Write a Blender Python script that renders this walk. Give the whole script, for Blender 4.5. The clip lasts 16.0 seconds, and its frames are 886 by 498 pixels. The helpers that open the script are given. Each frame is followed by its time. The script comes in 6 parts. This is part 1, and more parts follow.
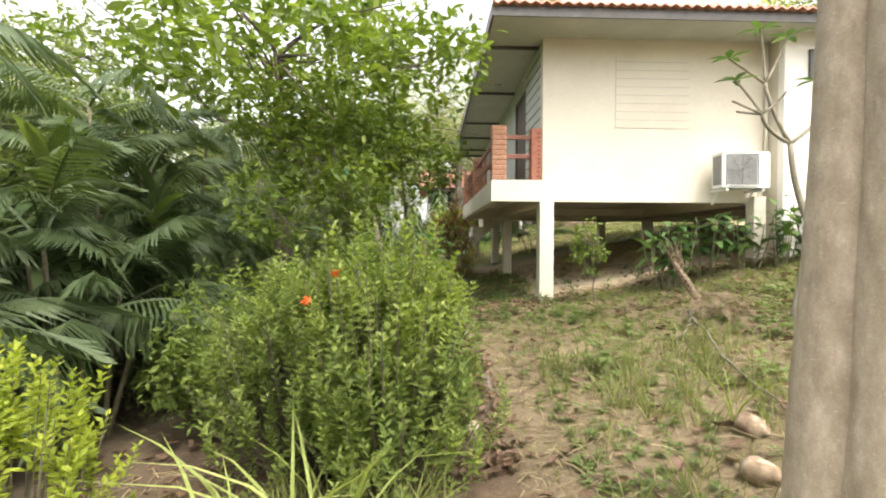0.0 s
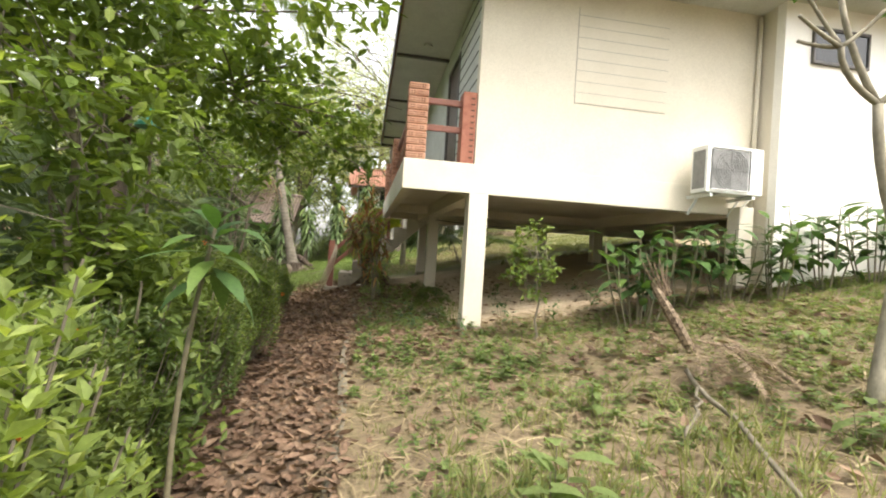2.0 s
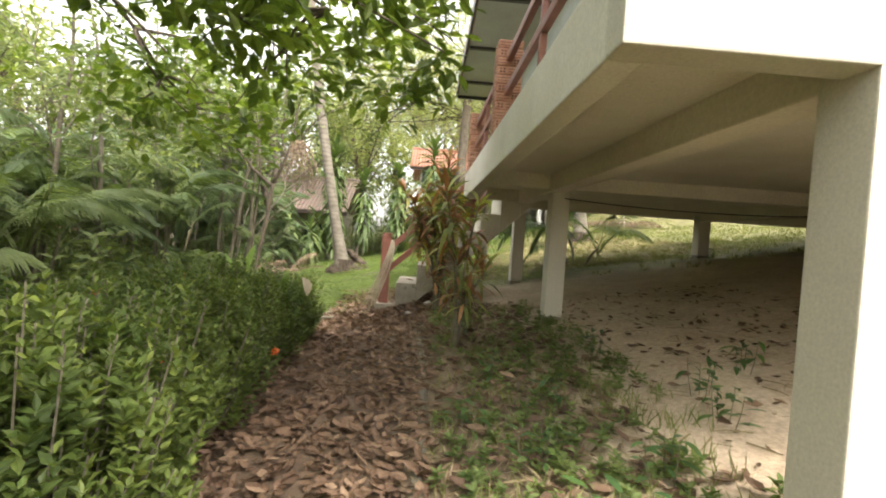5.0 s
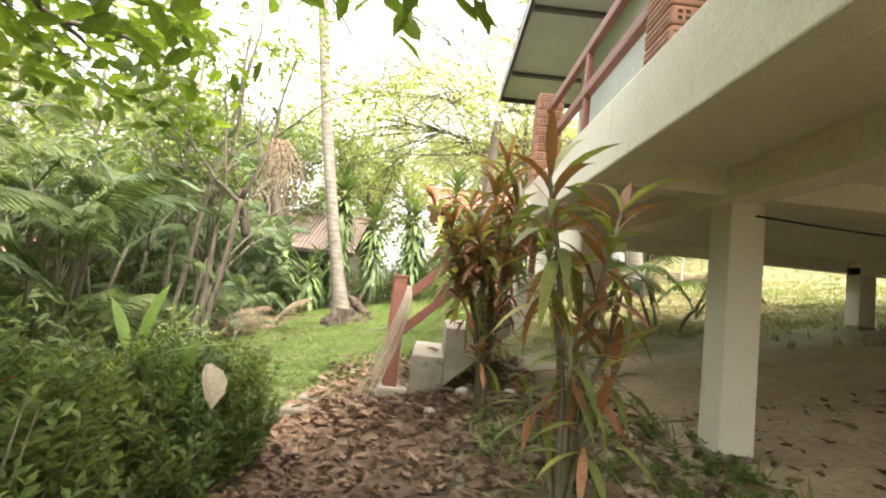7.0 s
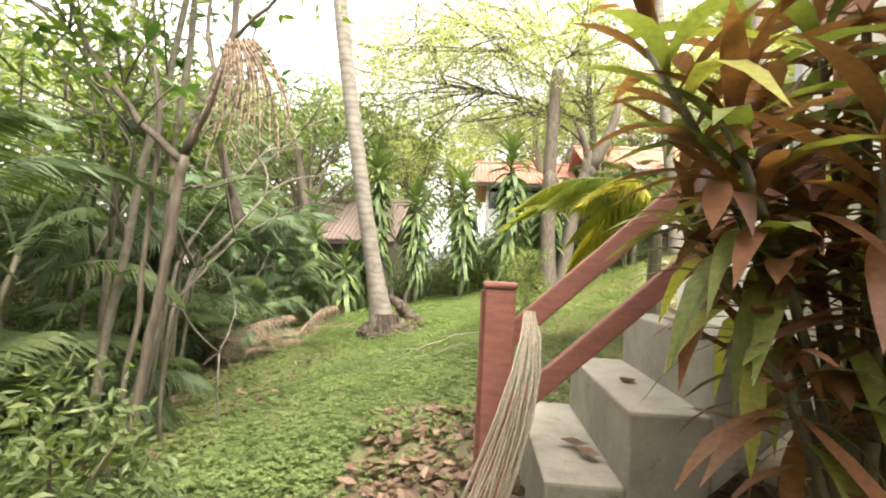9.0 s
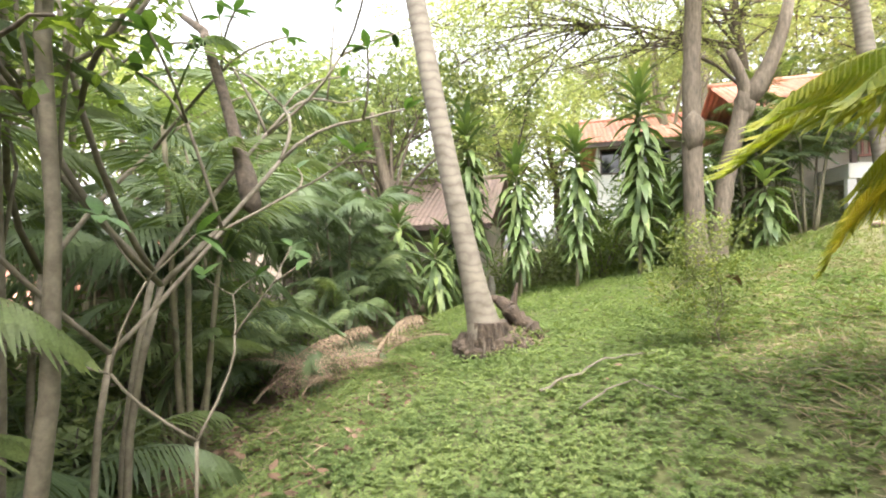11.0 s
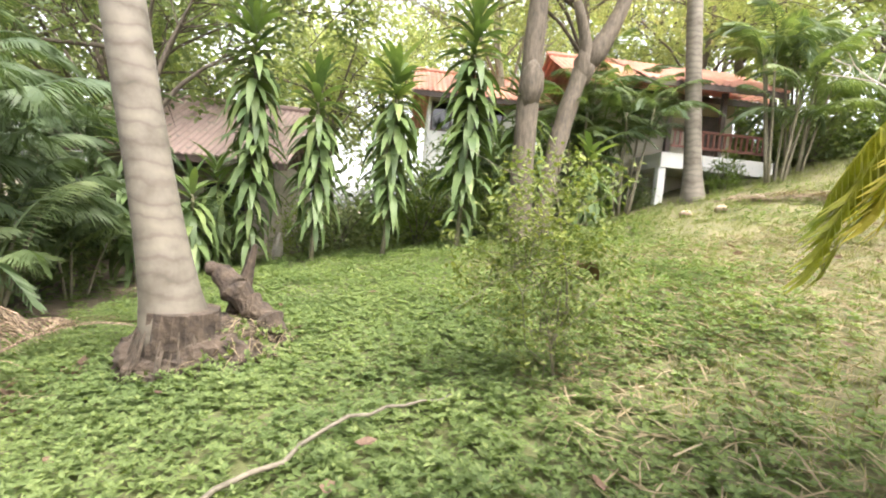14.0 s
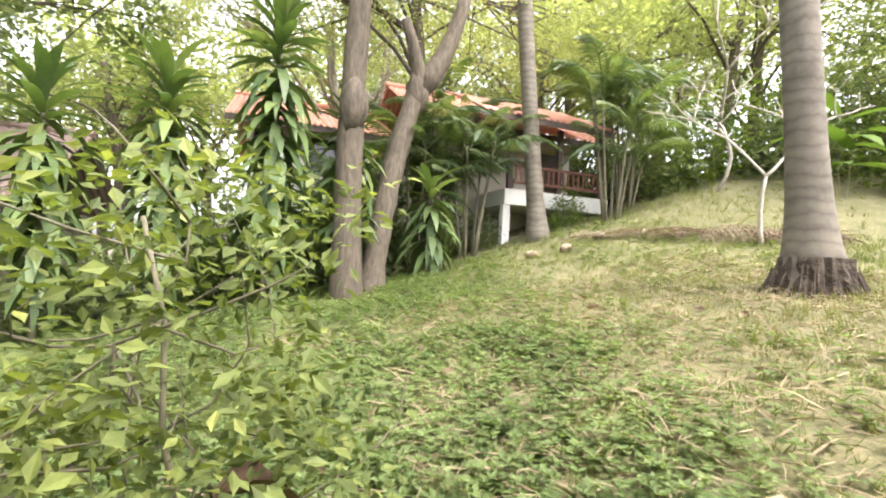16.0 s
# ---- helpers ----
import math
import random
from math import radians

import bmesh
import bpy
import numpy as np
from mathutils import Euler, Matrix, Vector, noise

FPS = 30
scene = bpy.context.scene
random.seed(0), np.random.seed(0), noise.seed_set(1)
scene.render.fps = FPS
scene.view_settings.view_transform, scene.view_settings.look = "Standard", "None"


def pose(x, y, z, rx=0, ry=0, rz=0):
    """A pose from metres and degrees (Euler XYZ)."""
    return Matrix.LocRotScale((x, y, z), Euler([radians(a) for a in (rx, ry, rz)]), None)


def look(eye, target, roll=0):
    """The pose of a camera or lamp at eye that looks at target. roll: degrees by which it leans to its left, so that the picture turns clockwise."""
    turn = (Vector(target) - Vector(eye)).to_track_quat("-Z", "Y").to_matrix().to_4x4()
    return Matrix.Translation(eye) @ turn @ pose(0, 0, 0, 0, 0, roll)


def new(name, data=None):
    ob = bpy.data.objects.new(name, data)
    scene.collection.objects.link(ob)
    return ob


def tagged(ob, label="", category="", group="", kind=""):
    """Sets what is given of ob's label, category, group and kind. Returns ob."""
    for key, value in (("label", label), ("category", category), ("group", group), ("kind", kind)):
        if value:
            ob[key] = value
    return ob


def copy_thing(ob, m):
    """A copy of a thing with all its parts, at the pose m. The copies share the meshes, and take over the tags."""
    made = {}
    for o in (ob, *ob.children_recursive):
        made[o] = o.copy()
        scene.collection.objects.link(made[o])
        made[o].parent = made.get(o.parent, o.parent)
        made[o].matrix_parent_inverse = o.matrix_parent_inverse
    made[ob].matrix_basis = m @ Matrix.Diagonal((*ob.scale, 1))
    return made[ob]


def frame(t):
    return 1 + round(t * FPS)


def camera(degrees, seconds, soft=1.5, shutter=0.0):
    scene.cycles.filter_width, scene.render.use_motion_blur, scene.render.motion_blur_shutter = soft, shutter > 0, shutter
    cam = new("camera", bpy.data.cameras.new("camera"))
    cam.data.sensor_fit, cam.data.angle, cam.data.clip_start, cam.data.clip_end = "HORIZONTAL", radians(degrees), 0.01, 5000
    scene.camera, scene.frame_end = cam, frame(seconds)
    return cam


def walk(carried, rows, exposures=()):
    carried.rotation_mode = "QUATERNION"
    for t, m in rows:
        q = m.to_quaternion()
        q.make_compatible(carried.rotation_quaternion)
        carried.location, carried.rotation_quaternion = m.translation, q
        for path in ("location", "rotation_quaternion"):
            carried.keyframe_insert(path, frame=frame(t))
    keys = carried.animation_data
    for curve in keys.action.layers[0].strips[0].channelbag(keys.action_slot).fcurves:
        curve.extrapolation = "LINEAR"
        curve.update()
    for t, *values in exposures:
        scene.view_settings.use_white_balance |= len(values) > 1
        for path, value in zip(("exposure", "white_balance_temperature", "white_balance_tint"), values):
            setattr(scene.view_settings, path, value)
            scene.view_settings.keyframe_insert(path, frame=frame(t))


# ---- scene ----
cam = camera(87.2, 16.0, 2.0)
METRES, EYE, TILT, LEAN, TURN = 21.0, 1.45, 0.0, 0.0, -2.2
ROWS = [
    (0.0, 0.0, 0.0, 0.0, 0.0, -0.78, -0.21),
    (0.5, 0.0117, 0.0243, -0.0017, -6.41, -1.07, -2.27),
    (1.0, 0.0264, 0.0506, -0.0, -9.35, -1.97, -2.43),
    (1.5, 0.0342, 0.0833, 0.0014, -9.4, -1.13, -2.42),
    (2.0, 0.0327, 0.1198, -0.0015, -7.45, 0.27, -3.58),
    (2.5, 0.0341, 0.1576, 0.0036, -3.72, -0.37, -3.24),
    (3.0, 0.0292, 0.1919, 0.005, -1.83, 0.54, -2.94),
    (3.5, 0.0297, 0.2275, 0.003, -1.15, -0.44, -3.44),
    (4.0, 0.0251, 0.2607, 0.0007, -1.18, -2.08, -4.44),
    (4.5, 0.0198, 0.2989, 0.0038, -0.24, -2.17, -3.59),
    (7.0, -0.0025, 0.4764, 0.0009, 1.25, 4.37, -6.01),
    (7.5, -0.0114, 0.5118, 0.003, 2.19, 3.28, -4.96),
    (8.0, -0.0193, 0.5468, 0.004, 2.14, 1.9, -5.59),
    (8.5, -0.0235, 0.5849, 0.0059, 3.01, 1.76, -4.34),
    (9.0, -0.0316, 0.6183, 0.0068, 6.49, 2.1, -2.77),
    (11.5, -0.0661, 0.7666, 0.0104, 18.88, -1.51, 1.4),
    (12.0, -0.0616, 0.7861, 0.0108, 18.44, -3.57, 1.25),
    (12.5, -0.0527, 0.8034, 0.0108, 12.99, -5.99, -1.74),
    (13.0, -0.0539, 0.8321, 0.0022, 6.57, -5.43, -5.38),
    (13.5, -0.0495, 0.8575, 0.0023, 3.65, -3.81, -4.61),
    (14.0, -0.0456, 0.8775, 0.0035, -1.91, -4.21, -5.22),
    (14.5, -0.0414, 0.9, 0.0045, -7.35, -3.09, -6.27),
    (15.0, -0.0277, 0.9157, 0.0046, -11.17, -0.93, -6.34),
    (15.5, -0.0145, 0.9339, 0.0102, -14.74, 0.44, -5.71),
    (16.0, 0.002, 0.9599, 0.0143, -18.38, 1.73, -3.17),
]
walk(cam, [(t, pose(0, 0, EYE, TILT, LEAN, TURN) @ pose(METRES * x, METRES * y, METRES * z, 90 + pitch, roll, yaw)) for t, x, y, z, yaw, pitch, roll in ROWS],
     [(0.0, 2.12, 6900, 10), (3.5, 2.18, 6900, 10), (4.7, 2.48, 6950, 11), (7.0, 3.26, 7000, 12), (8.2, 3.2, 7000, 12), (9.0, 2.96, 6950, 12), (12.0, 2.92, 6550, 13), (13.5, 2.92, 6550, 14), (16.0, 2.78, 6500, 15)])

# ---- light ----
SUN_EL, SUN_AZ = 62.0, 150.0
world = bpy.data.worlds.new("overcast_sky")
scene.world = world
world.use_nodes = True
wn = world.node_tree
sky = wn.nodes.new("ShaderNodeTexSky")
sky.sky_type, sky.sun_disc = "NISHITA", False
sky.sun_elevation, sky.sun_rotation = radians(SUN_EL), radians(SUN_AZ)
sky.air_density, sky.dust_density, sky.ozone_density = 1.0, 4.0, 0.6
veil = wn.nodes.new("ShaderNodeHueSaturation")  # thin cloud greys the blue
veil.inputs["Saturation"].default_value = 0.25
wn.links.new(sky.outputs[0], veil.inputs["Color"])
wn.links.new(veil.outputs[0], wn.nodes["Background"].inputs[0])
wn.nodes["Background"].inputs[1].default_value = 0.15
sun = new("sun", bpy.data.lights.new("sun", "SUN"))
sun.data.energy, sun.data.angle, sun.data.color = 0.6, radians(14), (1.0, 0.95, 0.86)
sun_dir = Vector((math.sin(radians(SUN_AZ)) * math.cos(radians(SUN_EL)), math.cos(radians(SUN_AZ)) * math.cos(radians(SUN_EL)), math.sin(radians(SUN_EL))))
sun.matrix_world = look(sun_dir * 60, (0, 0, 0))

rng = np.random.default_rng(7)


# ---- materials ----
def nodes_of(name):
    m = bpy.data.materials.new(name)
    m.use_nodes = True
    nt = m.node_tree
    return m, nt, nt.nodes["Principled BSDF"]


def add(nt, kind, **values):
    n = nt.nodes.new(kind)
    for k, v in values.items():
        n.inputs[k].default_value = v
    return n


def ramp(nt, source, stops):
    r = nt.nodes.new("ShaderNodeValToRGB")
    e = r.color_ramp.elements
    while len(e) < len(stops):
        e.new(0.5)
    for el, (p, c) in zip(e, stops):
        el.position, el.color = p, (*c, 1)
    nt.links.new(source, r.inputs[0])
    return r.outputs[0]


def mix(nt, a, b, fac, mode="MIX"):
    n = nt.nodes.new("ShaderNodeMix")
    n.data_type, n.blend_type = "RGBA", mode
    for sock, v in ((n.inputs[0], fac), (n.inputs[6], a), (n.inputs[7], b)):
        if hasattr(v, "is_linked"):
            nt.links.new(v, sock)
        else:
            sock.default_value = v if not isinstance(v, tuple) else (*v, 1)
    return n.outputs[2]


def texnoise(nt, scale, detail=4.0, rough=0.55, stretch=None):
    geo = nt.nodes.new("ShaderNodeNewGeometry")
    n = add(nt, "ShaderNodeTexNoise", Scale=scale, Detail=detail, Roughness=rough)
    if stretch:
        mp = nt.nodes.new("ShaderNodeMapping")
        mp.inputs["Scale"].default_value = stretch
        nt.links.new(geo.outputs["Position"], mp.inputs[0])
        nt.links.new(mp.outputs[0], n.inputs["Vector"])
    else:
        nt.links.new(geo.outputs["Position"], n.inputs["Vector"])
    return n.outputs["Fac"]


def bump(nt, bsdf, height, strength=0.3, distance=0.01):
    b = add(nt, "ShaderNodeBump", Strength=strength, Distance=distance)
    nt.links.new(height, b.inputs["Height"])
    nt.links.new(b.outputs[0], bsdf.inputs["Normal"])


def leaf_material(name, dark, mid, light, rough=0.45, glow=0.3, single=False, patch=0.35, gain=1.0, grain=1.3):
    """A leaf: colour varies leaf by leaf and patch by patch; light passes through it."""
    m, nt, b = nodes_of(name)
    dark, mid, light = [tuple(min(1.0, v * gain) for v in c) for c in (dark, mid, light)]
    if single:
        rnd = nt.nodes.new("ShaderNodeObjectInfo").outputs["Random"]
    else:
        rnd = nt.nodes.new("ShaderNodeNewGeometry").outputs["Random Per Island"]
    c1 = ramp(nt, rnd, [(0.0, dark), (0.45, mid), (0.8, mid), (1.0, light)])
    c2 = ramp(nt, texnoise(nt, grain, 3), [(0.35, dark), (0.65, light)])
    col = mix(nt, c1, c2, patch)
    fine = ramp(nt, texnoise(nt, 60, 2), [(0.3, (0.8, 0.8, 0.8)), (0.7, (1.15, 1.15, 1.15))])
    col = mix(nt, col, fine, 1.0, "MULTIPLY")
    nt.links.new(col, b.inputs["Base Color"])
    b.inputs["Roughness"].default_value = rough + 0.15
    b.inputs["Specular IOR Level"].default_value = 0.3
    tr = nt.nodes.new("ShaderNodeBsdfTranslucent")
    bright = mix(nt, col, (1.5, 1.6, 0.7), 1.0, "MULTIPLY")
    nt.links.new(bright, tr.inputs[0])
    ms = nt.nodes.new("ShaderNodeMixShader")
    ms.inputs[0].default_value = glow
    nt.links.new(b.outputs[0], ms.inputs[1])
    nt.links.new(tr.outputs[0], ms.inputs[2])
    nt.links.new(ms.outputs[0], nt.nodes["Material Output"].inputs[0])
    return m


def solid_material(name, stops, scale=8, rough=0.7, metal=0.0, relief=0.2, distance=0.01, stretch=None, grain=40.0, wear=None):
    """A surface with coarse stains from stops, fine grain on top and relief."""
    m, nt, b = nodes_of(name)
    coarse = texnoise(nt, scale, 5, 0.6, stretch)
    col = ramp(nt, coarse, stops)
    g = texnoise(nt, grain, 3, 0.6)
    col = mix(nt, col, ramp(nt, g, [(0.25, (0.86, 0.86, 0.86)), (0.75, (1.1, 1.1, 1.1))]), 1.0, "MULTIPLY")
    if wear:
        w = ramp(nt, texnoise(nt, wear[0], 6, 0.7, wear[1]), [(wear[2], (0, 0, 0)), (wear[2] + 0.1, (1, 1, 1))])
        sep = nt.nodes.new("ShaderNodeRGBToBW")
        nt.links.new(w, sep.inputs[0])
        col = mix(nt, col, wear[3], sep.outputs[0])
    nt.links.new(col, b.inputs["Base Color"])
    b.inputs["Roughness"].default_value, b.inputs["Metallic"].default_value = rough, metal
    bump(nt, b, g if relief < 0.25 else coarse, relief, distance)
    return m


# Hedge leaf darkened; the shade tree's shade is put into its colour.
M_IXORA = leaf_material("ixora_leaf", (0.034, 0.058, 0.017), (0.08, 0.128, 0.03), (0.21, 0.25, 0.058), 0.35, 0.33)
# Yellow-green young leaf, also lightened: the front bushes' stronger light is in the colour.
M_IXORA_LIT = leaf_material("lit_young_ixora_leaf", (0.075, 0.11, 0.03), (0.15, 0.21, 0.05), (0.33, 0.38, 0.1), 0.4, 0.38)
M_DURANTA = leaf_material("lime_leaf", (0.15, 0.2, 0.025), (0.28, 0.34, 0.04), (0.42, 0.46, 0.07), 0.45, 0.35)
M_MANGO = leaf_material("broad_tree_leaf", (0.05, 0.08, 0.022), (0.11, 0.165, 0.035), (0.25, 0.31, 0.065), 0.35, 0.38)
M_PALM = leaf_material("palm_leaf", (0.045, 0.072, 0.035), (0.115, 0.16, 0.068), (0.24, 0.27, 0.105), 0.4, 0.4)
# Darker copy of the palm leaf: the thicket's shade is put into the colour.
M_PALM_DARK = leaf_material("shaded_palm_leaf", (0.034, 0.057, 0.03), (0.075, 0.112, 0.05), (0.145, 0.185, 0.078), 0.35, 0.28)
M_COCO_LEAF = leaf_material("young_coconut_leaf", (0.09, 0.15, 0.02), (0.22, 0.25, 0.03), (0.46, 0.37, 0.04), 0.35, 0.38, True, 0.35, 1.0, 4.0)
# Both far leaves are paled: bright haze over the background is put into the colour.
M_FAR = leaf_material("hazed_distant_leaf", (0.13, 0.152, 0.08), (0.27, 0.295, 0.155), (0.45, 0.465, 0.27), 0.5, 0.5)
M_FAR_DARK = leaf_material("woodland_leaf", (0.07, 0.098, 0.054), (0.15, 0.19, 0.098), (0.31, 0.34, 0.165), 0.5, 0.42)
M_DRAC = leaf_material("dracaena_leaf", (0.046, 0.08, 0.03), (0.1, 0.15, 0.052), (0.2, 0.25, 0.088), 0.35, 0.25, True, 0.2)
M_CORD_RED = leaf_material("red_cordyline_leaf", (0.085, 0.042, 0.028), (0.24, 0.105, 0.055), (0.52, 0.28, 0.14), 0.3, 0.32, True, 0.2)
M_CORD_GREEN = leaf_material("green_cordyline_leaf", (0.07, 0.1, 0.035), (0.19, 0.22, 0.065), (0.5, 0.46, 0.14), 0.28, 0.35, True, 0.15)
M_BROAD = leaf_material("glossy_broad_leaf", (0.028, 0.065, 0.022), (0.058, 0.115, 0.034), (0.13, 0.2, 0.05), 0.28, 0.25, True, 0.2)
M_BANANA = leaf_material("banana_leaf", (0.1, 0.17, 0.035), (0.14, 0.22, 0.05), (0.22, 0.3, 0.08), 0.4, 0.35, True, 0.2)
M_COVER = leaf_material("ground_cover_leaf", (0.062, 0.096, 0.031), (0.12, 0.17, 0.055), (0.225, 0.272, 0.1), 0.5, 0.4)
M_GRASS = leaf_material("grass_blade", (0.1, 0.125, 0.042), (0.18, 0.2, 0.068), (0.31, 0.3, 0.13), 0.5, 0.3)
M_STRAW = leaf_material("dry_straw", (0.12, 0.09, 0.05), (0.24, 0.19, 0.11), (0.4, 0.33, 0.21), 0.7, 0.1)
M_DEAD = leaf_material("fallen_leaf", (0.055, 0.034, 0.022), (0.135, 0.08, 0.052), (0.29, 0.2, 0.135), 0.6, 0.12)
M_BLEACHED = leaf_material("bleached_frond", (0.22, 0.175, 0.12), (0.38, 0.32, 0.24), (0.54, 0.48, 0.38), 0.65, 0.1)
M_REDBRICK = solid_material("red_perforated_brick", [(0.3, (0.24, 0.085, 0.055)), (0.7, (0.36, 0.15, 0.1))], 10, 0.85, 0, 0.3, 0.006, None, 70)
M_CABLE = solid_material("black_cable", [(0.3, (0.015, 0.015, 0.015)), (0.7, (0.03, 0.03, 0.03))], 10, 0.5)
M_DEADFROND = leaf_material("withered_frond", (0.05, 0.033, 0.02), (0.15, 0.1, 0.065), (0.34, 0.26, 0.18), 0.7, 0.1, False, 0.85, 1.0, 30.0)
M_WISP = leaf_material("wild_shrub_leaf", (0.07, 0.095, 0.03), (0.145, 0.18, 0.05), (0.29, 0.31, 0.085), 0.45, 0.35)
M_FLOWER = leaf_material("orange_petal", (0.6, 0.08, 0.02), (0.75, 0.14, 0.03), (0.85, 0.25, 0.08), 0.5, 0.3)
M_BARK = solid_material("brown_bark", [(0.3, (0.052, 0.041, 0.029)), (0.7, (0.145, 0.115, 0.08))], 6, 0.85, 0, 0.8, 0.02, (3, 3, 0.7))
M_BARK_PALE = solid_material("pale_bark", [(0.3, (0.165, 0.15, 0.107)), (0.7, (0.295, 0.268, 0.2))], 9, 0.8, 0, 0.5, 0.01, (2, 2, 1))
M_BARK_SMOOTH = solid_material("mottled_smooth_bark", [(0.3, (0.3, 0.245, 0.18)), (0.48, (0.38, 0.315, 0.235)), (0.62, (0.45, 0.38, 0.295)), (0.7, (0.53, 0.46, 0.37))], 14, 0.88, 0, 0.8, 0.012, (1, 1, 0.45), 95, (75.0, (1, 1, 1.6), 0.6, (0.6, 0.54, 0.46)))
M_STEM = solid_material("green_brown_stem", [(0.3, (0.09, 0.082, 0.05)), (0.7, (0.19, 0.165, 0.1))], 12, 0.7)
M_TWIG = solid_material("dry_twig", [(0.3, (0.09, 0.077, 0.053)), (0.7, (0.185, 0.16, 0.115))], 15, 0.8)


def ringed_bark():
    m, nt, b = nodes_of("ringed_palm_bark")
    geo = nt.nodes.new("ShaderNodeNewGeometry")
    w = add(nt, "ShaderNodeTexWave", Scale=2.2, Distortion=5.5, Detail=5.0)
    w.inputs["Detail Scale"].default_value = 1.6
    w.bands_direction = "Z"
    nt.links.new(geo.outputs["Position"], w.inputs[0])
    rings = ramp(nt, w.outputs["Fac"], [(0.0, (0.112, 0.097, 0.077)), (0.16, (0.138, 0.122, 0.097)), (1.0, (0.16, 0.142, 0.114))])
    stains = ramp(nt, texnoise(nt, 4, 5), [(0.3, (0.62, 0.6, 0.55)), (0.5, (0.95, 0.93, 0.9)), (0.7, (1.15, 1.13, 1.08))])
    nt.links.new(mix(nt, rings, stains, 1.0, "MULTIPLY"), b.inputs["Base Color"])
    b.inputs["Roughness"].default_value = 0.85
    bump(nt, b, texnoise(nt, 18, 6, 0.7), 0.5, 0.012)
    return m


M_PALMBARK = ringed_bark()
M_LOG = solid_material("rotten_bark", [(0.3, (0.022, 0.016, 0.011)), (0.6, (0.07, 0.05, 0.033)), (0.8, (0.15, 0.12, 0.09))], 11, 0.95, 0, 1.0, 0.05, (1, 1, 1))
M_ROOT = solid_material("dark_root_mat", [(0.3, (0.035, 0.027, 0.02)), (0.7, (0.12, 0.092, 0.066))], 14, 0.9, 0, 0.9, 0.03)
M_PLASTER = solid_material("cream_painted_plaster", [(0.3, (0.6, 0.55, 0.445)), (0.7, (0.67, 0.625, 0.52))], 1.1, 0.8, 0, 0.12, 0.004, None, 70, (3.0, (4, 4, 0.8), 0.66, (0.66, 0.6, 0.48)))
M_WHITE = solid_material("white_painted_plaster", [(0.3, (0.8, 0.78, 0.72)), (0.7, (0.86, 0.85, 0.8))], 1.2, 0.8, 0, 0.12, 0.004, None, 70)
M_SLABPAINT = solid_material("weathered_cream_concrete", [(0.3, (0.68, 0.63, 0.51)), (0.7, (0.8, 0.76, 0.65))], 1.4, 0.85, 0, 0.2, 0.006, None, 60, (5.0, (3, 3, 0.5), 0.62, (0.5, 0.47, 0.38)))
M_SOFFIT = solid_material("grey_cement_board", [(0.3, (0.46, 0.46, 0.42)), (0.7, (0.56, 0.56, 0.51))], 2, 0.8)
M_UNDER = solid_material("bare_cream_soffit", [(0.3, (0.72, 0.66, 0.53)), (0.7, (0.82, 0.76, 0.63))], 2, 0.85)
M_CONCRETE = solid_material("raw_concrete", [(0.3, (0.2, 0.178, 0.138)), (0.7, (0.34, 0.3, 0.235))], 4, 0.9, 0, 0.3, 0.008, None, 80, (6.0, None, 0.6, (0.15, 0.15, 0.1)))
M_REDWOOD = solid_material("red_brown_painted_wood", [(0.3, (0.17, 0.065, 0.045)), (0.7, (0.26, 0.1, 0.07))], 7, 0.55, 0, 0.2, 0.004, (1, 1, 6))
M_DARKWOOD = solid_material("dark_stained_wood", [(0.3, (0.05, 0.033, 0.025)), (0.7, (0.1, 0.065, 0.05))], 8, 0.5)
M_BRICK = solid_material("orange_hollow_brick", [(0.3, (0.36, 0.165, 0.1)), (0.7, (0.5, 0.28, 0.185))], 10, 0.85, 0, 0.3, 0.006, None, 70)
M_HOLE = solid_material("brick_cavity", [(0.3, (0.06, 0.03, 0.02)), (0.7, (0.1, 0.05, 0.03))], 20, 0.9)
M_SIDING = solid_material("grey_green_board", [(0.3, (0.44, 0.46, 0.42)), (0.7, (0.54, 0.56, 0.52))], 3, 0.7)
M_GROOVE = solid_material("dark_joint", [(0.3, (0.07, 0.07, 0.06)), (0.7, (0.12, 0.12, 0.1))], 9, 0.9)
M_SLATLINE = solid_material("grey_slat_line", [(0.3, (0.3, 0.29, 0.25)), (0.7, (0.36, 0.35, 0.3))], 9, 0.9)
M_ROOF = solid_material("orange_roof_sheet", [(0.3, (0.52, 0.23, 0.165)), (0.7, (0.66, 0.34, 0.265))], 3, 0.75, 0, 0.2, 0.005, None, 40, (4, None, 0.62, (0.3, 0.16, 0.11)))
M_OLDROOF = solid_material("weathered_pink_roof_sheet", [(0.3, (0.25, 0.185, 0.16)), (0.7, (0.4, 0.285, 0.25))], 3, 0.85, 0, 0.2, 0.005, None, 40, (3, None, 0.55, (0.2, 0.17, 0.14)))
M_ACWHITE = solid_material("white_enamelled_metal", [(0.3, (0.76, 0.77, 0.75)), (0.7, (0.82, 0.82, 0.8))], 4, 0.35)
M_ACDARK = solid_material("grey_fan_grille", [(0.3, (0.17, 0.17, 0.17)), (0.7, (0.24, 0.24, 0.235))], 12, 0.5)
M_FRAME = solid_material("dark_window_frame", [(0.3, (0.05, 0.045, 0.04)), (0.7, (0.09, 0.08, 0.07))], 8, 0.4)
M_GREENLAMP = solid_material("green_enamel", [(0.3, (0.03, 0.2, 0.14)), (0.7, (0.05, 0.27, 0.19))], 8, 0.3)
M_EDGING = solid_material("mossy_concrete", [(0.3, (0.09, 0.08, 0.055)), (0.7, (0.19, 0.165, 0.125))], 5, 0.95, 0, 0.4, 0.01)
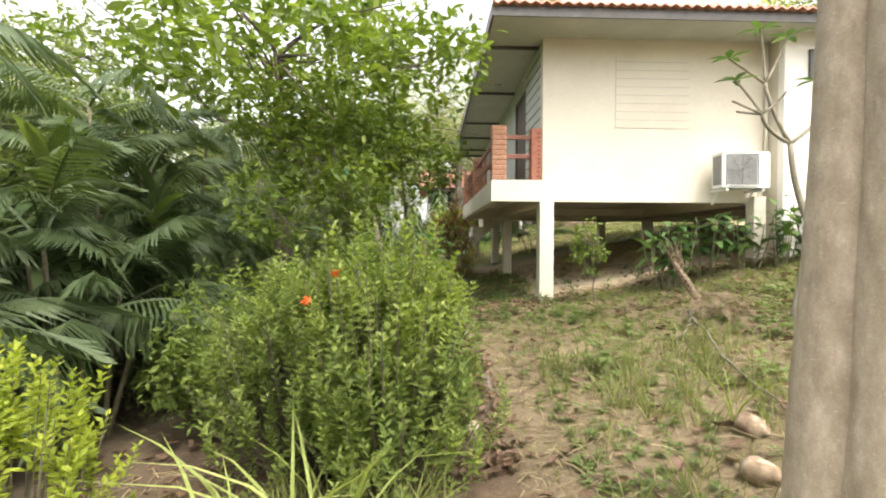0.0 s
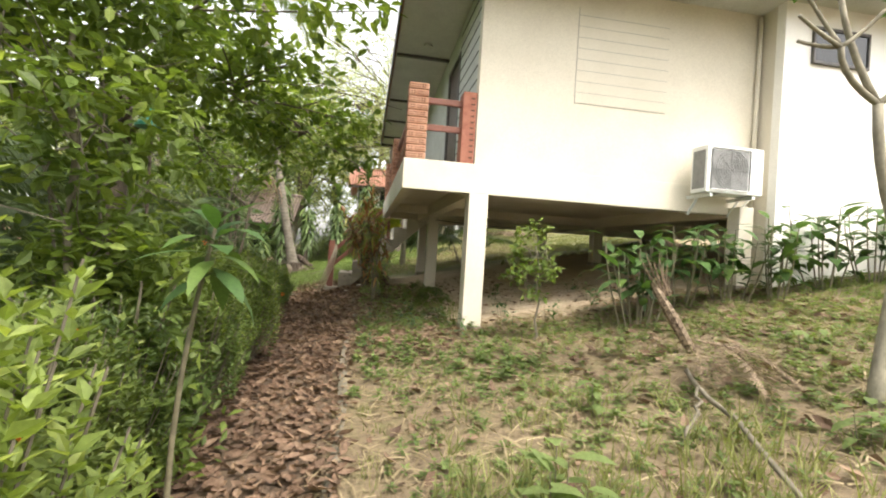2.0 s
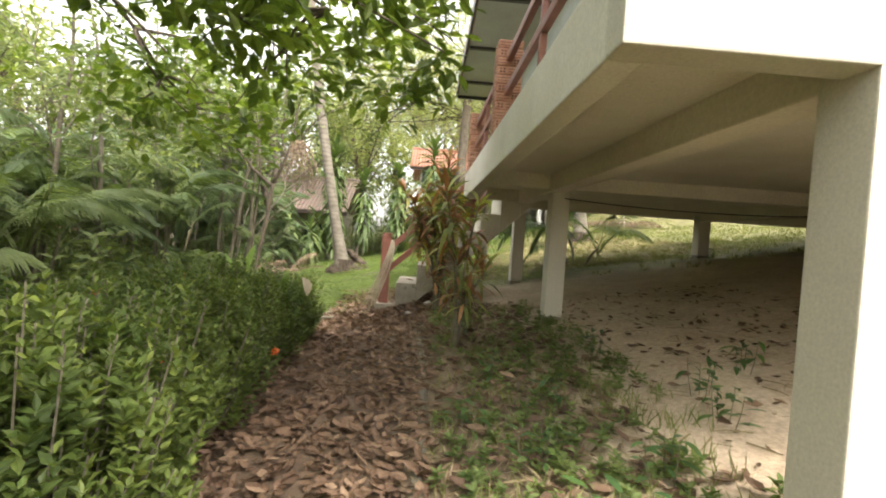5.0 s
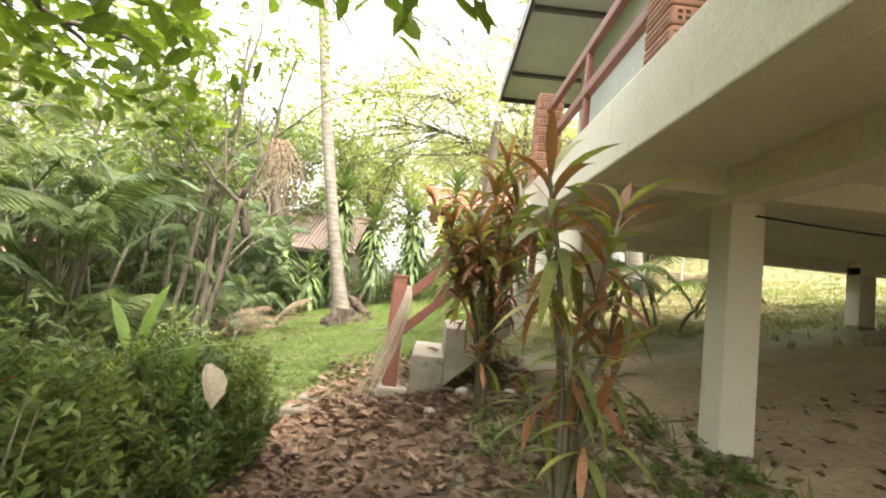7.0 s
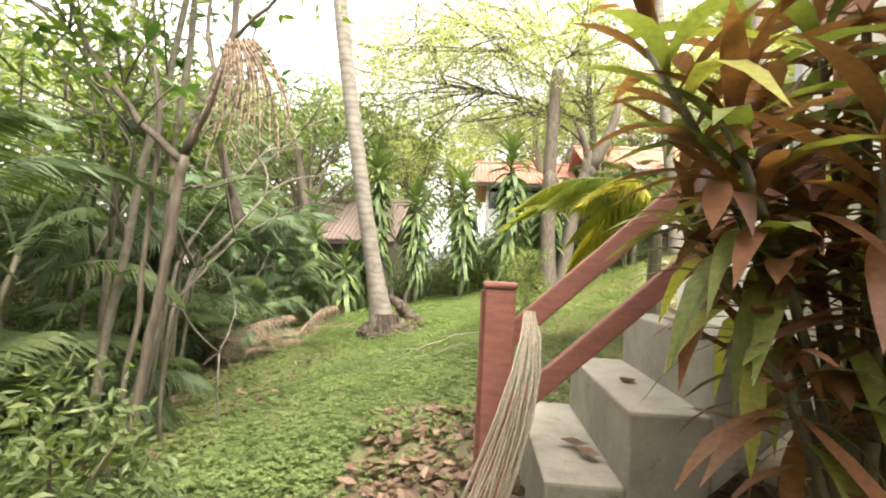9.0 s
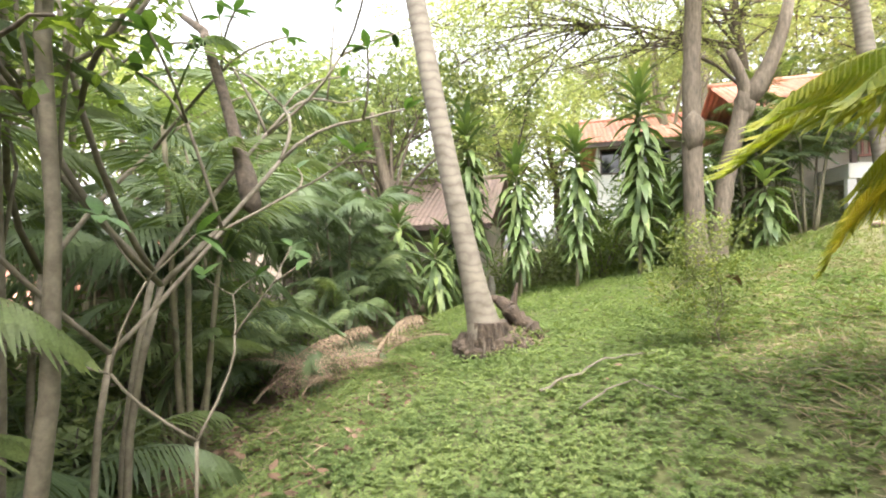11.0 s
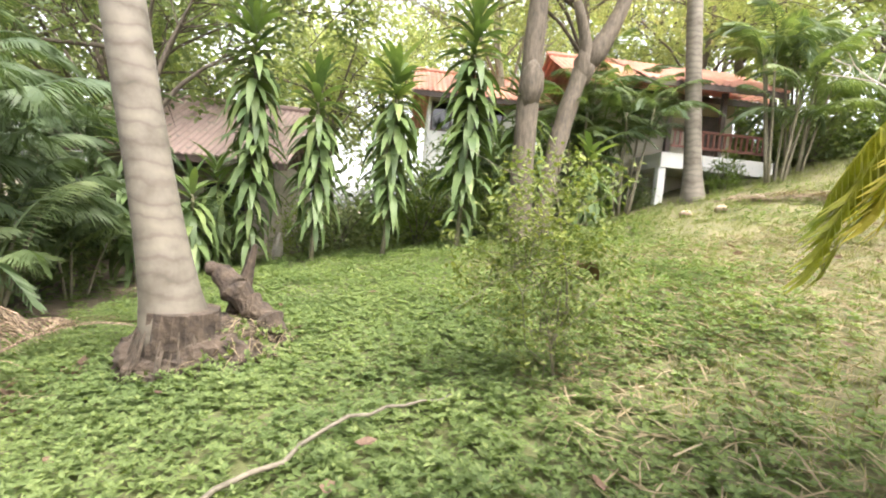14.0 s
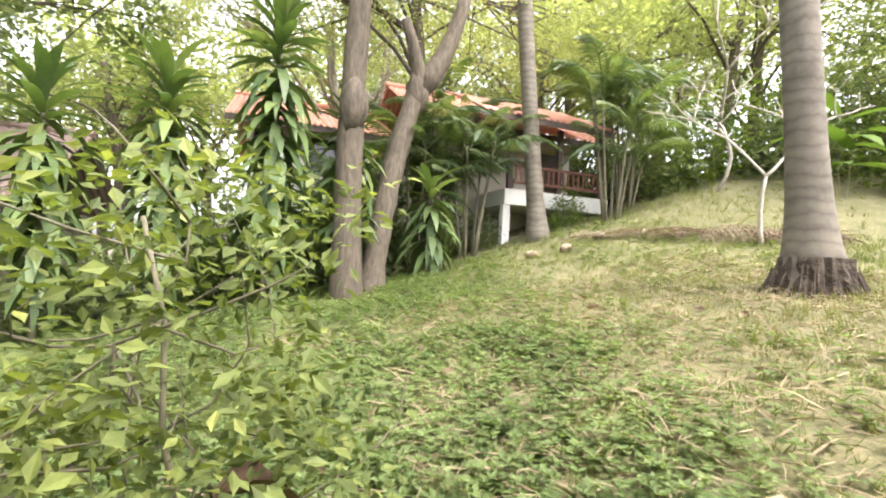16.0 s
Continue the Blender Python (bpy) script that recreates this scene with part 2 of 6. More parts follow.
M_STONE = solid_material("pale_stone", [(0.3, (0.28, 0.25, 0.2)), (0.7, (0.45, 0.41, 0.34))], 9, 0.9, 0, 0.5, 0.01)
M_HUSK = solid_material("coconut_husk", [(0.35, (0.12, 0.08, 0.05)), (0.52, (0.26, 0.19, 0.125)), (0.7, (0.45, 0.4, 0.33))], 6, 0.9, 0, 0.9, 0.03)


def glass_material():
    m, nt, b = nodes_of("dark_window_glass")
    b.inputs["Base Color"].default_value = (0.02, 0.022, 0.022, 1)
    b.inputs["Roughness"].default_value = 0.06
    return m


M_GLASS = glass_material()


# ---- geometry tools ----
def terrain(x, y):
    """Height of the hillside: it climbs towards +x and gently towards +y."""
    x, y = np.asarray(x, float), np.asarray(y, float)
    xs = np.where(x < -5, -5 + (x + 5) * 0.35, np.where(x > 14, 14 + (x - 14) * 0.5, x))
    z = 0.19 * (xs - 0.9) + 0.036 * np.clip(y - 5, -8, 60)
    far = np.clip((y - 24.5) / 4.5, 0, 1)
    z = z + 0.17 * np.clip(x - 4, 0, 12) * far * far * (3 - 2 * far)
    z = z + 0.03 * np.sin(1.7 * x + 0.6 * y) * np.sin(1.1 * y - 0.4 * x) + 0.02 * np.sin(3.9 * x) * np.sin(3.3 * y + 1)
    lane = np.clip((0.72 - np.abs(x + 0.07)) / 0.12, 0, 1) * np.clip((14.6 - y) / 0.4, 0, 1) * np.clip((y - 2) / 3, 0, 1)
    return z - 0.07 * lane


def gz(x, y):
    return float(terrain(x, y))


class Geo:
    """Gathers vertices and faces for one mesh."""

    def __init__(self):
        self.v, self.f, self.n = [], [], 0

    def put(self, verts, faces):
        verts = np.asarray(verts, float).reshape(-1, 3)
        self.v.append(verts)
        self.f.append([tuple(int(i) + self.n for i in f) for f in faces])
        self.n += len(verts)
        return self

    def tube(self, points, radii, segs=8, cap=True):
        points = np.asarray(points, float)
        k = len(points)
        radii = np.full(k, radii) if np.isscalar(radii) else np.asarray(radii, float)
        tang = np.gradient(points, axis=0)
        tang /= np.linalg.norm(tang, axis=1)[:, None] + 1e-9
        ref = np.array([1.0, 0, 0]) if abs(tang[0][0]) < 0.8 else np.array([0, 1.0, 0])
        u = np.cross(tang, ref)
        u /= np.linalg.norm(u, axis=1)[:, None] + 1e-9
        w = np.cross(tang, u)
        a = np.linspace(0, 2 * np.pi, segs, endpoint=False)
        ring = (np.cos(a)[None, :, None] * u[:, None] + np.sin(a)[None, :, None] * w[:, None]) * radii[:, None, None]
        verts = (points[:, None] + ring).reshape(-1, 3)
        faces = [(i * segs + j, i * segs + (j + 1) % segs, (i + 1) * segs + (j + 1) % segs, (i + 1) * segs + j) for i in range(k - 1) for j in range(segs)]
        if cap:
            faces += [tuple(range(segs))[::-1], tuple(range((k - 1) * segs, k * segs))]
        return self.put(verts, faces)

    def box(self, lo, hi, m=None):
        x0, y0, z0 = lo
        x1, y1, z1 = hi
        v = np.array([(x0, y0, z0), (x1, y0, z0), (x1, y1, z0), (x0, y1, z0), (x0, y0, z1), (x1, y0, z1), (x1, y1, z1), (x0, y1, z1)], float)
        if m is not None:
            v = np.array([m @ Vector(p) for p in v])
        return self.put(v, [(3, 2, 1, 0), (4, 5, 6, 7), (0, 1, 5, 4), (1, 2, 6, 5), (2, 3, 7, 6), (3, 0, 4, 7)])

    def leaves(self, pos, way, up, length, width, shape):
        pos, way, up = [np.asarray(a, float) for a in (pos, way, up)]
        n = len(pos)
        way = way / (np.linalg.norm(way, axis=1)[:, None] + 1e-9)
        side = np.cross(way, up)
        side /= np.linalg.norm(side, axis=1)[:, None] + 1e-9
        nor = np.cross(side, way)
        t, faces = shape
        length, width = np.broadcast_to(length, n)[:, None, None], np.broadcast_to(width, n)[:, None, None]
        verts = pos[:, None] + length * t[None, :, 0:1] * way[:, None] + width * t[None, :, 1:2] * side[:, None] + length * t[None, :, 2:3] * nor[:, None]
        base = self.n + np.arange(n)[:, None, None] * len(t)
        by = {}
        for f in faces:
            by.setdefault(len(f), []).append(f)
        self.v.append(verts.reshape(-1, 3))
        for fs in by.values():
            self.f.append((base + np.array(fs)[None]).reshape(-1, len(fs[0])).tolist())
        self.n += n * len(t)
        return self

    def make(self, name, material, parent=None, label="", smooth=False, origin=None):
        me = bpy.data.meshes.new(name)
        v = np.concatenate(self.v)
        off = np.array(world_of(parent)) if parent else np.array(origin if origin is not None else (0, 0, 0), float)
        faces = [f for fs in self.f for f in fs]
        me.from_pydata((v - off).tolist(), [], faces)
        me.materials.append(material)
        if smooth:
            me.polygons.foreach_set("use_smooth", np.ones(len(me.polygons), bool))
        ob = new(name, me)
        if parent:
            ob.parent = parent
        else:
            ob.location = tuple(off)
        if label:
            ob["label"] = label
        return ob


def world_of(ob):
    v = Vector((0, 0, 0))
    while ob:
        v += ob.location
        ob = ob.parent
    return v


def thing(name, base, label, category, group=""):
    e = new(name)
    e.location = base
    e.empty_display_size = 0.2
    return tagged(e, label, category, group)


def part(name, bm, material, parent, label=""):
    """Links a bmesh in world coordinates as one mesh object under a thing or part."""
    me = bpy.data.meshes.new(name)
    bmesh.ops.translate(bm, verts=bm.verts, vec=-world_of(parent))
    bm.to_mesh(me)
    bm.free()
    me.materials.append(material)
    ob = new(name, me)
    ob.parent = parent
    if label:
        ob["label"] = label
    return ob


def slab(name, lo, hi, material, parent, label="", bevel=0.012, m=None):
    """A box with softened edges."""
    bm = bmesh.new()
    bmesh.ops.create_cube(bm, size=1)
    for v in bm.verts:
        v.co = Vector([(a + b) / 2 + c * (b - a) for a, b, c in zip(lo, hi, v.co)])
    if bevel:
        bmesh.ops.bevel(bm, geom=bm.edges[:], offset=bevel, segments=2, affect="EDGES", profile=0.6)
    if m is not None:
        bmesh.ops.transform(bm, matrix=m, verts=bm.verts)
    return part(name, bm, material, parent, label)


DIAMOND = (np.array([(0, 0, 0), (0.45, 0.5, 0.06), (1, 0, -0.06), (0.45, -0.5, 0.06)]), [(0, 3, 2), (0, 2, 1)])
OVAL = (np.array([(0, 0, 0), (0.28, 0.4, 0.05), (0.65, 0.42, 0.03), (1, 0, -0.1), (0.65, -0.42, 0.03), (0.28, -0.4, 0.05), (0.45, 0, -0.02)]), [(0, 5, 6), (5, 4, 6), (4, 3, 6), (3, 2, 6), (2, 1, 6), (1, 0, 6)])
SPRIG = (np.array([(0, 0, 0), (0.42, 0.46, 0.05), (1, 0, -0.1), (0.42, -0.46, 0.05), (0.48, 0, -0.03)]), [(0, 3, 4), (3, 2, 4), (2, 1, 4), (1, 0, 4)])
BLADE = (np.array([(0, 0.5, 0), (0, -0.5, 0), (0.5, -0.4, 0.03), (0.5, 0.4, 0.03), (1, 0, -0.12)]), [(0, 1, 2, 3), (3, 2, 4)])
PALM_BLADE = (np.array([(0, 0.3, 0), (0, -0.3, 0), (0.5, -0.5, -0.03), (0.5, 0.5, -0.03), (1, 0, -0.28)]), [(0, 1, 2, 3), (3, 2, 4)])
CURL = (np.array([(0, 0, 0.1), (0.35, 0.5, 0.12), (1, 0, 0.16), (0.35, -0.5, 0.14), (0.5, 0, 0.0), (0.75, 0.3, 0.1), (0.75, -0.3, 0.1)]), [(0, 3, 4), (3, 6, 4), (6, 2, 4), (2, 5, 4), (5, 1, 4), (1, 0, 4)])


def strap(droop, rows=5, fold=0.12, widths=(0.35, 0.85, 1.0, 0.7, 0.0)):
    """A long leaf with a folded rib that arches over by droop."""
    t = []
    for i, w in enumerate(widths):
        a = i / (len(widths) - 1)
        out, down = a * (1 - 0.35 * droop * a), -droop * 0.75 * a * a
        t += [(out, 0.5 * w, down + fold * 0.1 * w), (out, 0, down), (out, -0.5 * w, down + fold * 0.1 * w)]
    fs = []
    for i in range(len(widths) - 1):
        k = 3 * i
        fs += [(k, k + 1, k + 4, k + 3), (k + 1, k + 2, k + 5, k + 4)]
    return np.array(t), fs


def rand_dirs(n, up=0.0, spread=1.0):
    d = rng.normal(size=(n, 3)) * (1, 1, spread)
    d[:, 2] += up
    return d / np.linalg.norm(d, axis=1)[:, None]


def unit_leaf(name, shape, length, width, material):
    g = Geo().leaves([(0, 0, 0)], [(1, 0, 0)], [(0, 0, 1)], length, width, shape)
    me = bpy.data.meshes.new(name)
    me.from_pydata(np.concatenate(g.v).tolist(), [], [f for fs in g.f for f in fs])
    me.materials.append(material)
    me.polygons.foreach_set("use_smooth", np.ones(len(me.polygons), bool))
    return me


def leaf_part(name, me, parent, at, yaw, pitch, size=1.0, roll=0.0):
    """One leaf as a part: at is relative to the parent, pitch above the level."""
    ob = new(name, me)
    ob.parent = parent
    ob.matrix_basis = Matrix.Translation(at) @ Euler((0, 0, yaw)).to_matrix().to_4x4() @ Euler((0, -pitch, 0)).to_matrix().to_4x4() @ Euler((roll, 0, 0)).to_matrix().to_4x4() @ Matrix.Scale(size, 4)
    return ob


# ---- ground ----
def ground_material():
    m, nt, b = nodes_of("hillside_soil")
    geo = nt.nodes.new("ShaderNodeNewGeometry")
    xyz = nt.nodes.new("ShaderNodeSeparateXYZ")
    nt.links.new(geo.outputs["Position"], xyz.inputs[0])
    wob = texnoise(nt, 1.1, 4, 0.6)

    def shifted(sock, k):
        n = nt.nodes.new("ShaderNodeMath")
        n.operation = "MULTIPLY_ADD"
        nt.links.new(wob, n.inputs[0])
        n.inputs[1].default_value = k
        nt.links.new(sock, n.inputs[2])
        return n.outputs[0]

    def step(sock, a, bb):
        n = nt.nodes.new("ShaderNodeMapRange")
        n.interpolation_type = "SMOOTHSTEP"
        nt.links.new(sock, n.inputs[0])
        n.inputs[1].default_value, n.inputs[2].default_value = a, bb
        return n.outputs[0]

    def times(p, q):
        n = nt.nodes.new("ShaderNodeMath")
        n.operation = "MULTIPLY"
        nt.links.new(p, n.inputs[0])
        nt.links.new(q, n.inputs[1])
        return n.outputs[0]

    fine = texnoise(nt, 22, 5, 0.7)
    mid = texnoise(nt, 3.0, 5, 0.65)
    verge = ramp(nt, mid, [(0.3, (0.13, 0.095, 0.058)), (0.5, (0.19, 0.145, 0.09)), (0.7, (0.14, 0.13, 0.055))])
    lane = ramp(nt, mid, [(0.3, (0.075, 0.05, 0.033)), (0.7, (0.16, 0.11, 0.072))])
    dirt = ramp(nt, mid, [(0.3, (0.47, 0.37, 0.26)), (0.7, (0.64, 0.53, 0.4))])
    lawn = ramp(nt, mid, [(0.3, (0.085, 0.095, 0.036)), (0.55, (0.115, 0.125, 0.046)), (0.75, (0.175, 0.155, 0.075))])
    dry = ramp(nt, mid, [(0.3, (0.11, 0.11, 0.048)), (0.55, (0.165, 0.155, 0.072)), (0.75, (0.25, 0.21, 0.12))])
    wood = ramp(nt, mid, [(0.3, (0.09, 0.07, 0.046)), (0.7, (0.2, 0.15, 0.1))])
    X, Y = shifted(xyz.outputs[0], 0.6), shifted(xyz.outputs[1], 1.2)
    col = mix(nt, wood, lane, step(X, -3.2, -1.6))
    col = mix(nt, col, verge, step(X, 0.75, 1.05))
    under = times(times(step(X, 1.55, 2.3), step(Y, 9.0, 10.2)), step(shifted(xyz.outputs[0], -0.4), 11.0, 10.0))
    col = mix(nt, col, dirt, under)
    far = step(Y, 16.4, 17.8)
    col = mix(nt, col, lawn, times(far, step(X, -5.0, -3.8)))
    col = mix(nt, col, lawn, times(step(Y, 15.0, 18.0), step(X, 2.6, 3.6)))
    col = mix(nt, col, dry, times(far, step(shifted(xyz.outputs[0], 1.6), 0.9, 3.0)))
    col = mix(nt, col, ramp(nt, fine, [(0.25, (0.62, 0.6, 0.56)), (0.75, (1.2, 1.2, 1.18))]), 1.0, "MULTIPLY")
    nt.links.new(col, b.inputs["Base Color"])
    b.inputs["Roughness"].default_value = 0.95
    bump(nt, b, fine, 0.7, 0.03)
    return m


def graded(lo, hi, stepsize, far_lo, far_hi):
    a = list(np.arange(lo, hi, stepsize))
    d, x = stepsize, lo
    while x > far_lo:
        d *= 1.35
        x -= d
        a.insert(0, x)
    d, x = stepsize, a[-1]
    while x < far_hi:
        d *= 1.35
        x += d
        a.append(x)
    return np.array(a)


gx, gy = graded(-6, 10, 0.14, -600, 600), graded(-1.5, 30, 0.16, -600, 900)
XX, YY = np.meshgrid(gx, gy)
nx = len(gx)
g = Geo().put(np.stack([XX, YY, terrain(np.clip(XX, -60, 60), np.clip(YY, -40, 90))], -1).reshape(-1, 3),
              [(j * nx + i, j * nx + i + 1, (j + 1) * nx + i + 1, (j + 1) * nx + i) for j in range(len(gy) - 1) for i in range(nx - 1)])
tagged(g.make("ground", ground_material(), smooth=True), "sloping hillside of bare soil, dry litter and lawn", "ground", kind="structure")


# ---- the raised bungalow ----
FX, FY, X0, Y1 = 1.23, 8.62, 2.18, 15.14
Z_LO, Z_FL = 2.22, 2.62


def wave_sheet(x0, x1, low, high, thick=0.03, period=0.18, amp=0.022):
    """A corrugated roof sheet from its low edge (y, z) to its high edge (y, z)."""
    n = int((x1 - x0) / period * 6)
    xs = np.linspace(x0, x1, n)
    wv = amp * np.cos(2 * np.pi * xs / period)
    rows = []
    for y, z in (low, high):
        rows.append(np.stack([xs, np.full(n, y), z + wv], -1))
    for y, z in (high, low):
        rows.append(np.stack([xs, np.full(n, y), z + wv - thick], -1))
    v = np.concatenate(rows)
    f = [(r * n + i, r * n + i + 1, ((r + 1) % 4) * n + i + 1, ((r + 1) % 4) * n + i) for r in range(4) for i in range(n - 1)]
    return Geo().put(v, f)


def bungalow():
    h = thing("bungalow", (2.3, 8.8, gz(2.3, 8.8)), "cream bungalow raised on square concrete columns above the slope", "house")
    xr = 10.2
    # floor plate with its edge beams
    slab("floor_slab", (FX, FY + 0.003, Z_LO + 0.2), (xr, Y1, Z_FL), M_SLABPAINT, h)
    slab("floor_slab", (X0, Y1 - 0.02, Z_LO + 0.2), (xr, 16.75, Z_FL - 0.004), M_UNDER, h)
    slab("edge_beam", (FX - 0.004, FY + 0.16, Z_LO), (FX + 0.15, Y1 + 0.004, Z_FL + 0.004), M_SLABPAINT, h, "cream painted edge beam with grey streaks")
    slab("edge_beam", (FX - 0.006, FY - 0.004, Z_LO), (6.46, FY + 0.16, Z_FL + 0.004), M_PLASTER, h)
    slab("edge_beam", (FX + 0.15, Y1 - 0.15, Z_LO), (X0, Y1 + 0.003, Z_FL - 0.003), M_UNDER, h)
    slab("edge_beam", (X0, 16.6, Z_LO + 0.02), (xr, 16.78, Z_FL), M_UNDER, h)
    for x in (2.16, 6.2, 9.8):
        slab("floor_beam", (x, FY + 0.16, Z_LO - 0.02), (x + 0.22, 16.6, Z_LO + 0.22), M_UNDER, h)
    slab("floor_beam", (FX + 0.16, 12.98, Z_LO + 0.02), (xr, 13.18, Z_LO + 0.21), M_UNDER, h)
    for x, y, w in ((2.14, FY - 0.002, 0.265), (2.2, 12.97, 0.23), (2.38, 16.38, 0.23), (6.2, 12.9, 0.23), (6.2, 16.38, 0.23), (9.8, 12.9, 0.23), (9.8, 16.38, 0.23), (6.05, 8.35, 0.23)):
        base = gz(x + 0.13, y + 0.13) - 0.25
        c = slab("column", (x, y, base), (x + w, y + w, Z_LO + 0.1), M_PLASTER, h, bevel=0.01)
        slab("plinth", (x - 0.012, y - 0.012, base), (x + w + 0.012, y + w + 0.012, base + 0.3), M_CONCRETE, c, "raw concrete footing", 0.02)
    # walls
    top = 5.75
    slab("wall", (X0, FY, Z_FL), (6.48, FY + 0.15, top), M_PLASTER, h, bevel=0.004)
    slab("wall", (X0 + 0.004, FY + 0.15, Z_FL), (X0 + 0.15, 10.15, top - 0.2), M_SIDING, h, "grey-green board wall", bevel=0.004)
    slab("wall", (X0 + 0.004, 11.2, Z_FL), (X0 + 0.15, 16.7, top - 0.2), M_SIDING, h, "grey-green board wall", bevel=0.004)
    slab("wall", (X0 + 0.004, 10.15, 4.75), (X0 + 0.15, 11.2, top - 0.2), M_SIDING, h, bevel=0.004)
    slab("wall", (X0 + 0.15, 16.55, Z_FL), (xr, 16.7, top - 0.3), M_WHITE, h, bevel=0.004)
    slab("wall", (xr - 0.15, FY, Z_FL), (xr, 16.55, top - 0.3), M_WHITE, h, bevel=0.004)
    for i in range(14):
        z = Z_FL + 0.2 + 0.2 * i
        if z < top - 0.3:
            slab("board_joint", (X0 - 0.004, FY + 0.16, z), (X0 + 0.02, 10.13, z + 0.014), M_GROOVE, h, bevel=0)
    # veranda door, half open
    d = slab("door", (X0 + 0.03, 10.2, Z_FL), (X0 + 0.08, 11.15, 4.72), M_DARKWOOD, h, "dark stained veranda door", 0.006)
    slab("door_frame", (X0 - 0.01, 10.12, Z_FL), (X0 + 0.16, 10.2, 4.78), M_FRAME, d)
    slab("door_frame", (X0 - 0.01, 11.15, Z_FL), (X0 + 0.16, 11.23, 4.78), M_FRAME, d)
    slab("door_frame", (X0 - 0.01, 10.2, 4.72), (X0 + 0.16, 11.15, 4.78), M_FRAME, d)
    # louvre panel on the facade
    lv = slab("louvre_panel", (3.56, FY - 0.004, 3.62), (4.96, FY + 0.02, 4.95), M_PLASTER, h, "closed cream shutter with thin slat lines", 0.001)
    slab("joint", (3.552, FY - 0.006, 3.6), (3.558, FY + 0.004, 4.95), M_SLATLINE, lv, bevel=0)
    for i in range(9):
        slab("joint", (3.56, FY - 0.006, 3.605 + i * 0.155), (4.96, FY - 0.002, 3.611 + i * 0.155), M_SLATLINE, lv, bevel=0)
    # bathroom wing
    wing = slab("wing_wall", (6.48, 8.2, 0.9), (9.6, 8.35, 5.5), M_WHITE, h, "bright white wall of the bathroom wing", 0.004)
    slab("wing_wall", (6.484, 8.35, 1.0), (6.62, FY + 0.14, 5.5), M_PLASTER, h, bevel=0.004)
    slab("wing_wall", (9.45, 8.35, 1.0), (9.596, 12.0, 5.5), M_WHITE, h, bevel=0.004)
    for x in (6.95, 8.3):
        w = slab("window", (x, 8.17, 4.47), (x + 0.9, 8.21, 4.92), M_GLASS, h, "narrow dark high window", 0.003)
        slab("frame", (x - 0.03, 8.15, 4.43), (x + 0.93, 8.2, 4.47), M_FRAME, w, bevel=0.003)
        slab("frame", (x - 0.03, 8.15, 4.92), (x + 0.93, 8.2, 4.96), M_FRAME, w, bevel=0.003)
        slab("frame", (x - 0.03, 8.152, 4.47), (x, 8.2, 4.92), M_FRAME, w, bevel=0.003)
        slab("frame", (x + 0.9, 8.152, 4.47), (x + 0.93, 8.2, 4.92), M_FRAME, w, bevel=0.003)
    Geo().tube([(6.42, 8.57, 2.3), (6.42, 8.57, 5.2)], 0.03, 10).make("drain_pipe", M_PLASTER, h, "", True)
    # roof: corrugated sheet over a grey lining on dark rafters
    wave_sheet(1.1, 10.8, (7.6, 5.42), (17.9, 4.92)).make("roof", M_ROOF, h)
    slope = math.atan2(-0.5, 10.3)
    rm = Matrix.Translation((0, 7.75, 5.3)) @ Matrix.Rotation(slope, 4, "X")
    lining = slab("soffit", (1.16, 0, 0), (10.7, 10.1, 0.03), M_SOFFIT, h, "grey cement board eave lining", 0.004, rm)
    for y in (1.2, 3.6, 6.0, 7.6, 9.2):
        slab("batten", (1.17, y, -0.05), (10.6, y + 0.07, -0.003), M_FRAME, lining, "dark roof batten", 0.004, rm)
    slab("fascia", (1.1, -0.06, -0.1), (10.75, -0.03, 0.08), M_FRAME, h, "dark timber fascia", 0.004, rm)
    slab("fascia", (1.1, -0.02, -0.07), (1.13, 10.15, 0.08), M_FRAME, h, "dark timber fascia", 0.004, rm)
    slab("fascia", (1.14, 10.12, -0.07), (10.7, 10.15, 0.05), M_FRAME, h, "", 0.004, rm)
    for x, y in ((1.7, 10.9), (1.7, 15.6)):
        Geo().tube([(x, y, 5.1), (x, y, 5.2)], [0.09, 0.07], 14).make("soffit_lamp", M_SOFFIT, h, "small round eave lamp")
    return h


bungalow()


def hollow_pillar(x, y, z, courses=11, label="stacked orange hollow-brick veranda pillar"):
    p = thing("brick_pillar", (x, y, z), label, "pillar", "veranda pillars")
    size, step = 0.27, 0.092
    for i in range(courses):
        zz = z + i * step
        b = slab("brick", (x, y, zz + 0.003), (x + size, y + size, zz + step - 0.003), M_BRICK, p, bevel=0.014)
        turn = i % 2
        hx = x + (0.03 if turn else size - 0.1)
        holes = Geo()
        for dx in (0.0, 0.035):
            for dz in (0.022, 0.052):
                holes.box((hx + dx, y - 0.002, zz + dz), (hx + dx + 0.02, y + 0.01, zz + dz + 0.016))
        holes.make("cavity", M_HOLE, b, "dark cavities in the brick")
        ribs = Geo()
        for dz in (0.026, 0.056):
            ribs.box((x + (0.12 if turn else 0.015), y - 0.0015, zz + dz), (x + (0.255 if turn else 0.15), y + 0.01, zz + dz + 0.006))
            ribs.box((x - 0.0015, y + 0.015, zz + dz), (x + 0.01, y + 0.255, zz + dz + 0.006))
        ribs.make("groove", M_HOLE, b, "dark grooves in the brick")
    return p


for y in (FY + 0.0, 11.95, 14.85):
    hollow_pillar(FX + 0.01, y, Z_FL + 0.004)


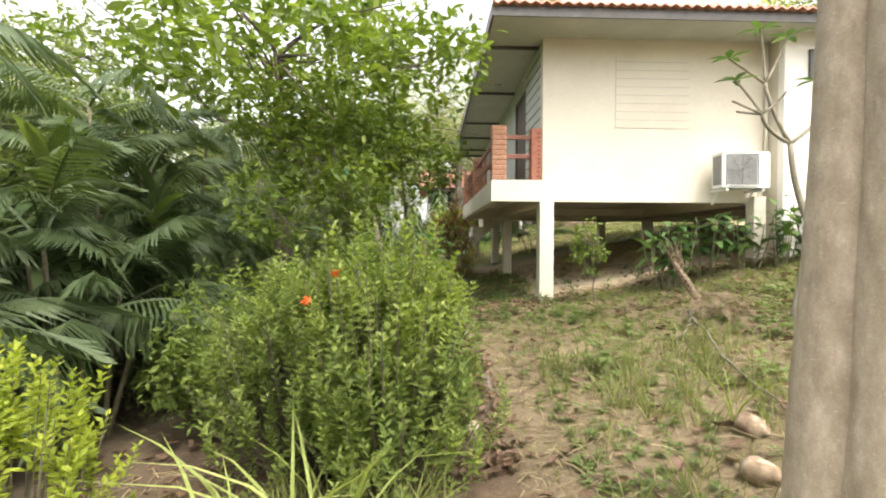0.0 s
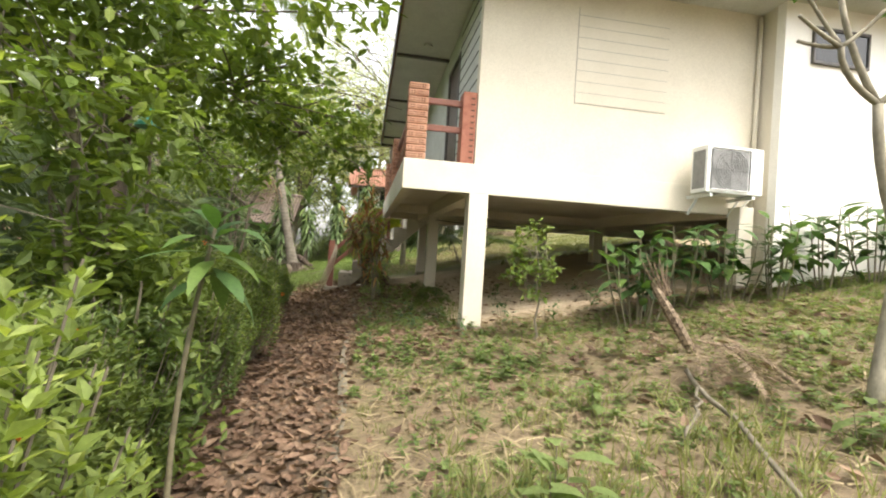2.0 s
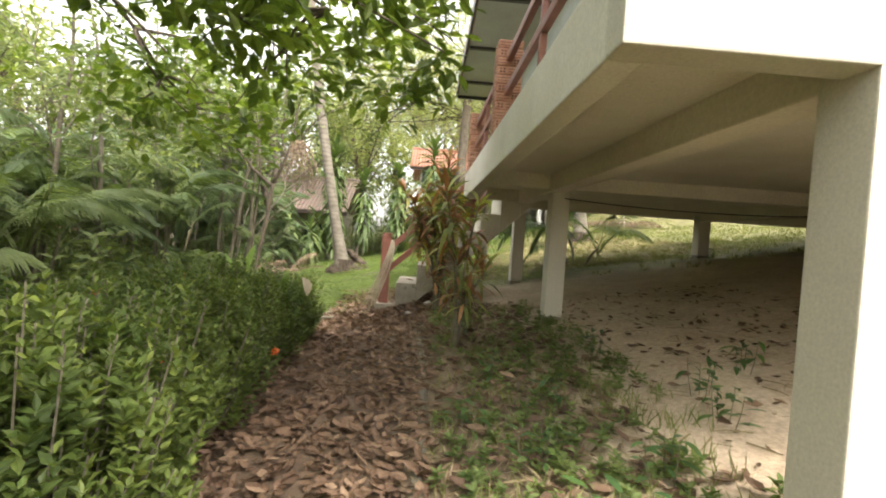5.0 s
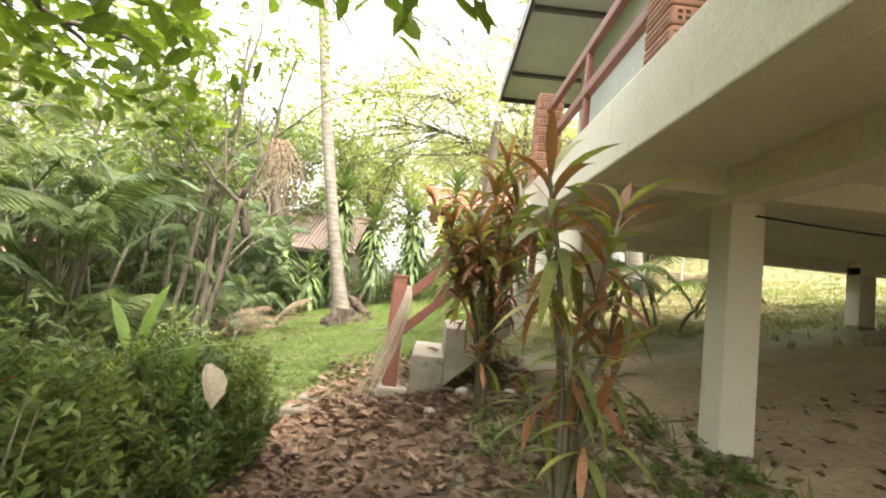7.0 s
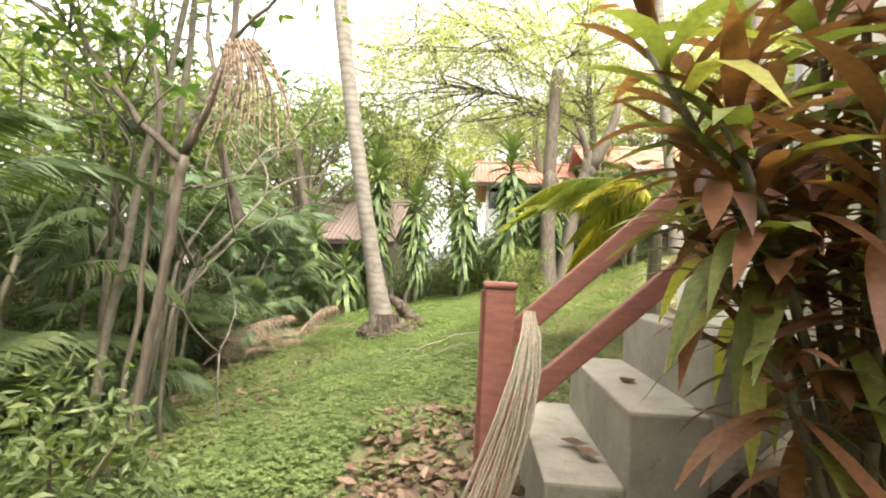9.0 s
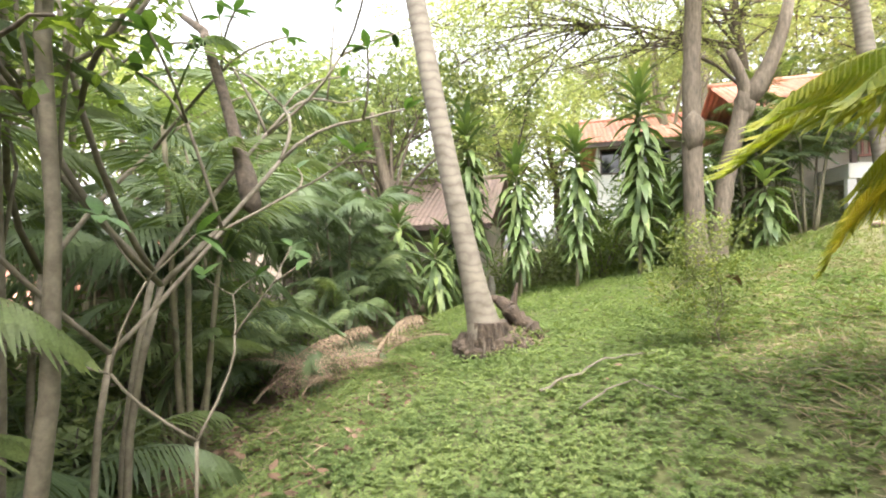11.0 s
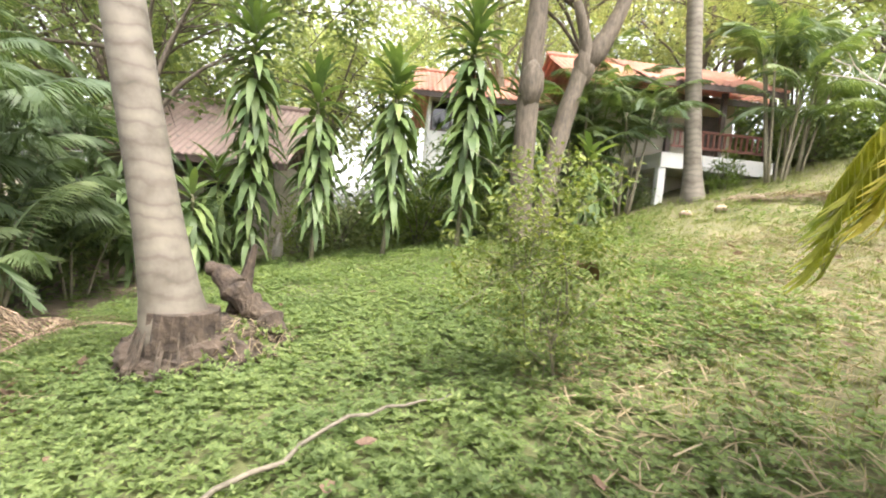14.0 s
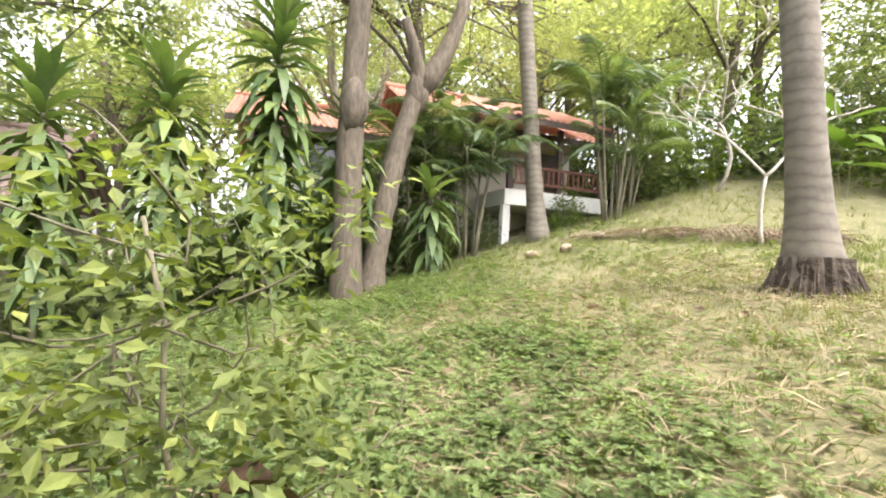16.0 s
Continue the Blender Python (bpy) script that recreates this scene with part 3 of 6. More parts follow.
def railing():
    r = thing("veranda_railing", (FX + 0.14, 10.2, Z_FL), "red-brown painted veranda railing with two rails", "railing")
    for z in (Z_FL + 0.42, Z_FL + 0.78):
        slab("rail", (FX + 0.285, FY + 0.1, z), (2.0, FY + 0.16, z + 0.085), M_REDWOOD, r)
        slab("rail", (FX + 0.1, FY + 0.275, z), (FX + 0.16, 11.945, z + 0.085), M_REDWOOD, r)
        slab("rail", (FX + 0.1, 12.225, z), (FX + 0.16, 14.845, z + 0.085), M_REDWOOD, r)
    end = slab("end_block", (1.98, FY + 0.01, Z_FL + 0.004), (2.17, FY + 0.26, Z_FL + 0.97), M_REDBRICK, r, "red perforated brick end post", 0.01)
    for i in range(11):
        g = Geo()
        g.box((2.09, FY + 0.007, Z_FL + 0.07 + i * 0.08), (2.14, FY + 0.02, Z_FL + 0.09 + i * 0.08))
        g.make("cavity", M_HOLE, end)
    for y in (10.4, 13.5):
        slab("baluster", (FX + 0.105, y, Z_FL + 0.004), (FX + 0.155, y + 0.07, Z_FL + 0.42), M_REDWOOD, r)
        slab("baluster", (FX + 0.105, y, Z_FL + 0.505), (FX + 0.155, y + 0.07, Z_FL + 0.78), M_REDWOOD, r)


railing()


def air_conditioner():
    x0, x1, y0, y1, z0, z1 = 5.3, 6.18, 8.12, 8.44, 2.45, 3.1
    a = thing("air_conditioner", (x0, y1, z0), "white split air-conditioner outdoor unit on a wall bracket", "air conditioner")
    body = slab("casing", (x0, y0, z0), (x1, y1, z1), M_ACWHITE, a, bevel=0.02)
    cx, cz, r = x0 + 0.36, (z0 + z1) / 2, 0.27
    slab("grille_panel", (cx - 0.3, y0 - 0.004, cz - 0.285), (cx + 0.3, y0 + 0.01, cz + 0.285), M_ACDARK, body, "grey square fan opening", 0.03)
    for k in range(7):
        rr = r * (k + 1) / 7
        ang = np.linspace(0, 2 * np.pi, 33)
        Geo().tube(np.stack([cx + rr * np.cos(ang), np.full(33, y0 - 0.012), cz + rr * np.sin(ang)], -1), 0.004, 4, False).make("guard_wire", M_ACDARK, body)
    for k in range(8):
        an = k * np.pi / 4
        Geo().tube([(cx, y0 - 0.012, cz), (cx + r * math.cos(an), y0 - 0.012, cz + r * math.sin(an))], 0.004, 4).make("guard_wire", M_ACDARK, body)
    slab("side_vent", (x0 - 0.004, y0 + 0.04, z0 + 0.06), (x0 + 0.01, y1 - 0.04, z1 - 0.06), M_ACDARK, body, "dark side vent", 0.004)
    for x in (x0 + 0.08, x1 - 0.14):
        slab("bracket", (x, y0 + 0.02, z0 - 0.05), (x + 0.05, FY - 0.004, z0 - 0.003), M_ACWHITE, a, "white steel bracket", 0.004)
        m = Matrix.Translation((x, FY - 0.03, z0 - 0.28)) @ Matrix.Rotation(radians(40), 4, "X")
        slab("brace", (0, 0, 0), (0.04, 0.02, 0.34), M_ACWHITE, a, "", 0.003, m)
    for x in (x0 + 0.15, x1 - 0.2):
        slab("foot", (x, y0 + 0.03, z0 - 0.004), (x + 0.12, y1 - 0.03, z0 + 0.01), M_ACDARK, a, "", 0.002)
    Geo().tube([(x1 - 0.1, y1, z0 + 0.1), (x1 + 0.06, y1 - 0.02, z0 - 0.02), (x1 - 0.02, FY - 0.05, z0 - 0.25), (x1 + 0.1, FY - 0.04, z0 - 0.8)], 0.018, 8).make("pipe", M_ACWHITE, a, "white insulated pipe", True)


air_conditioner()


def curve_sag(a, b, sag, n=12):
    t = np.linspace(0, 1, n)[:, None]
    return np.array(a) + (np.array(b) - np.array(a)) * t - np.array((0, 0, sag)) * (t * (1 - t) * 4)


def stairs():
    """Steep open concrete flight that climbs towards +x along the end of the veranda."""
    y0, y1, n, rise, run = 15.06, 16.3, 7, 0.322, 0.345
    x, z = 0.17, 0.37
    s = thing("garden_stairs", (0.1, 15.25, gz(0.1, 15.3)), "weathered concrete stairs with red-brown handrail", "stairs")

    def under(px):
        return min(0.2 + (px - 0.34) * 1.0, 0.2 + (px - 0.34) * rise / run)

    for i in range(n):
        xa, xb, top = x + i * run, x + (i + 1) * run, min(z + (i + 1) * rise, Z_FL)
        lo_a, lo_b = (-0.1, -0.02) if i == 0 else (under(xa), under(xb))
        bm = bmesh.new()
        prof = [(xa - 0.012, lo_a), (xb - 0.012, lo_b), (xb - 0.012, top), (xa - 0.012, top)]
        front = [bm.verts.new((px, y0 + 0.002 * (i % 2), pz)) for px, pz in prof]
        bm.faces.new(front)
        ext = bmesh.ops.extrude_face_region(bm, geom=bm.faces[:])
        bmesh.ops.translate(bm, verts=[v for v in ext["geom"] if isinstance(v, bmesh.types.BMVert)], vec=(0, y1 - y0, 0))
        bmesh.ops.recalc_face_normals(bm, faces=bm.faces[:])
        bmesh.ops.bevel(bm, geom=bm.edges[:], offset=0.016, segments=2, affect="EDGES", profile=0.6)
        part("step", bm, M_CONCRETE if i < 3 else M_SLABPAINT, s, "" if i < 3 else "cream painted concrete step")
    zb = gz(-0.05, 15.2)
    slab("post_base", (-0.2, 15.12, zb - 0.25), (0.15, 15.46, zb + 0.13), M_CONCRETE, s, "mossy concrete post base", 0.03)
    nw = slab("newel", (-0.125, 15.2, zb + 0.12), (0.02, 15.34, 1.5), M_REDWOOD, s, bevel=0.01)
    slab("cap", (-0.135, 15.19, 1.5), (0.03, 15.35, 1.53), M_REDWOOD, nw, "pale edged post cap", 0.012)
    slab("batten", (-0.145, 15.24, zb + 0.14), (-0.12, 15.3, 1.49), M_REDWOOD, nw, "", 0.008)
    slope = math.atan2(rise, run)
    for dz in (0.83, 1.2):
        m = Matrix.Translation((0.0, 15.25, dz)) @ Matrix.Rotation(-slope, 4, "Y")
        slab("handrail", (0, 0, 0), (3.0, 0.05, 0.1), M_REDWOOD, s, "", 0.01, m)
    for k in (3, 6):
        xk, zk = x + (k + 0.5) * run, z + (k + 1) * rise
        slab("baluster", (xk, 15.3, min(zk, Z_FL) - 0.02), (xk + 0.07, 15.36, min(zk, Z_FL) + 0.75), M_REDWOOD, s, "", 0.006)
    slab("kerb", (-1.15, 14.74, zb - 0.4), (-0.22, 14.84, zb - 0.09), M_EDGING, s, "mossy concrete kerb at the foot of the stairs", 0.02)
    slab("landing", (-1.1, 14.88, zb - 0.4), (-0.22, 15.7, zb - 0.14), M_EDGING, s, "leaf-strewn concrete landing", 0.02)


stairs()

cb = thing("hanging_cable", (3.0, 12.9, 2.1), "black cable slung beneath the floor beams", "cable")
Geo().tube(curve_sag((2.35, 12.95, 2.12), (6.3, 12.85, 2.16), 0.08), 0.007, 6).make("wire", M_CABLE, cb, smooth=True)

# concrete edging along the leaf-filled lane
g = Geo()
ys = np.arange(4.6, 14.7, 0.3)
pts = np.stack([0.66 + 0.03 * np.sin(ys * 1.3), ys, terrain(0.78, ys) - 0.045], -1)
g.tube(pts, 0.05, 6)
tagged(g.make("lane_edging", M_EDGING), "low mossy concrete edging beside the leaf lane", "edging", kind="structure")


# ---- far buildings ----
def far_house(name, label, x0, x1, y0, y1, z0, eave, ridge, roofmat, wallmat):
    h = thing(name, ((x0 + x1) / 2, y0, z0), label, "house")
    slab("wall", (x0, y0, z0), (x1, y0 + 0.2, eave), wallmat, h)
    slab("wall", (x0, y0 + 0.2, z0), (x0 + 0.2, y1, eave), wallmat, h)
    slab("wall", (x1 - 0.2, y0 + 0.2, z0), (x1, y1, eave), wallmat, h)
    slab("wall", (x0 + 0.2, y1 - 0.2, z0), (x1 - 0.2, y1, eave), wallmat, h)
    ym = (y0 + y1) / 2
    wave_sheet(x0 - 0.6, x1 + 0.6, (y0 - 0.9, eave - 0.05), (ym, ridge)).make("roof", roofmat, h)
    wave_sheet(x0 - 0.6, x1 + 0.6, (ym + 0.01, ridge), (y1 + 0.9, eave - 0.05)).make("roof", roofmat, h)
    Geo().tube([(x0 - 0.65, ym, ridge + 0.03), (x1 + 0.65, ym, ridge + 0.03)], 0.1, 8).make("ridge_cap", roofmat, h)
    slab("fascia", (x0 - 0.6, y0 - 0.86, eave - 0.25), (x1 + 0.6, y0 - 0.82, eave - 0.08), M_DARKWOOD, h)
    return h


def far_window(h, x0, x1, y, z0, z1):
    w = slab("window", (x0, y - 0.02, z0), (x1, y + 0.02, z1), M_GLASS, h, "", 0.003)
    for lo, hi in (((x0 - 0.06, y - 0.05, z0 - 0.06), (x1 + 0.06, y - 0.004, z0)), ((x0 - 0.06, y - 0.05, z1), (x1 + 0.06, y - 0.004, z1 + 0.06)),
                   ((x0 - 0.06, y - 0.048, z0), (x0, y - 0.004, z1)), ((x1, y - 0.048, z0), (x1 + 0.06, y - 0.004, z1))):
        slab("frame", lo, hi, M_DARKWOOD, w, "", 0.003)


hb = far_house("veranda_house", "white house with orange roof and red-brown veranda rail", 4.6, 9.3, 32.2, 37.0, 2.0, 5.6, 7.3, M_ROOF, M_PLASTER)
slab("veranda_floor", (6.2, 30.4, 3.3), (9.35, 32.15, 3.7), M_WHITE, hb, "white veranda base")
for x in (6.2, 9.1):
    slab("column", (x, 30.45, gz(x, 30.4) - 0.3), (x + 0.2, 30.65, 3.3), M_WHITE, hb)
for x in (6.3, 7.75, 9.1):
    slab("post", (x, 30.45, 3.7), (x + 0.13, 30.58, 5.4), M_DARKWOOD, hb)
slab("door", (8.25, 32.16, 3.7), (8.85, 32.19, 5.2), M_DARKWOOD, hb, "dark wooden door")
slab("door_frame", (8.17, 32.15, 3.7), (8.25, 32.19, 5.28), M_REDWOOD, hb)
slab("door_frame", (8.85, 32.15, 3.7), (8.93, 32.19, 5.28), M_REDWOOD, hb)
for z in (3.86, 4.28):
    slab("rail", (6.45, 30.42, z), (9.1, 30.47, z + 0.07), M_REDWOOD, hb)
for i in range(17):
    slab("baluster", (6.5 + i * 0.155, 30.425, 3.93), (6.55 + i * 0.155, 30.465, 4.28), M_REDWOOD, hb, bevel=0)
wave_sheet(5.2, 9.0, (29.75, 5.38), (32.4, 6.62)).make("veranda_roof", M_ROOF, hb, "faded orange veranda roof sheet")
slab("fascia", (5.2, 29.78, 5.2), (9.0, 29.81, 5.36), M_DARKWOOD, hb)
hc = far_house("white_house", "two-storey white house with orange roof behind the dracaenas", 0.1, 3.6, 34.5, 39.5, 0.9, 5.5, 7.0, M_ROOF, M_WHITE)
far_window(hc, 0.25, 0.85, 34.5, 4.4, 5.25)
far_window(hc, 1.7, 2.6, 34.5, 4.2, 5.2)
hd = far_house("old_hut", "low hut with weathered pink corrugated roof", -8.6, -3.95, 31.2, 36.2, -0.6, 2.5, 4.35, M_OLDROOF, M_CONCRETE)
far_window(hd, -5.6, -4.6, 31.2, 0.9, 1.8)
he = far_house("red_roof_hut", "distant hut with red roof among the palms", -17.0, -12.5, 24.0, 29.0, -2.2, 0.6, 2.0, M_ROOF, M_CONCRETE)


# ---- trees ----
def curve3(p0, p1, sag=(0, 0, 0), n=6):
    p0, p1 = np.array(p0, float), np.array(p1, float)
    t = np.linspace(0, 1, n)[:, None]
    return p0 + (p1 - p0) * t + np.array(sag) * (t * (1 - t) * 4)


def broad_tree(name, base, label, height, trunk_r, clumps, leafmat, barkmat, leaf=(0.16, 0.07), per=9, lean=(0, 0), fork=0.45, shape=OVAL, clump_r=0.45, seed=1, twig=0.022):
    """clumps: a list of (centre, radii, count): the crown's leafy masses, relative to the base."""
    r = np.random.default_rng(seed)
    t = thing(name, base, label, "tree")
    b = np.array(base, float)
    top = b + np.array((lean[0], lean[1], height))
    trunk = Geo()
    n = 9
    pts = curve3(b - (0, 0, 0.3), top, (0.12, -0.08, 0), n) + r.normal(size=(n, 3)) * (0.03, 0.03, 0)
    rad = trunk_r * (1 - 0.6 * np.linspace(0, 1, n)) * (1 + 0.07 * r.normal(size=n))
    rad[0] *= 1.35
    trunk.tube(pts, rad, 12)
    twigs, lv = Geo(), Geo()
    for c, rr, count in clumps:
        c = b + np.array(c, float)
        rr = np.array(rr, float)
        k = int(np.clip(fork * n + r.integers(0, 4), 1, n - 1))
        limb = curve3(pts[k], c, (0, 0, 0.12 * np.linalg.norm(c - pts[k])), 7)
        limb[1:-1] += r.normal(size=(5, 3)) * min(0.06, 0.05 * height)
        Geo().tube(limb, np.linspace(rad[k] * 0.36, twig * 0.6, 7), 7).make("limb", barkmat, t, smooth=True)
        for _ in range(int(4 + count / 14)):
            e = c + r.normal(size=3) * rr * 0.6
            s = limb[r.integers(3, 7)]
            twigs.tube(curve3(s, e, r.normal(size=3) * 0.1, 5), np.linspace(twig, twig * 0.25, 5), 5, False)
        d = r.normal(size=(count, 3))
        d /= np.linalg.norm(d, axis=1)[:, None]
        cc = c + d * rr * (0.35 + 0.65 * r.random((count, 1)) ** 0.6)
        pos = np.repeat(cc, per, 0)
        way = r.normal(size=(count * per, 3)) * (1, 1, 0.55) + (0, 0, -0.15)
        way /= np.linalg.norm(way, axis=1)[:, None]
        pos = pos + way * clump_r * 0.25 * r.random((len(pos), 1)) + r.normal(size=pos.shape) * clump_r * 0.22
        up = r.normal(size=way.shape) * 0.45 + (0, 0, 1)
        s = 0.7 + 0.6 * r.random(len(pos))
        lv.leaves(pos, way, up, leaf[0] * s, leaf[1] * s, shape)
    trunk.make("trunk", barkmat, t, smooth=True)
    tagged(twigs.make("twig", barkmat, t, smooth=True), kind="stuff")
    tagged(lv.make("crown", leafmat, t), kind="stuff")
    return t


# the spreading tree beside the lane
mx, my = -3.55, 11.1
broad_tree("shade_tree", (mx, my, gz(mx, my)), "spreading shade tree with broad light-green leaves", 4.6, 0.25,
           [((0.9, -4.0, 5.1), (2.2, 2.0, 0.8), 110), ((2.4, -1.6, 4.1), (1.5, 1.9, 0.6), 150), ((3.2, 0.0, 4.0), (1.3, 1.7, 0.8), 160),
            ((1.3, 1.8, 3.5), (1.2, 1.3, 0.55), 85), ((-2.0, -1.5, 5.4), (2.1, 2.4, 0.8), 80), ((0.3, 0.2, 5.6), (2.6, 2.6, 1.0), 190), ((1.8, -5.6, 4.3), (1.6, 1.2, 0.9), 110), ((3.4, -3.6, 4.9), (1.2, 1.6, 0.8), 110),
            ((1.9, -2.4, 4.3), (1.2, 1.3, 0.5), 60)],
           M_MANGO, M_BARK, (0.17, 0.085), 9, (0.25, -0.2), 0.62, OVAL, 0.42, 3)


def frond_mesh(name, length, leaflet, material, droop, count=34, width=0.03, lift=0.45, hang=0.25, seed=0, shape=None, along=1.0):
    """A feather leaf along +x: arching rib with leaflets on both sides, in one mesh."""
    r = np.random.default_rng(seed)
    k = 25
    a = np.linspace(0, 1, k)
    rib = np.stack([length * (a - 0.18 * droop * a ** 2), 0.02 * np.sin(a * 5), length * (lift * a - droop * 0.75 * a ** 2.1)], -1)
    g = Geo().tube(rib, np.linspace(0.018, 0.003, k), 3, False)
    s = np.linspace(0.16, 0.99, count)
    pos = np.stack([np.interp(s, a, rib[:, i]) for i in range(3)], -1)
    tan = np.stack([np.interp(s, a, np.gradient(rib[:, i], a)) for i in range(3)], -1)
    tan /= np.linalg.norm(tan, axis=1)[:, None]
    for side in (1, -1):
        out = np.array([0, side, 0.0])
        way = out * (0.95 - 0.35 * s)[:, None] + tan * (0.35 + 0.55 * s)[:, None] * along + np.array([0, 0, -1]) * (hang + 0.15 * r.random(count))[:, None]
        up = np.cross(tan, out) * side * -1 + r.normal(size=tan.shape) * 0.15
        up[:, 2] = np.abs(up[:, 2])
        ln = leaflet * np.sin(np.pi * (0.12 + 0.8 * s)) ** 0.6 * (0.85 + 0.3 * r.random(count))
        blade = shape or strap(0.35 + 0.3 * hang, widths=(0.5, 1.0, 0.75, 0.0))
        first = g.n
        g.leaves(pos, way, up, ln, width, blade)
        g.f.append([(int(round(q * (k - 1))) * 3, first + i * len(blade[0]), first + i * len(blade[0]) + 1) for i, q in enumerate(s)])
    me = bpy.data.meshes.new(name)
    me.from_pydata(np.concatenate(g.v).tolist(), [], [f for fs in g.f for f in fs])
    me.materials.append(material)
    return me


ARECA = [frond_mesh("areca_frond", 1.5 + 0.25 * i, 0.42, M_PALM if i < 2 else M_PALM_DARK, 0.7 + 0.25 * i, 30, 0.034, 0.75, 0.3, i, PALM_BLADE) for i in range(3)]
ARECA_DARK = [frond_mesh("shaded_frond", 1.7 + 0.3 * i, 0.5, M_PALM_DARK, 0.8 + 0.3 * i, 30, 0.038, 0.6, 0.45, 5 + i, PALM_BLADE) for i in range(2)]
COCO = [frond_mesh("coconut_frond", 3.4, 0.7, M_PALM, 0.75 + 0.3 * i, 46, 0.045, 0.5, 0.5, 9 + i) for i in range(2)]


def frond_part(parent, me, at, yaw, pitch=0.0, size=1.0):
    return leaf_part("frond", me, parent, at, yaw, pitch, size)


def palm_clump(base, label, stems, height, spread, fronds, meshes, seed, stemmat=None, thick=0.035):
    r = np.random.default_rng(seed)
    t = thing("palm_clump", base, label, "palm", "clumping palms")
    for i in range(stems):
        an = 2 * np.pi * (i + r.random()) / stems
        hgt = height * (0.45 + 0.55 * r.random())
        foot = np.array([math.cos(an), math.sin(an), 0]) * spread * 0.25
        tip = np.array([math.cos(an), math.sin(an), 0]) * spread * (0.5 + 0.5 * r.random()) + (0, 0, hgt)
        pts = curve3(foot - (0, 0, 0.2), tip, (0, 0, 0.1), 6)
        Geo().tube(pts + np.array(base), np.linspace(thick, thick * 0.7, 6), 7).make("stem", stemmat or M_STEM, t, smooth=True)
        for j in range(fronds):
            yaw = an + 2.4 * j + 0.5 * r.random()
            frond_part(t, meshes[int(r.integers(len(meshes)))], tuple(tip + (0, 0, -0.05 * j)), yaw, r.uniform(-0.15, 0.75), r.uniform(0.75, 1.15))
    return t


AT = [(-5.0, 13.6), (-4.6, 16.2), (-6.4, 15.2), (-7.2, 18.5), (-5.8, 20.2), (-6.6, 22.6), (-5.6, 24.6), (-7.6, 26.0), (-7.2, 28.6), (-8.6, 21.0), (-8.8, 24.5), (-4.6, 8.6), (-6.2, 10.2), (-5.6, 5.8), (-7.4, 7.6), (-8.2, 12.6), (-9.6, 16.8), (-3.9, 5.4),
      (-8.5, 28.8), (-10.5, 19.0), (-10.5, 23.0), (-10.0, 10.0), (-9.0, 14.8), (-4.8, 3.6), (-7.0, 3.5), (-10.8, 27.0), (-6.8, 13.0)]
for i, (x, y) in enumerate(AT):
    # Near and far clumps take the leaf colour with shade painted in.
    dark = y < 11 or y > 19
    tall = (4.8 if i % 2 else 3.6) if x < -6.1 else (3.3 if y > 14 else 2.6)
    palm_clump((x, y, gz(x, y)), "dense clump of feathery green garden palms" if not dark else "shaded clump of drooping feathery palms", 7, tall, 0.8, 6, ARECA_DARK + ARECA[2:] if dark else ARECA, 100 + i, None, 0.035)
for i, (x, y, h) in enumerate([(4.0, 30.4, 3.4), (5.2, 30.2, 3.2), (4.6, 31.2, 3.8), (8.2, 28.9, 3.2), (9.2, 29.6, 3.2), (2.0, 31.2, 2.6), (4.1, 17.6, 0.8)]):
    palm_clump((x, y, gz(x, y)), "clump of feathery garden palms beside the far house", 6 if h > 1 else 3, h, 0.6, 6 if h > 1 else 4, ARECA, 160 + i)


for i, (x, y) in enumerate([(-4.9, 17.9), (-5.1, 19.9), (-5.2, 21.9), (-5.3, 24.0), (-5.6, 26.4), (-4.6, 16.2)]):
    palm_clump((x, y, gz(x, y)), "low young palm clump with arching fronds at the thicket edge", 4, 1.0, 0.5, 5, ARECA if i % 2 else ARECA[:1] + ARECA_DARK[:1], 700 + i, None, 0.025)
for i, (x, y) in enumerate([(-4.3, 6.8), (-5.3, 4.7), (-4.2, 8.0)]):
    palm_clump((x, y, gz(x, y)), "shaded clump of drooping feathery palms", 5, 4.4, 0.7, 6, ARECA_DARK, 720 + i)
sp = palm_clump((-4.5, 19.4, gz(-4.5, 19.4)), "tall feathery palm with a dry brown flower sheath", 3, 4.6, 0.35, 6, ARECA, 190)
Geo().tube([(-4.45, 19.35, 4.0), (-4.1, 19.25, 3.75), (-3.8, 19.15, 3.1), (-3.6, 19.1, 2.55), (-3.5, 19.06, 2.3), (-3.43, 19.04, 2.05), (-3.4, 19.03, 1.98)], [0.03, 0.045, 0.05, 0.06, 0.09, 0.085, 0.03], 10).make("sheath", M_ROOT, sp, "dry brown drooping sheath", True)


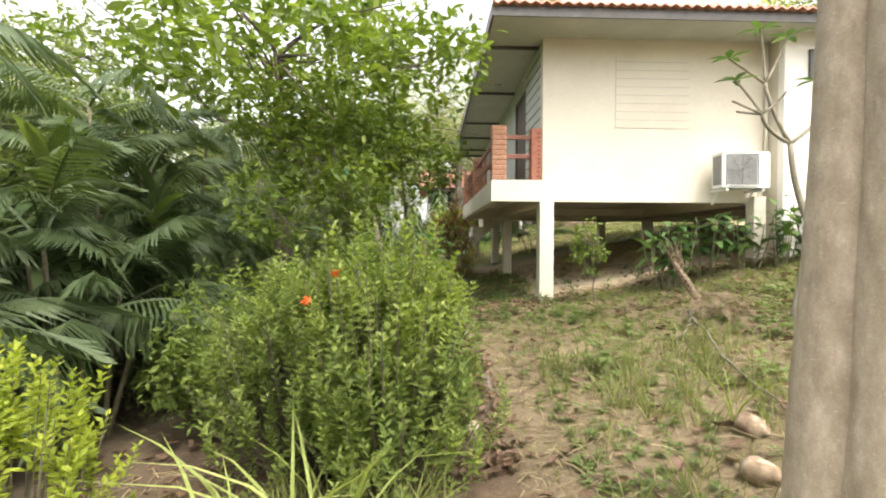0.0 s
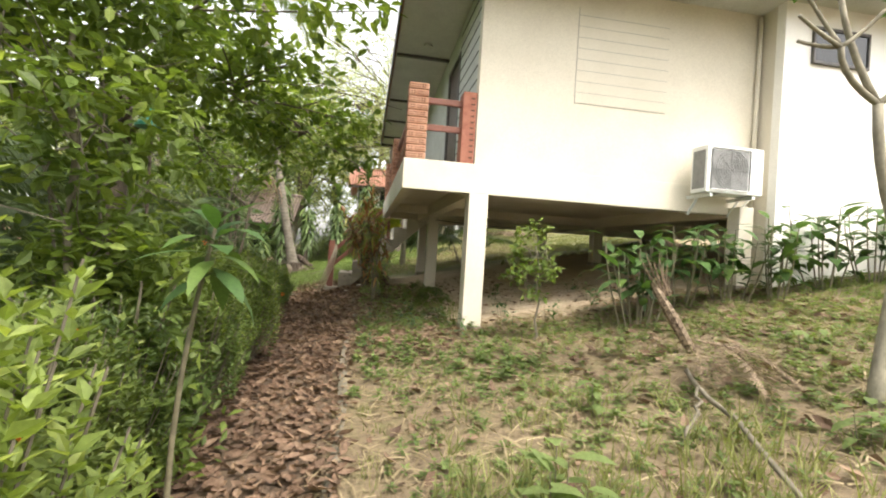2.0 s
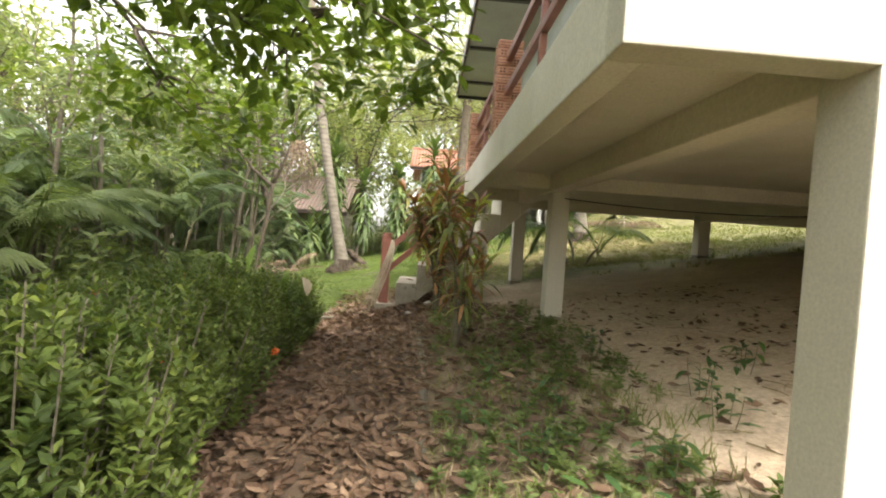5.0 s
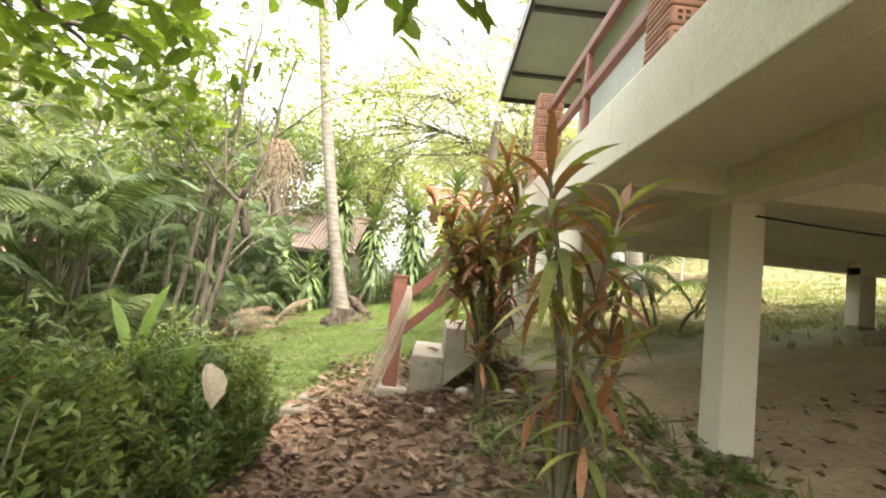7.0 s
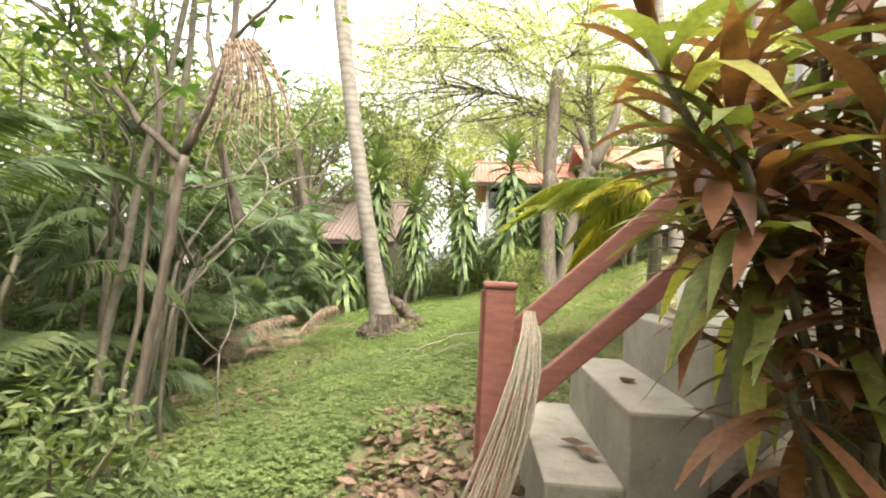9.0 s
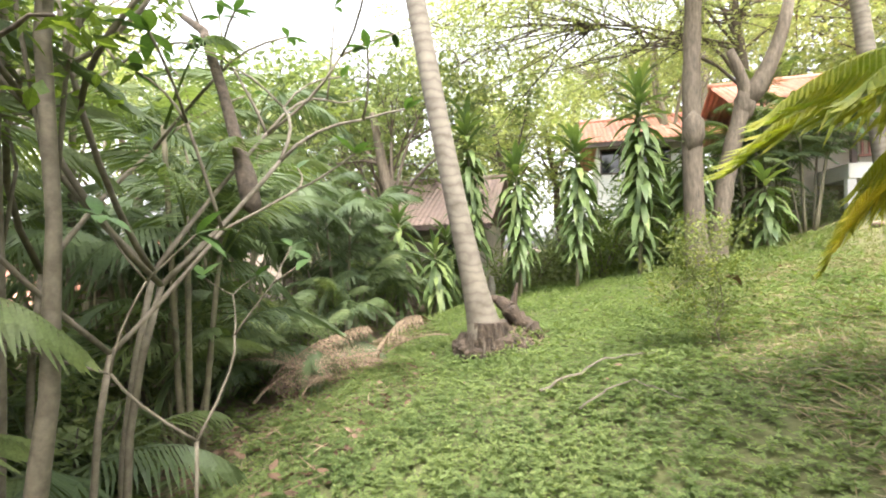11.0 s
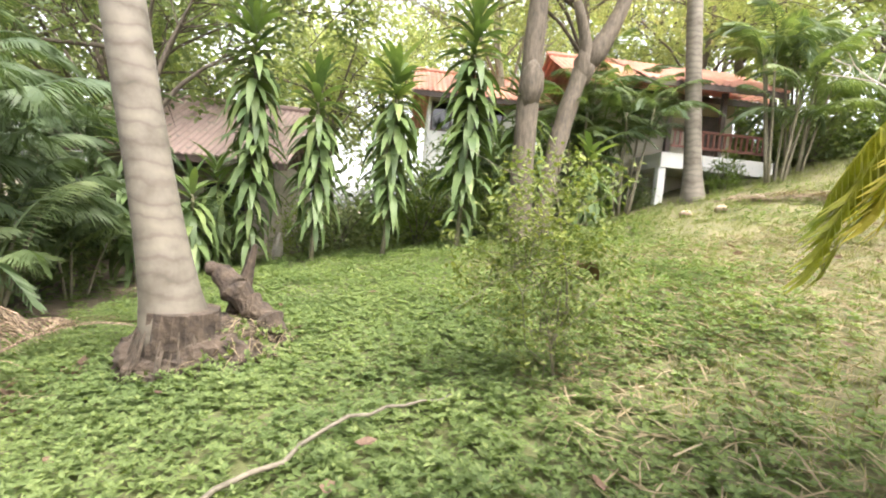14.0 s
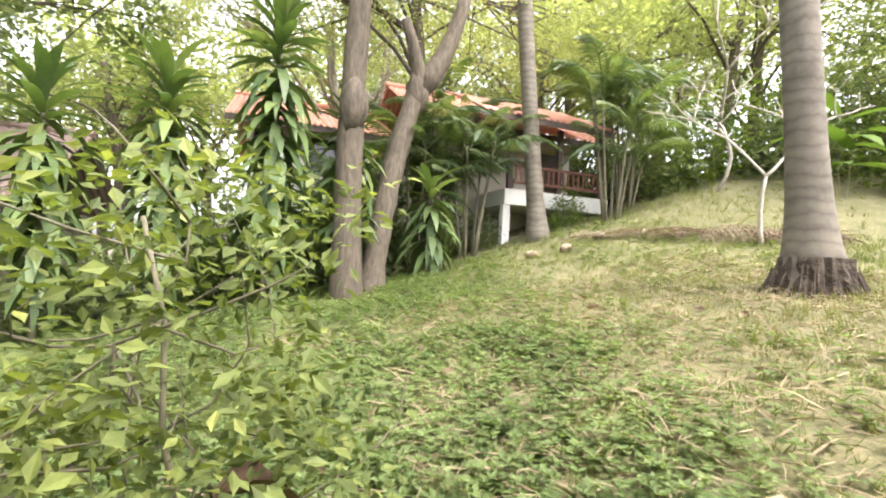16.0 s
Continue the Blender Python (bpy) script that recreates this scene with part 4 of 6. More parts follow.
def coconut_palm(base, lean, height, r0, r1, label, fronds=9, seed=0, root=True):
    r = np.random.default_rng(seed)
    b = np.array(base, float)
    t = thing("coconut_palm", base, label, "palm", "coconut palms")
    n = 46
    a = np.linspace(0, 1, n)
    pts = b + np.stack([lean[0] * (a + 0.35 * a * (1 - a)), lean[1] * a, height * a], -1)
    pts[0, 2] -= 0.25
    rad = r1 + (r0 - r1) * np.exp(-a * height / 0.5) + 0.02 * (1 - a) + 0.001 * (np.arange(n) % 2)
    Geo().tube(pts, rad, 16).make("trunk", M_PALMBARK, t, "grey ringed palm trunk", True)
    if root:
        bm = bmesh.new()
        bmesh.ops.create_cone(bm, cap_ends=True, segments=40, radius1=1.0, radius2=0.8, depth=1.0)
        bmesh.ops.subdivide_edges(bm, edges=[e for e in bm.edges if abs(e.verts[0].co.z - e.verts[1].co.z) > 0.5], cuts=5)
        for v in bm.verts:
            a_ = math.atan2(v.co.y, v.co.x)
            k_ = 1 + 0.1 * noise.noise(Vector((math.cos(a_) * 4, math.sin(a_) * 4, v.co.z * 3 + seed))) + 0.05 * math.sin(a_ * 17 + v.co.z * 3)
            v.co = Vector((b[0] + v.co.x * r0 * 1.08 * k_, b[1] + v.co.y * r0 * 1.08 * k_, b[2] + (v.co.z + 0.15) * (0.62 if seed == 1 else 0.55)))
        part("root_collar", bm, M_LOG, t, "dark fibrous root collar")
        rt = Geo()
        for i in range(90):
            an = r.random() * 6.28
            o = np.array([math.cos(an), math.sin(an), 0])
            rt.tube([b + o * r0 * 1.0 + (0, 0, 0.22 * r.random() + 0.08), b + o * r0 * 1.15 + (0, 0, 0.1 * r.random() + 0.03), b + o * r0 * (1.2 + 0.25 * r.random()) + (0, 0, -0.08)], [0.006, 0.008, 0.005], 4)
        tagged(rt.make("rootlet", M_ROOT, t), kind="stuff")
    tip = pts[-1] - b
    for j in range(fronds):
        frond_part(t, COCO[j % 2], tuple(tip), 2.4 * j, r.uniform(-0.3, 0.8), r.uniform(0.9, 1.15))
    return t


c1 = (-1.97, 22.25, gz(-1.97, 22.25) + 0.1)
coconut_palm(c1, (-1.95, 0.2), 11.5, 0.31, 0.142, "leaning grey coconut palm on the lawn", seed=1)
coconut_palm((6.6, 29.4, 2.3), (-0.9, 0.6), 12.0, 0.32, 0.17, "slim pale coconut palm beside the veranda house", seed=2, root=False)
coconut_palm((6.1, 23.3, gz(6.1, 23.3)), (-0.7, 0.3), 11.0, 0.36, 0.16, "stout grey coconut palm on the dry lawn", seed=3)
coconut_palm((4.4, 38.5, gz(4.4, 38.5)), (0.7, 0.5), 14.0, 0.3, 0.16, "distant slim coconut palm", seed=4, root=False)

# rotten stump and earth mound beside the leaning palm
st = thing("rotten_stump", (-1.75, 22.6, gz(-1.75, 22.6)), "rotten palm stump leaning on an earth mound", "stump")
zs = gz(-1.6, 22.6)
Geo().tube(curve3((-2.0, 22.75, zs + 0.75), (-1.2, 22.5, zs + 0.1), (0, 0, 0.05), 18) + rng.normal(size=(18, 3)) * 0.015, np.interp(np.linspace(0, 1, 18), [0, 0.3, 0.8, 1], [0.05, 0.11, 0.13, 0.07]) * rng.uniform(0.82, 1.18, 18), 14).make("log", M_LOG, st)
Geo().tube(curve3((-1.75, 22.8, zs + 0.3), (-1.62, 22.8, zs + 0.95), (0, 0, 0), 4), [0.1, 0.08, 0.05, 0.02], 7).make("snag", M_LOG, st)
bm = bmesh.new()
bmesh.ops.create_icosphere(bm, subdivisions=5, radius=1)
for v in bm.verts:
    k = 1 + 0.18 * noise.noise(v.co * 2.5) + 0.08 * noise.noise(v.co * 9) + 0.04 * noise.noise(v.co * 22)
    v.co = Vector((-1.85 + v.co.x * 0.72 * k, 22.42 + v.co.y * 0.55 * k, zs - 0.08 + v.co.z * 0.42 * k))
part("mound", bm, M_LOG, st, "root-matted earth mound")


def trunk_pair(base, label, rad, tops, name="trunk_cluster", mat=None, segs=18):
    t = thing(name, base, label, "tree")
    for foot, top, bulge in tops:
        b = np.array(base) + np.array((*foot, 0))
        pts = curve3(b - (0, 0, 0.3), np.array(base) + np.array(top), bulge, 16)
        rr = rad * (1 - 0.25 * np.linspace(0, 1, 16)) * (1 + 0.05 * rng.normal(size=16))
        rr[:3] *= (1.35, 1.2, 1.08)
        Geo().tube(pts, rr, segs).make("trunk", mat or M_BARK_SMOOTH, t, smooth=True)
    return t


trunk_pair((1.69, 1.9, gz(1.69, 1.9)), "pair of fused mottled smooth tree trunks", 0.14, [((0, 0), (0.2, -0.14, 7.5), (0.0, 0, 0)), ((0.08, -0.19), (0.22, -0.3, 7.5), (0.0, 0, 0))], segs=28)
tb = (2.12, 28.2, gz(2.12, 28.2))
tw = trunk_pair(tb, "twin brown knotted trunks of a lopped tree", 0.25, [((0, 0), (0.05, 0.2, 7.2), (-0.12, 0, 0)), ((0.45, 0.35), (1.35, 1.0, 4.3), (-0.15, 0, 0))], mat=M_BARK)
b = np.array(tb)
for foot, tip, rad in (((1.3, 0.95, 4.1), (2.3, 0.9, 6.6), (0.2, 0.24, 0.2, 0.17, 0.15, 0.13)), ((1.35, 0.98, 4.15), (0.95, 0.8, 5.5), (0.18, 0.2, 0.16, 0.13, 0.12, 0.1))):
    Geo().tube(curve3(b + foot, b + tip, (0.12, 0, -0.15), 6), rad, 12).make("limb", M_BARK, tw, smooth=True)
for cx, cy, cz, rr in ((-0.1, -0.05, 3.35, 0.25), (1.32, 0.95, 4.15, 0.23)):
    bm = bmesh.new()
    bmesh.ops.create_icosphere(bm, subdivisions=3, radius=1)
    for v in bm.verts:
        k = rr * (1 + 0.25 * noise.noise(v.co * 2.2 + Vector((cz, 0, 0))))
        v.co = Vector((b[0] + cx + v.co.x * k, b[1] + cy + v.co.y * k, b[2] + cz + v.co.z * k * 1.9))
    kn = part("knot", bm, M_BARK, tw)
    kn.data.polygons.foreach_set("use_smooth", np.ones(len(kn.data.polygons), bool))

# left edge trunk
trunk_pair((-2.72, 2.75, gz(-2.72, 2.75)), "slim pale trunk at the edge of the thicket", 0.085, [((0, 0), (-0.12, 0.05, 6.5), (0.03, 0, 0))], mat=M_BARK_PALE, segs=12)


# ---- distant woodland ----
def wood_variant(seed, leafmat, size, x, y, tall=True):
    r = np.random.default_rng(seed)
    h = 6.5 if tall else 4.5
    cl = [((r.normal() * 1.6 * size, r.normal() * 1.6 * size, h * size * (0.55 + 0.16 * i)), np.array((1.9, 1.9, 1.2)) * size * r.uniform(0.7, 1.1), 66) for i in range(5)]
    cl += [((r.normal() * 2.2 * size, r.normal() * 2.2 * size, h * size * r.uniform(0.6, 1.1)), np.array((1.2, 1.2, 0.8)) * size, 36) for i in range(4)]
    return broad_tree("woodland_tree", (x, y, gz(x, y) - 0.1), "tall woodland tree with loose green crown", h * size * 0.9, 0.2 * size, cl, leafmat, M_BARK, (0.28, 0.13), 10, (r.normal() * 0.6, r.normal() * 0.6), 0.35, DIAMOND, 0.8, seed)


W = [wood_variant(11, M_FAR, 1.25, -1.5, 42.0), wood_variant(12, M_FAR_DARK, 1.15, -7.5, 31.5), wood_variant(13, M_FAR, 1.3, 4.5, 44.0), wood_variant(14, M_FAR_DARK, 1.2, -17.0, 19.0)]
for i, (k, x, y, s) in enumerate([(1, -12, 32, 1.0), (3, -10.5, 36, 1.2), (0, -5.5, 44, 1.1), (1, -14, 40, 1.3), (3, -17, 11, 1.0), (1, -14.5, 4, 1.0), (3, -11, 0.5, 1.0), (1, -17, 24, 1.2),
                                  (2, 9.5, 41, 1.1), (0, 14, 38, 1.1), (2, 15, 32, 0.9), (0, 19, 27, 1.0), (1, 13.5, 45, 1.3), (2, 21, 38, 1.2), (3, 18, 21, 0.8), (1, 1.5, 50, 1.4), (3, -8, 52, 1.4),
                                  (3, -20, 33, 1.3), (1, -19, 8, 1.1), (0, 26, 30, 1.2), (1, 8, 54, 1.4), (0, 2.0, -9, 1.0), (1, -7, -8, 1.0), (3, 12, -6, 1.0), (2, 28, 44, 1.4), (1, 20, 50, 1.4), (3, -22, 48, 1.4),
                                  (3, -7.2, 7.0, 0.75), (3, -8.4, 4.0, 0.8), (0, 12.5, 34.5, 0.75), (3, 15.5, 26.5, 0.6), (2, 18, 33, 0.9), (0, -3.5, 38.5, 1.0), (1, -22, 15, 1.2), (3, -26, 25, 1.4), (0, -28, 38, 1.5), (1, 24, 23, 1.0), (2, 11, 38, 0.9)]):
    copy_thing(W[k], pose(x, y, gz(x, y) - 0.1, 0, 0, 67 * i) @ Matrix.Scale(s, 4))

# leaning dark tree with bent limbs behind the palms
broad_tree("gnarled_tree", (-6.0, 29.6, gz(-6.0, 29.6)), "gnarled dark-limbed tree over the hut", 6.5, 0.3,
           [((-2.5, 0, 5.5), (1.6, 1.6, 1.0), 90), ((0.8, 0.5, 7.0), (1.8, 1.8, 1.0), 100), ((-1.0, 1.0, 8.0), (2.0, 2.0, 1.0), 110), ((2.2, 0, 5.4), (1.0, 1.2, 0.7), 50), ((-4.0, -0.5, 4.0), (1.4, 1.3, 0.8), 70)],
           M_FAR_DARK, M_BARK, (0.17, 0.08), 10, (-1.2, 0.3), 0.35, DIAMOND, 0.6, 21)
broad_tree("feathery_tree", (3.2, 36.0, gz(3.2, 36)), "airy tree with fine yellow-green foliage, coloured pale like haze", 7.5, 0.25,
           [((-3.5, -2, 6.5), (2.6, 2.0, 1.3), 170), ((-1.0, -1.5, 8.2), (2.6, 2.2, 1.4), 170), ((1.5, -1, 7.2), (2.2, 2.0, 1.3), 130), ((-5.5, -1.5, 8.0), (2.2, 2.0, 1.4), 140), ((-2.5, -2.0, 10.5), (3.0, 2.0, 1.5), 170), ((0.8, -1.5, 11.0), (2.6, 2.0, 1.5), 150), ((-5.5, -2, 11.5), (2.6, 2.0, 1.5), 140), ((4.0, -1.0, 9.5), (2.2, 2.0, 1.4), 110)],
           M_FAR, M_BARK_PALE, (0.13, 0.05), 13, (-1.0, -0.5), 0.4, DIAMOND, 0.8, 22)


# thicket floor and shrubs that close the edge of the lawn
def shrub_mass(name, base, half, height, count, leaf, mat, label, seed, per=8):
    r = np.random.default_rng(seed)
    t = thing(name, base, label, "shrub", "wild shrubs")
    d = r.normal(size=(count, 3))
    d /= np.linalg.norm(d, axis=1)[:, None]
    d[:, 2] = np.abs(d[:, 2])
    c = d * np.array((*half, height)) * (0.35 + 0.65 * r.random((count, 1)) ** 0.5) * (1 + 0.22 * np.sin(5 * d[:, :1] + seed) * np.cos(4 * d[:, 1:2])) + np.array(base) - (0, 0, 0.05)
    pos = np.repeat(c, per, 0) + r.normal(size=(count * per, 3)) * leaf[0] * 0.7
    way = r.normal(size=pos.shape) * (1, 1, 0.6) + (0, 0, -0.1)
    s = r.uniform(0.6, 1.3, len(pos))
    tagged(Geo().leaves(pos, way, r.normal(size=pos.shape) * 0.5 + (0, 0, 1), leaf[0] * s, leaf[1] * s, DIAMOND).make("foliage", mat, t), kind="stuff")
    for i in range(7):
        an = 0.9 * i
        Geo().tube(curve3(np.array(base) - (0, 0, 0.1), np.array(base) + (math.cos(an) * half[0] * 0.6, math.sin(an) * half[1] * 0.6, height * 0.75), (0, 0, 0.1), 4), [0.025, 0.02, 0.014, 0.006], 5).make("stem", M_TWIG, t)
    return t


S = [shrub_mass("wild_shrub", (-2.0, 30.2, gz(-2, 30.2)), (1.0, 0.8), 1.3, 260, (0.15, 0.065), M_FAR_DARK, "tangled green shrub at the lawn edge", 401),
     shrub_mass("wild_shrub", (0.0, 30.0, gz(0, 30)), (1.0, 0.8), 1.5, 260, (0.12, 0.05), M_MANGO, "leafy green shrub at the lawn edge", 402),
     shrub_mass("wild_shrub", (-3.3, 8.6, gz(-3.3, 8.6)), (1.0, 0.9), 1.5, 300, (0.16, 0.06), M_PALM, "dark leafy shrub in the thicket", 403)]
for i, (k, x, y, s) in enumerate([(0, 1.2, 30.4, 1.2), (1, 2.4, 31.0, 1.3), (0, -0.8, 31.5, 1.8), (1, -3.0, 30.8, 0.9), (0, -4.7, 30.0, 0.6), (1, 0.6, 32.0, 1.7), (0, 3.2, 31.6, 1.8), (1, 4.8, 31.0, 1.0), (2, 2.6, 33.0, 1.9), (2, -5.5, 31.5, 1.2), (0, 5.8, 30.9, 0.7), (1, 7.6, 29.8, 0.6),
                                  (2, -3.2, 6.9, 1.0), (2, -3.4, 12.8, 1.1), (2, -3.6, 14.4, 0.9), (2, -5.2, 11.6, 1.2), (2, -5.0, 18.6, 0.8), (2, -6.0, 17.0, 1.2), (2, -7.6, 16.0, 1.4), (2, -6.6, 19.6, 1.2), (2, -8.5, 18.8, 1.4), (2, -6.2, 21.6, 1.1), (2, -7.4, 23.8, 1.3), (2, -6.8, 26.6, 1.3),
                                  (2, -8.2, 10.6, 1.5), (2, -6.0, 8.0, 1.3), (2, -7.6, 5.4, 1.4), (2, -5.6, 3.0, 1.2), (2, -3.6, 3.2, 0.6), (2, -9.6, 12.4, 1.6), (2, -10.6, 15.2, 1.6), (2, -11.0, 21.0, 1.7), (2, -10.4, 25.2, 1.7), (0, -8.6, 31.0, 1.6), (0, -10.6, 33.0, 2.0), (2, -2.6, 15.6, 0.7),
                                  (0, 10.4, 30.5, 1.3), (1, 11.8, 29.6, 1.4), (0, 13.2, 28.2, 1.5), (1, 14.4, 26.4, 1.5), (0, 15.2, 24.4, 1.5), (1, 16.2, 22.0, 1.6), (0, 12.0, 32.0, 1.8), (1, 14.5, 30.0, 2.0), (0, 16.6, 27.6, 2.2), (1, 11.0, 33.6, 1.6), (0, 9.8, 33.0, 1.4)]):
    copy_thing(S[k], pose(x, y, gz(x, y), 0, 0, 53 * i) @ Matrix.Scale(s, 4))
for i, (x, y, hh) in enumerate([(-1.35, 6.0, 1.0), (-1.7, 7.0, 1.1), (-2.2, 5.0, 1.0), (-1.15, 5.1, 0.85), (-2.6, 8.4, 1.0)]):
    copy_thing(S[1], pose(x, y, gz(x, y) + 0.35, 0, 0, 71 * i) @ Matrix.Scale(0.85 * hh, 4))

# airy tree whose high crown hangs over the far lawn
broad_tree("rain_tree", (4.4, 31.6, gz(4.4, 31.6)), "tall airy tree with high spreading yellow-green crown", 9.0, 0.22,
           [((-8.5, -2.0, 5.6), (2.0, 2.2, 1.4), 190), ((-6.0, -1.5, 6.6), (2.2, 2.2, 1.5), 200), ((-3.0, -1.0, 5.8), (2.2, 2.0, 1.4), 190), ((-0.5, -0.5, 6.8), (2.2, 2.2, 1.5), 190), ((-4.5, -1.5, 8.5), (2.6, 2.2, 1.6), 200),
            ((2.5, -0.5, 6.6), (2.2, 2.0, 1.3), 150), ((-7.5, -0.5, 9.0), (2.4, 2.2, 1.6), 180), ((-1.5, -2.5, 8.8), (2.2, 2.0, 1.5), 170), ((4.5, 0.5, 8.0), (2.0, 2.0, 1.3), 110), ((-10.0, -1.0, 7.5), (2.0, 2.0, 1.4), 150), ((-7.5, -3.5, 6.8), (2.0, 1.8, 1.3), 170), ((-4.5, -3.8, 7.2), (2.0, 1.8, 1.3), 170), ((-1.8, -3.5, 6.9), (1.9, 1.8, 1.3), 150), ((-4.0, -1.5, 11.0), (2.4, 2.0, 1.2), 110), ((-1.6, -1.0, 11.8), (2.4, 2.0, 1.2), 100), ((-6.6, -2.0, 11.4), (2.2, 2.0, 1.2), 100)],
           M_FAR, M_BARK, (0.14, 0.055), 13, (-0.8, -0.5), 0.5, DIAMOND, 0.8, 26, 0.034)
for i, (x, y, h, lx_, ly_) in enumerate([(-4.05, 17.5, 6.0, 0.1, 0.1), (-3.45, 17.3, 6.5, 0.5, 0.0), (-3.75, 17.0, 6.0, 0.9, 0.1), (-5.2, 17.4, 6.5, -0.3, 0.1), (-6.2, 19.4, 7.0, 0.4, 0), (-4.8, 15.2, 6.0, -0.5, 0.1), (-5.6, 14.4, 6.2, 0.6, 0.2)]):
    r = np.random.default_rng(500 + i)
    broad_tree("slim_tree", (x, y, gz(x, y)), "slim understory tree with sparse high leaves", h, 0.05,
               [((lx_ * k / 3 + r.normal() * 0.7, ly_ + r.normal() * 0.7, h * (0.55 + 0.13 * k)), (0.9, 0.9, 0.5), 26) for k in range(4)],
               M_FAR_DARK if i % 2 else M_MANGO, M_TWIG, (0.13, 0.055), 8, (lx_, ly_), 0.4, DIAMOND, 0.4, 510 + i, 0.01)
for i, (x, y, hh) in enumerate([(-0.75, 5.9, 1.75), (-1.0, 6.6, 1.85), (-1.5, 5.3, 1.7)]):
    shrub_mass("leafy_shrub", (x, y, gz(x, y) + 0.1), (0.5, 0.55), hh, 260, (0.12, 0.055), M_MANGO, "tall leafy shrub rising from the hedge", 420 + i, 7)
broad_tree("tall_shrub", (-1.15, 5.75, gz(-1.15, 5.75)), "tall leafy shrub-tree with small oval leaves above the hedge", 3.0, 0.04,
           [((0.2, 0.2, 1.7), (0.45, 0.5, 0.4), 55), ((0.3, -0.1, 2.4), (0.5, 0.55, 0.45), 70), ((-0.3, 0.1, 2.9), (0.6, 0.6, 0.5), 70), ((0.25, 0.3, 3.2), (0.55, 0.5, 0.4), 55), ((-0.7, -0.2, 2.2), (0.55, 0.55, 0.5), 55), ((-0.8, 0.3, 3.4), (0.6, 0.6, 0.4), 45)],
           M_MANGO, M_TWIG, (0.115, 0.06), 9, (0.05, 0.05), 0.3, OVAL, 0.26, 77, 0.008)


# ---- dracaenas, cordylines and other garden plants ----
DRAC_LEAF = [unit_leaf("dracaena_leaf", strap(0.5 + 0.25 * i), 0.74, 0.122, M_DRAC) for i in range(3)]


def dracaena(base, height, label, seed, bare=0.25, leaves=110, scale=1.0):
    r = np.random.default_rng(seed)
    t = thing("dracaena", base, label, "shrub", "row of dracaenas")
    lean = r.normal(size=2) * 0.08
    pts = curve3((0, 0, -0.15), (lean[0], lean[1], height * 0.93), (0.05, 0, 0), 7)
    Geo().tube(pts + np.array(base), np.linspace(0.05, 0.03, 7), 8).make("stem", M_STEM, t, smooth=True)
    for i in range(leaves):
        a = i / leaves
        z = height * (bare + (0.93 - bare) * a ** 0.8)
        p = np.array([np.interp(z, pts[:, 2], pts[:, k]) for k in range(3)])
        pitch = -0.4 + 0.65 * r.random() if a < 0.72 else -0.1 + 1.4 * (a - 0.72) / 0.28 + 0.25 * r.normal()
        size = scale * (0.85 + 0.35 * r.random()) * (0.75 if a < 0.15 else 1.0)
        leaf_part("leaf", DRAC_LEAF[i % 3 if a < 0.8 else 0], t, tuple(p), 2.399 * i + 0.4 * r.random(), pitch, size)
    return t


for i, (x, y, h, bare) in enumerate([(-3.6, 28.6, 5.6, 0.1), (-2.2, 28.2, 3.9, 0.2), (-0.75, 28.1, 4.0, 0.18), (0.75, 28.0, 5.0, 0.1), (2.0, 28.9, 3.6, 0.15), (-5.4, 27.6, 3.0, 0.1), (-4.5, 27.9, 1.9, 0.15), (-4.4, 28.9, 2.4, 0.12), (3.9, 29.2, 2.0, 0.1), (-4.5, 5.6, 3.6, 0.1), (-4.0, 7.0, 3.0, 0.1)]):
    dracaena((x, y, gz(x, y)), h, "tall dracaena with drooping glossy green leaves" if h > 3 else "short dracaena with drooping glossy green leaves", 40 + i, bare, int(38 * h), 1.22 if h < 5 else 1.28)

CORD_RED = [unit_leaf("cordyline_leaf", strap(0.22 + 0.28 * i, widths=(0.14, 0.6, 0.95, 1.0, 0.65, 0.0)), 0.42, 0.06, M_CORD_RED) for i in range(3)]
CORD_GREEN = [unit_leaf("cordyline_leaf", strap(0.5 + 0.35 * i, widths=(0.14, 0.6, 0.95, 1.0, 0.65, 0.0)), 0.47, 0.066, M_CORD_GREEN) for i in range(3)]


def cordyline(base, heads, label, seed, green=0.3):
    """heads: list of (dx, dy, z, leaves, size) for each rosette on its cane."""
    r = np.random.default_rng(seed)
    t = thing("cordyline", base, label, "shrub", "red cordylines by the stairs")
    for dx, dy, z, n, size in heads:
        pts = curve3((dx * 0.1, dy * 0.1, -0.1), (dx, dy, z), (dx * -0.3, dy * -0.3, 0.05), 6)
        Geo().tube(pts + np.array(base), np.linspace(0.017, 0.011, 6), 7).make("cane", M_STEM, t, smooth=True)
        for i in range(n):
            a = i / n
            p = np.array([np.interp(1 - 0.3 * (1 - a), np.linspace(0, 1, 6), pts[:, k]) for k in range(3)])
            low = a < 0.45
            set_ = CORD_GREEN if r.random() < green else CORD_RED
            leaf_part("leaf", set_[int(r.integers(3))], t, tuple(p), 2.399 * i + 0.3 * r.normal(), (0.12 + 0.28 * r.normal() if low else 0.35 + 1.0 * (a - 0.45) / 0.55 + 0.15 * r.normal()), size * (0.75 + 0.45 * r.random()))
    return t


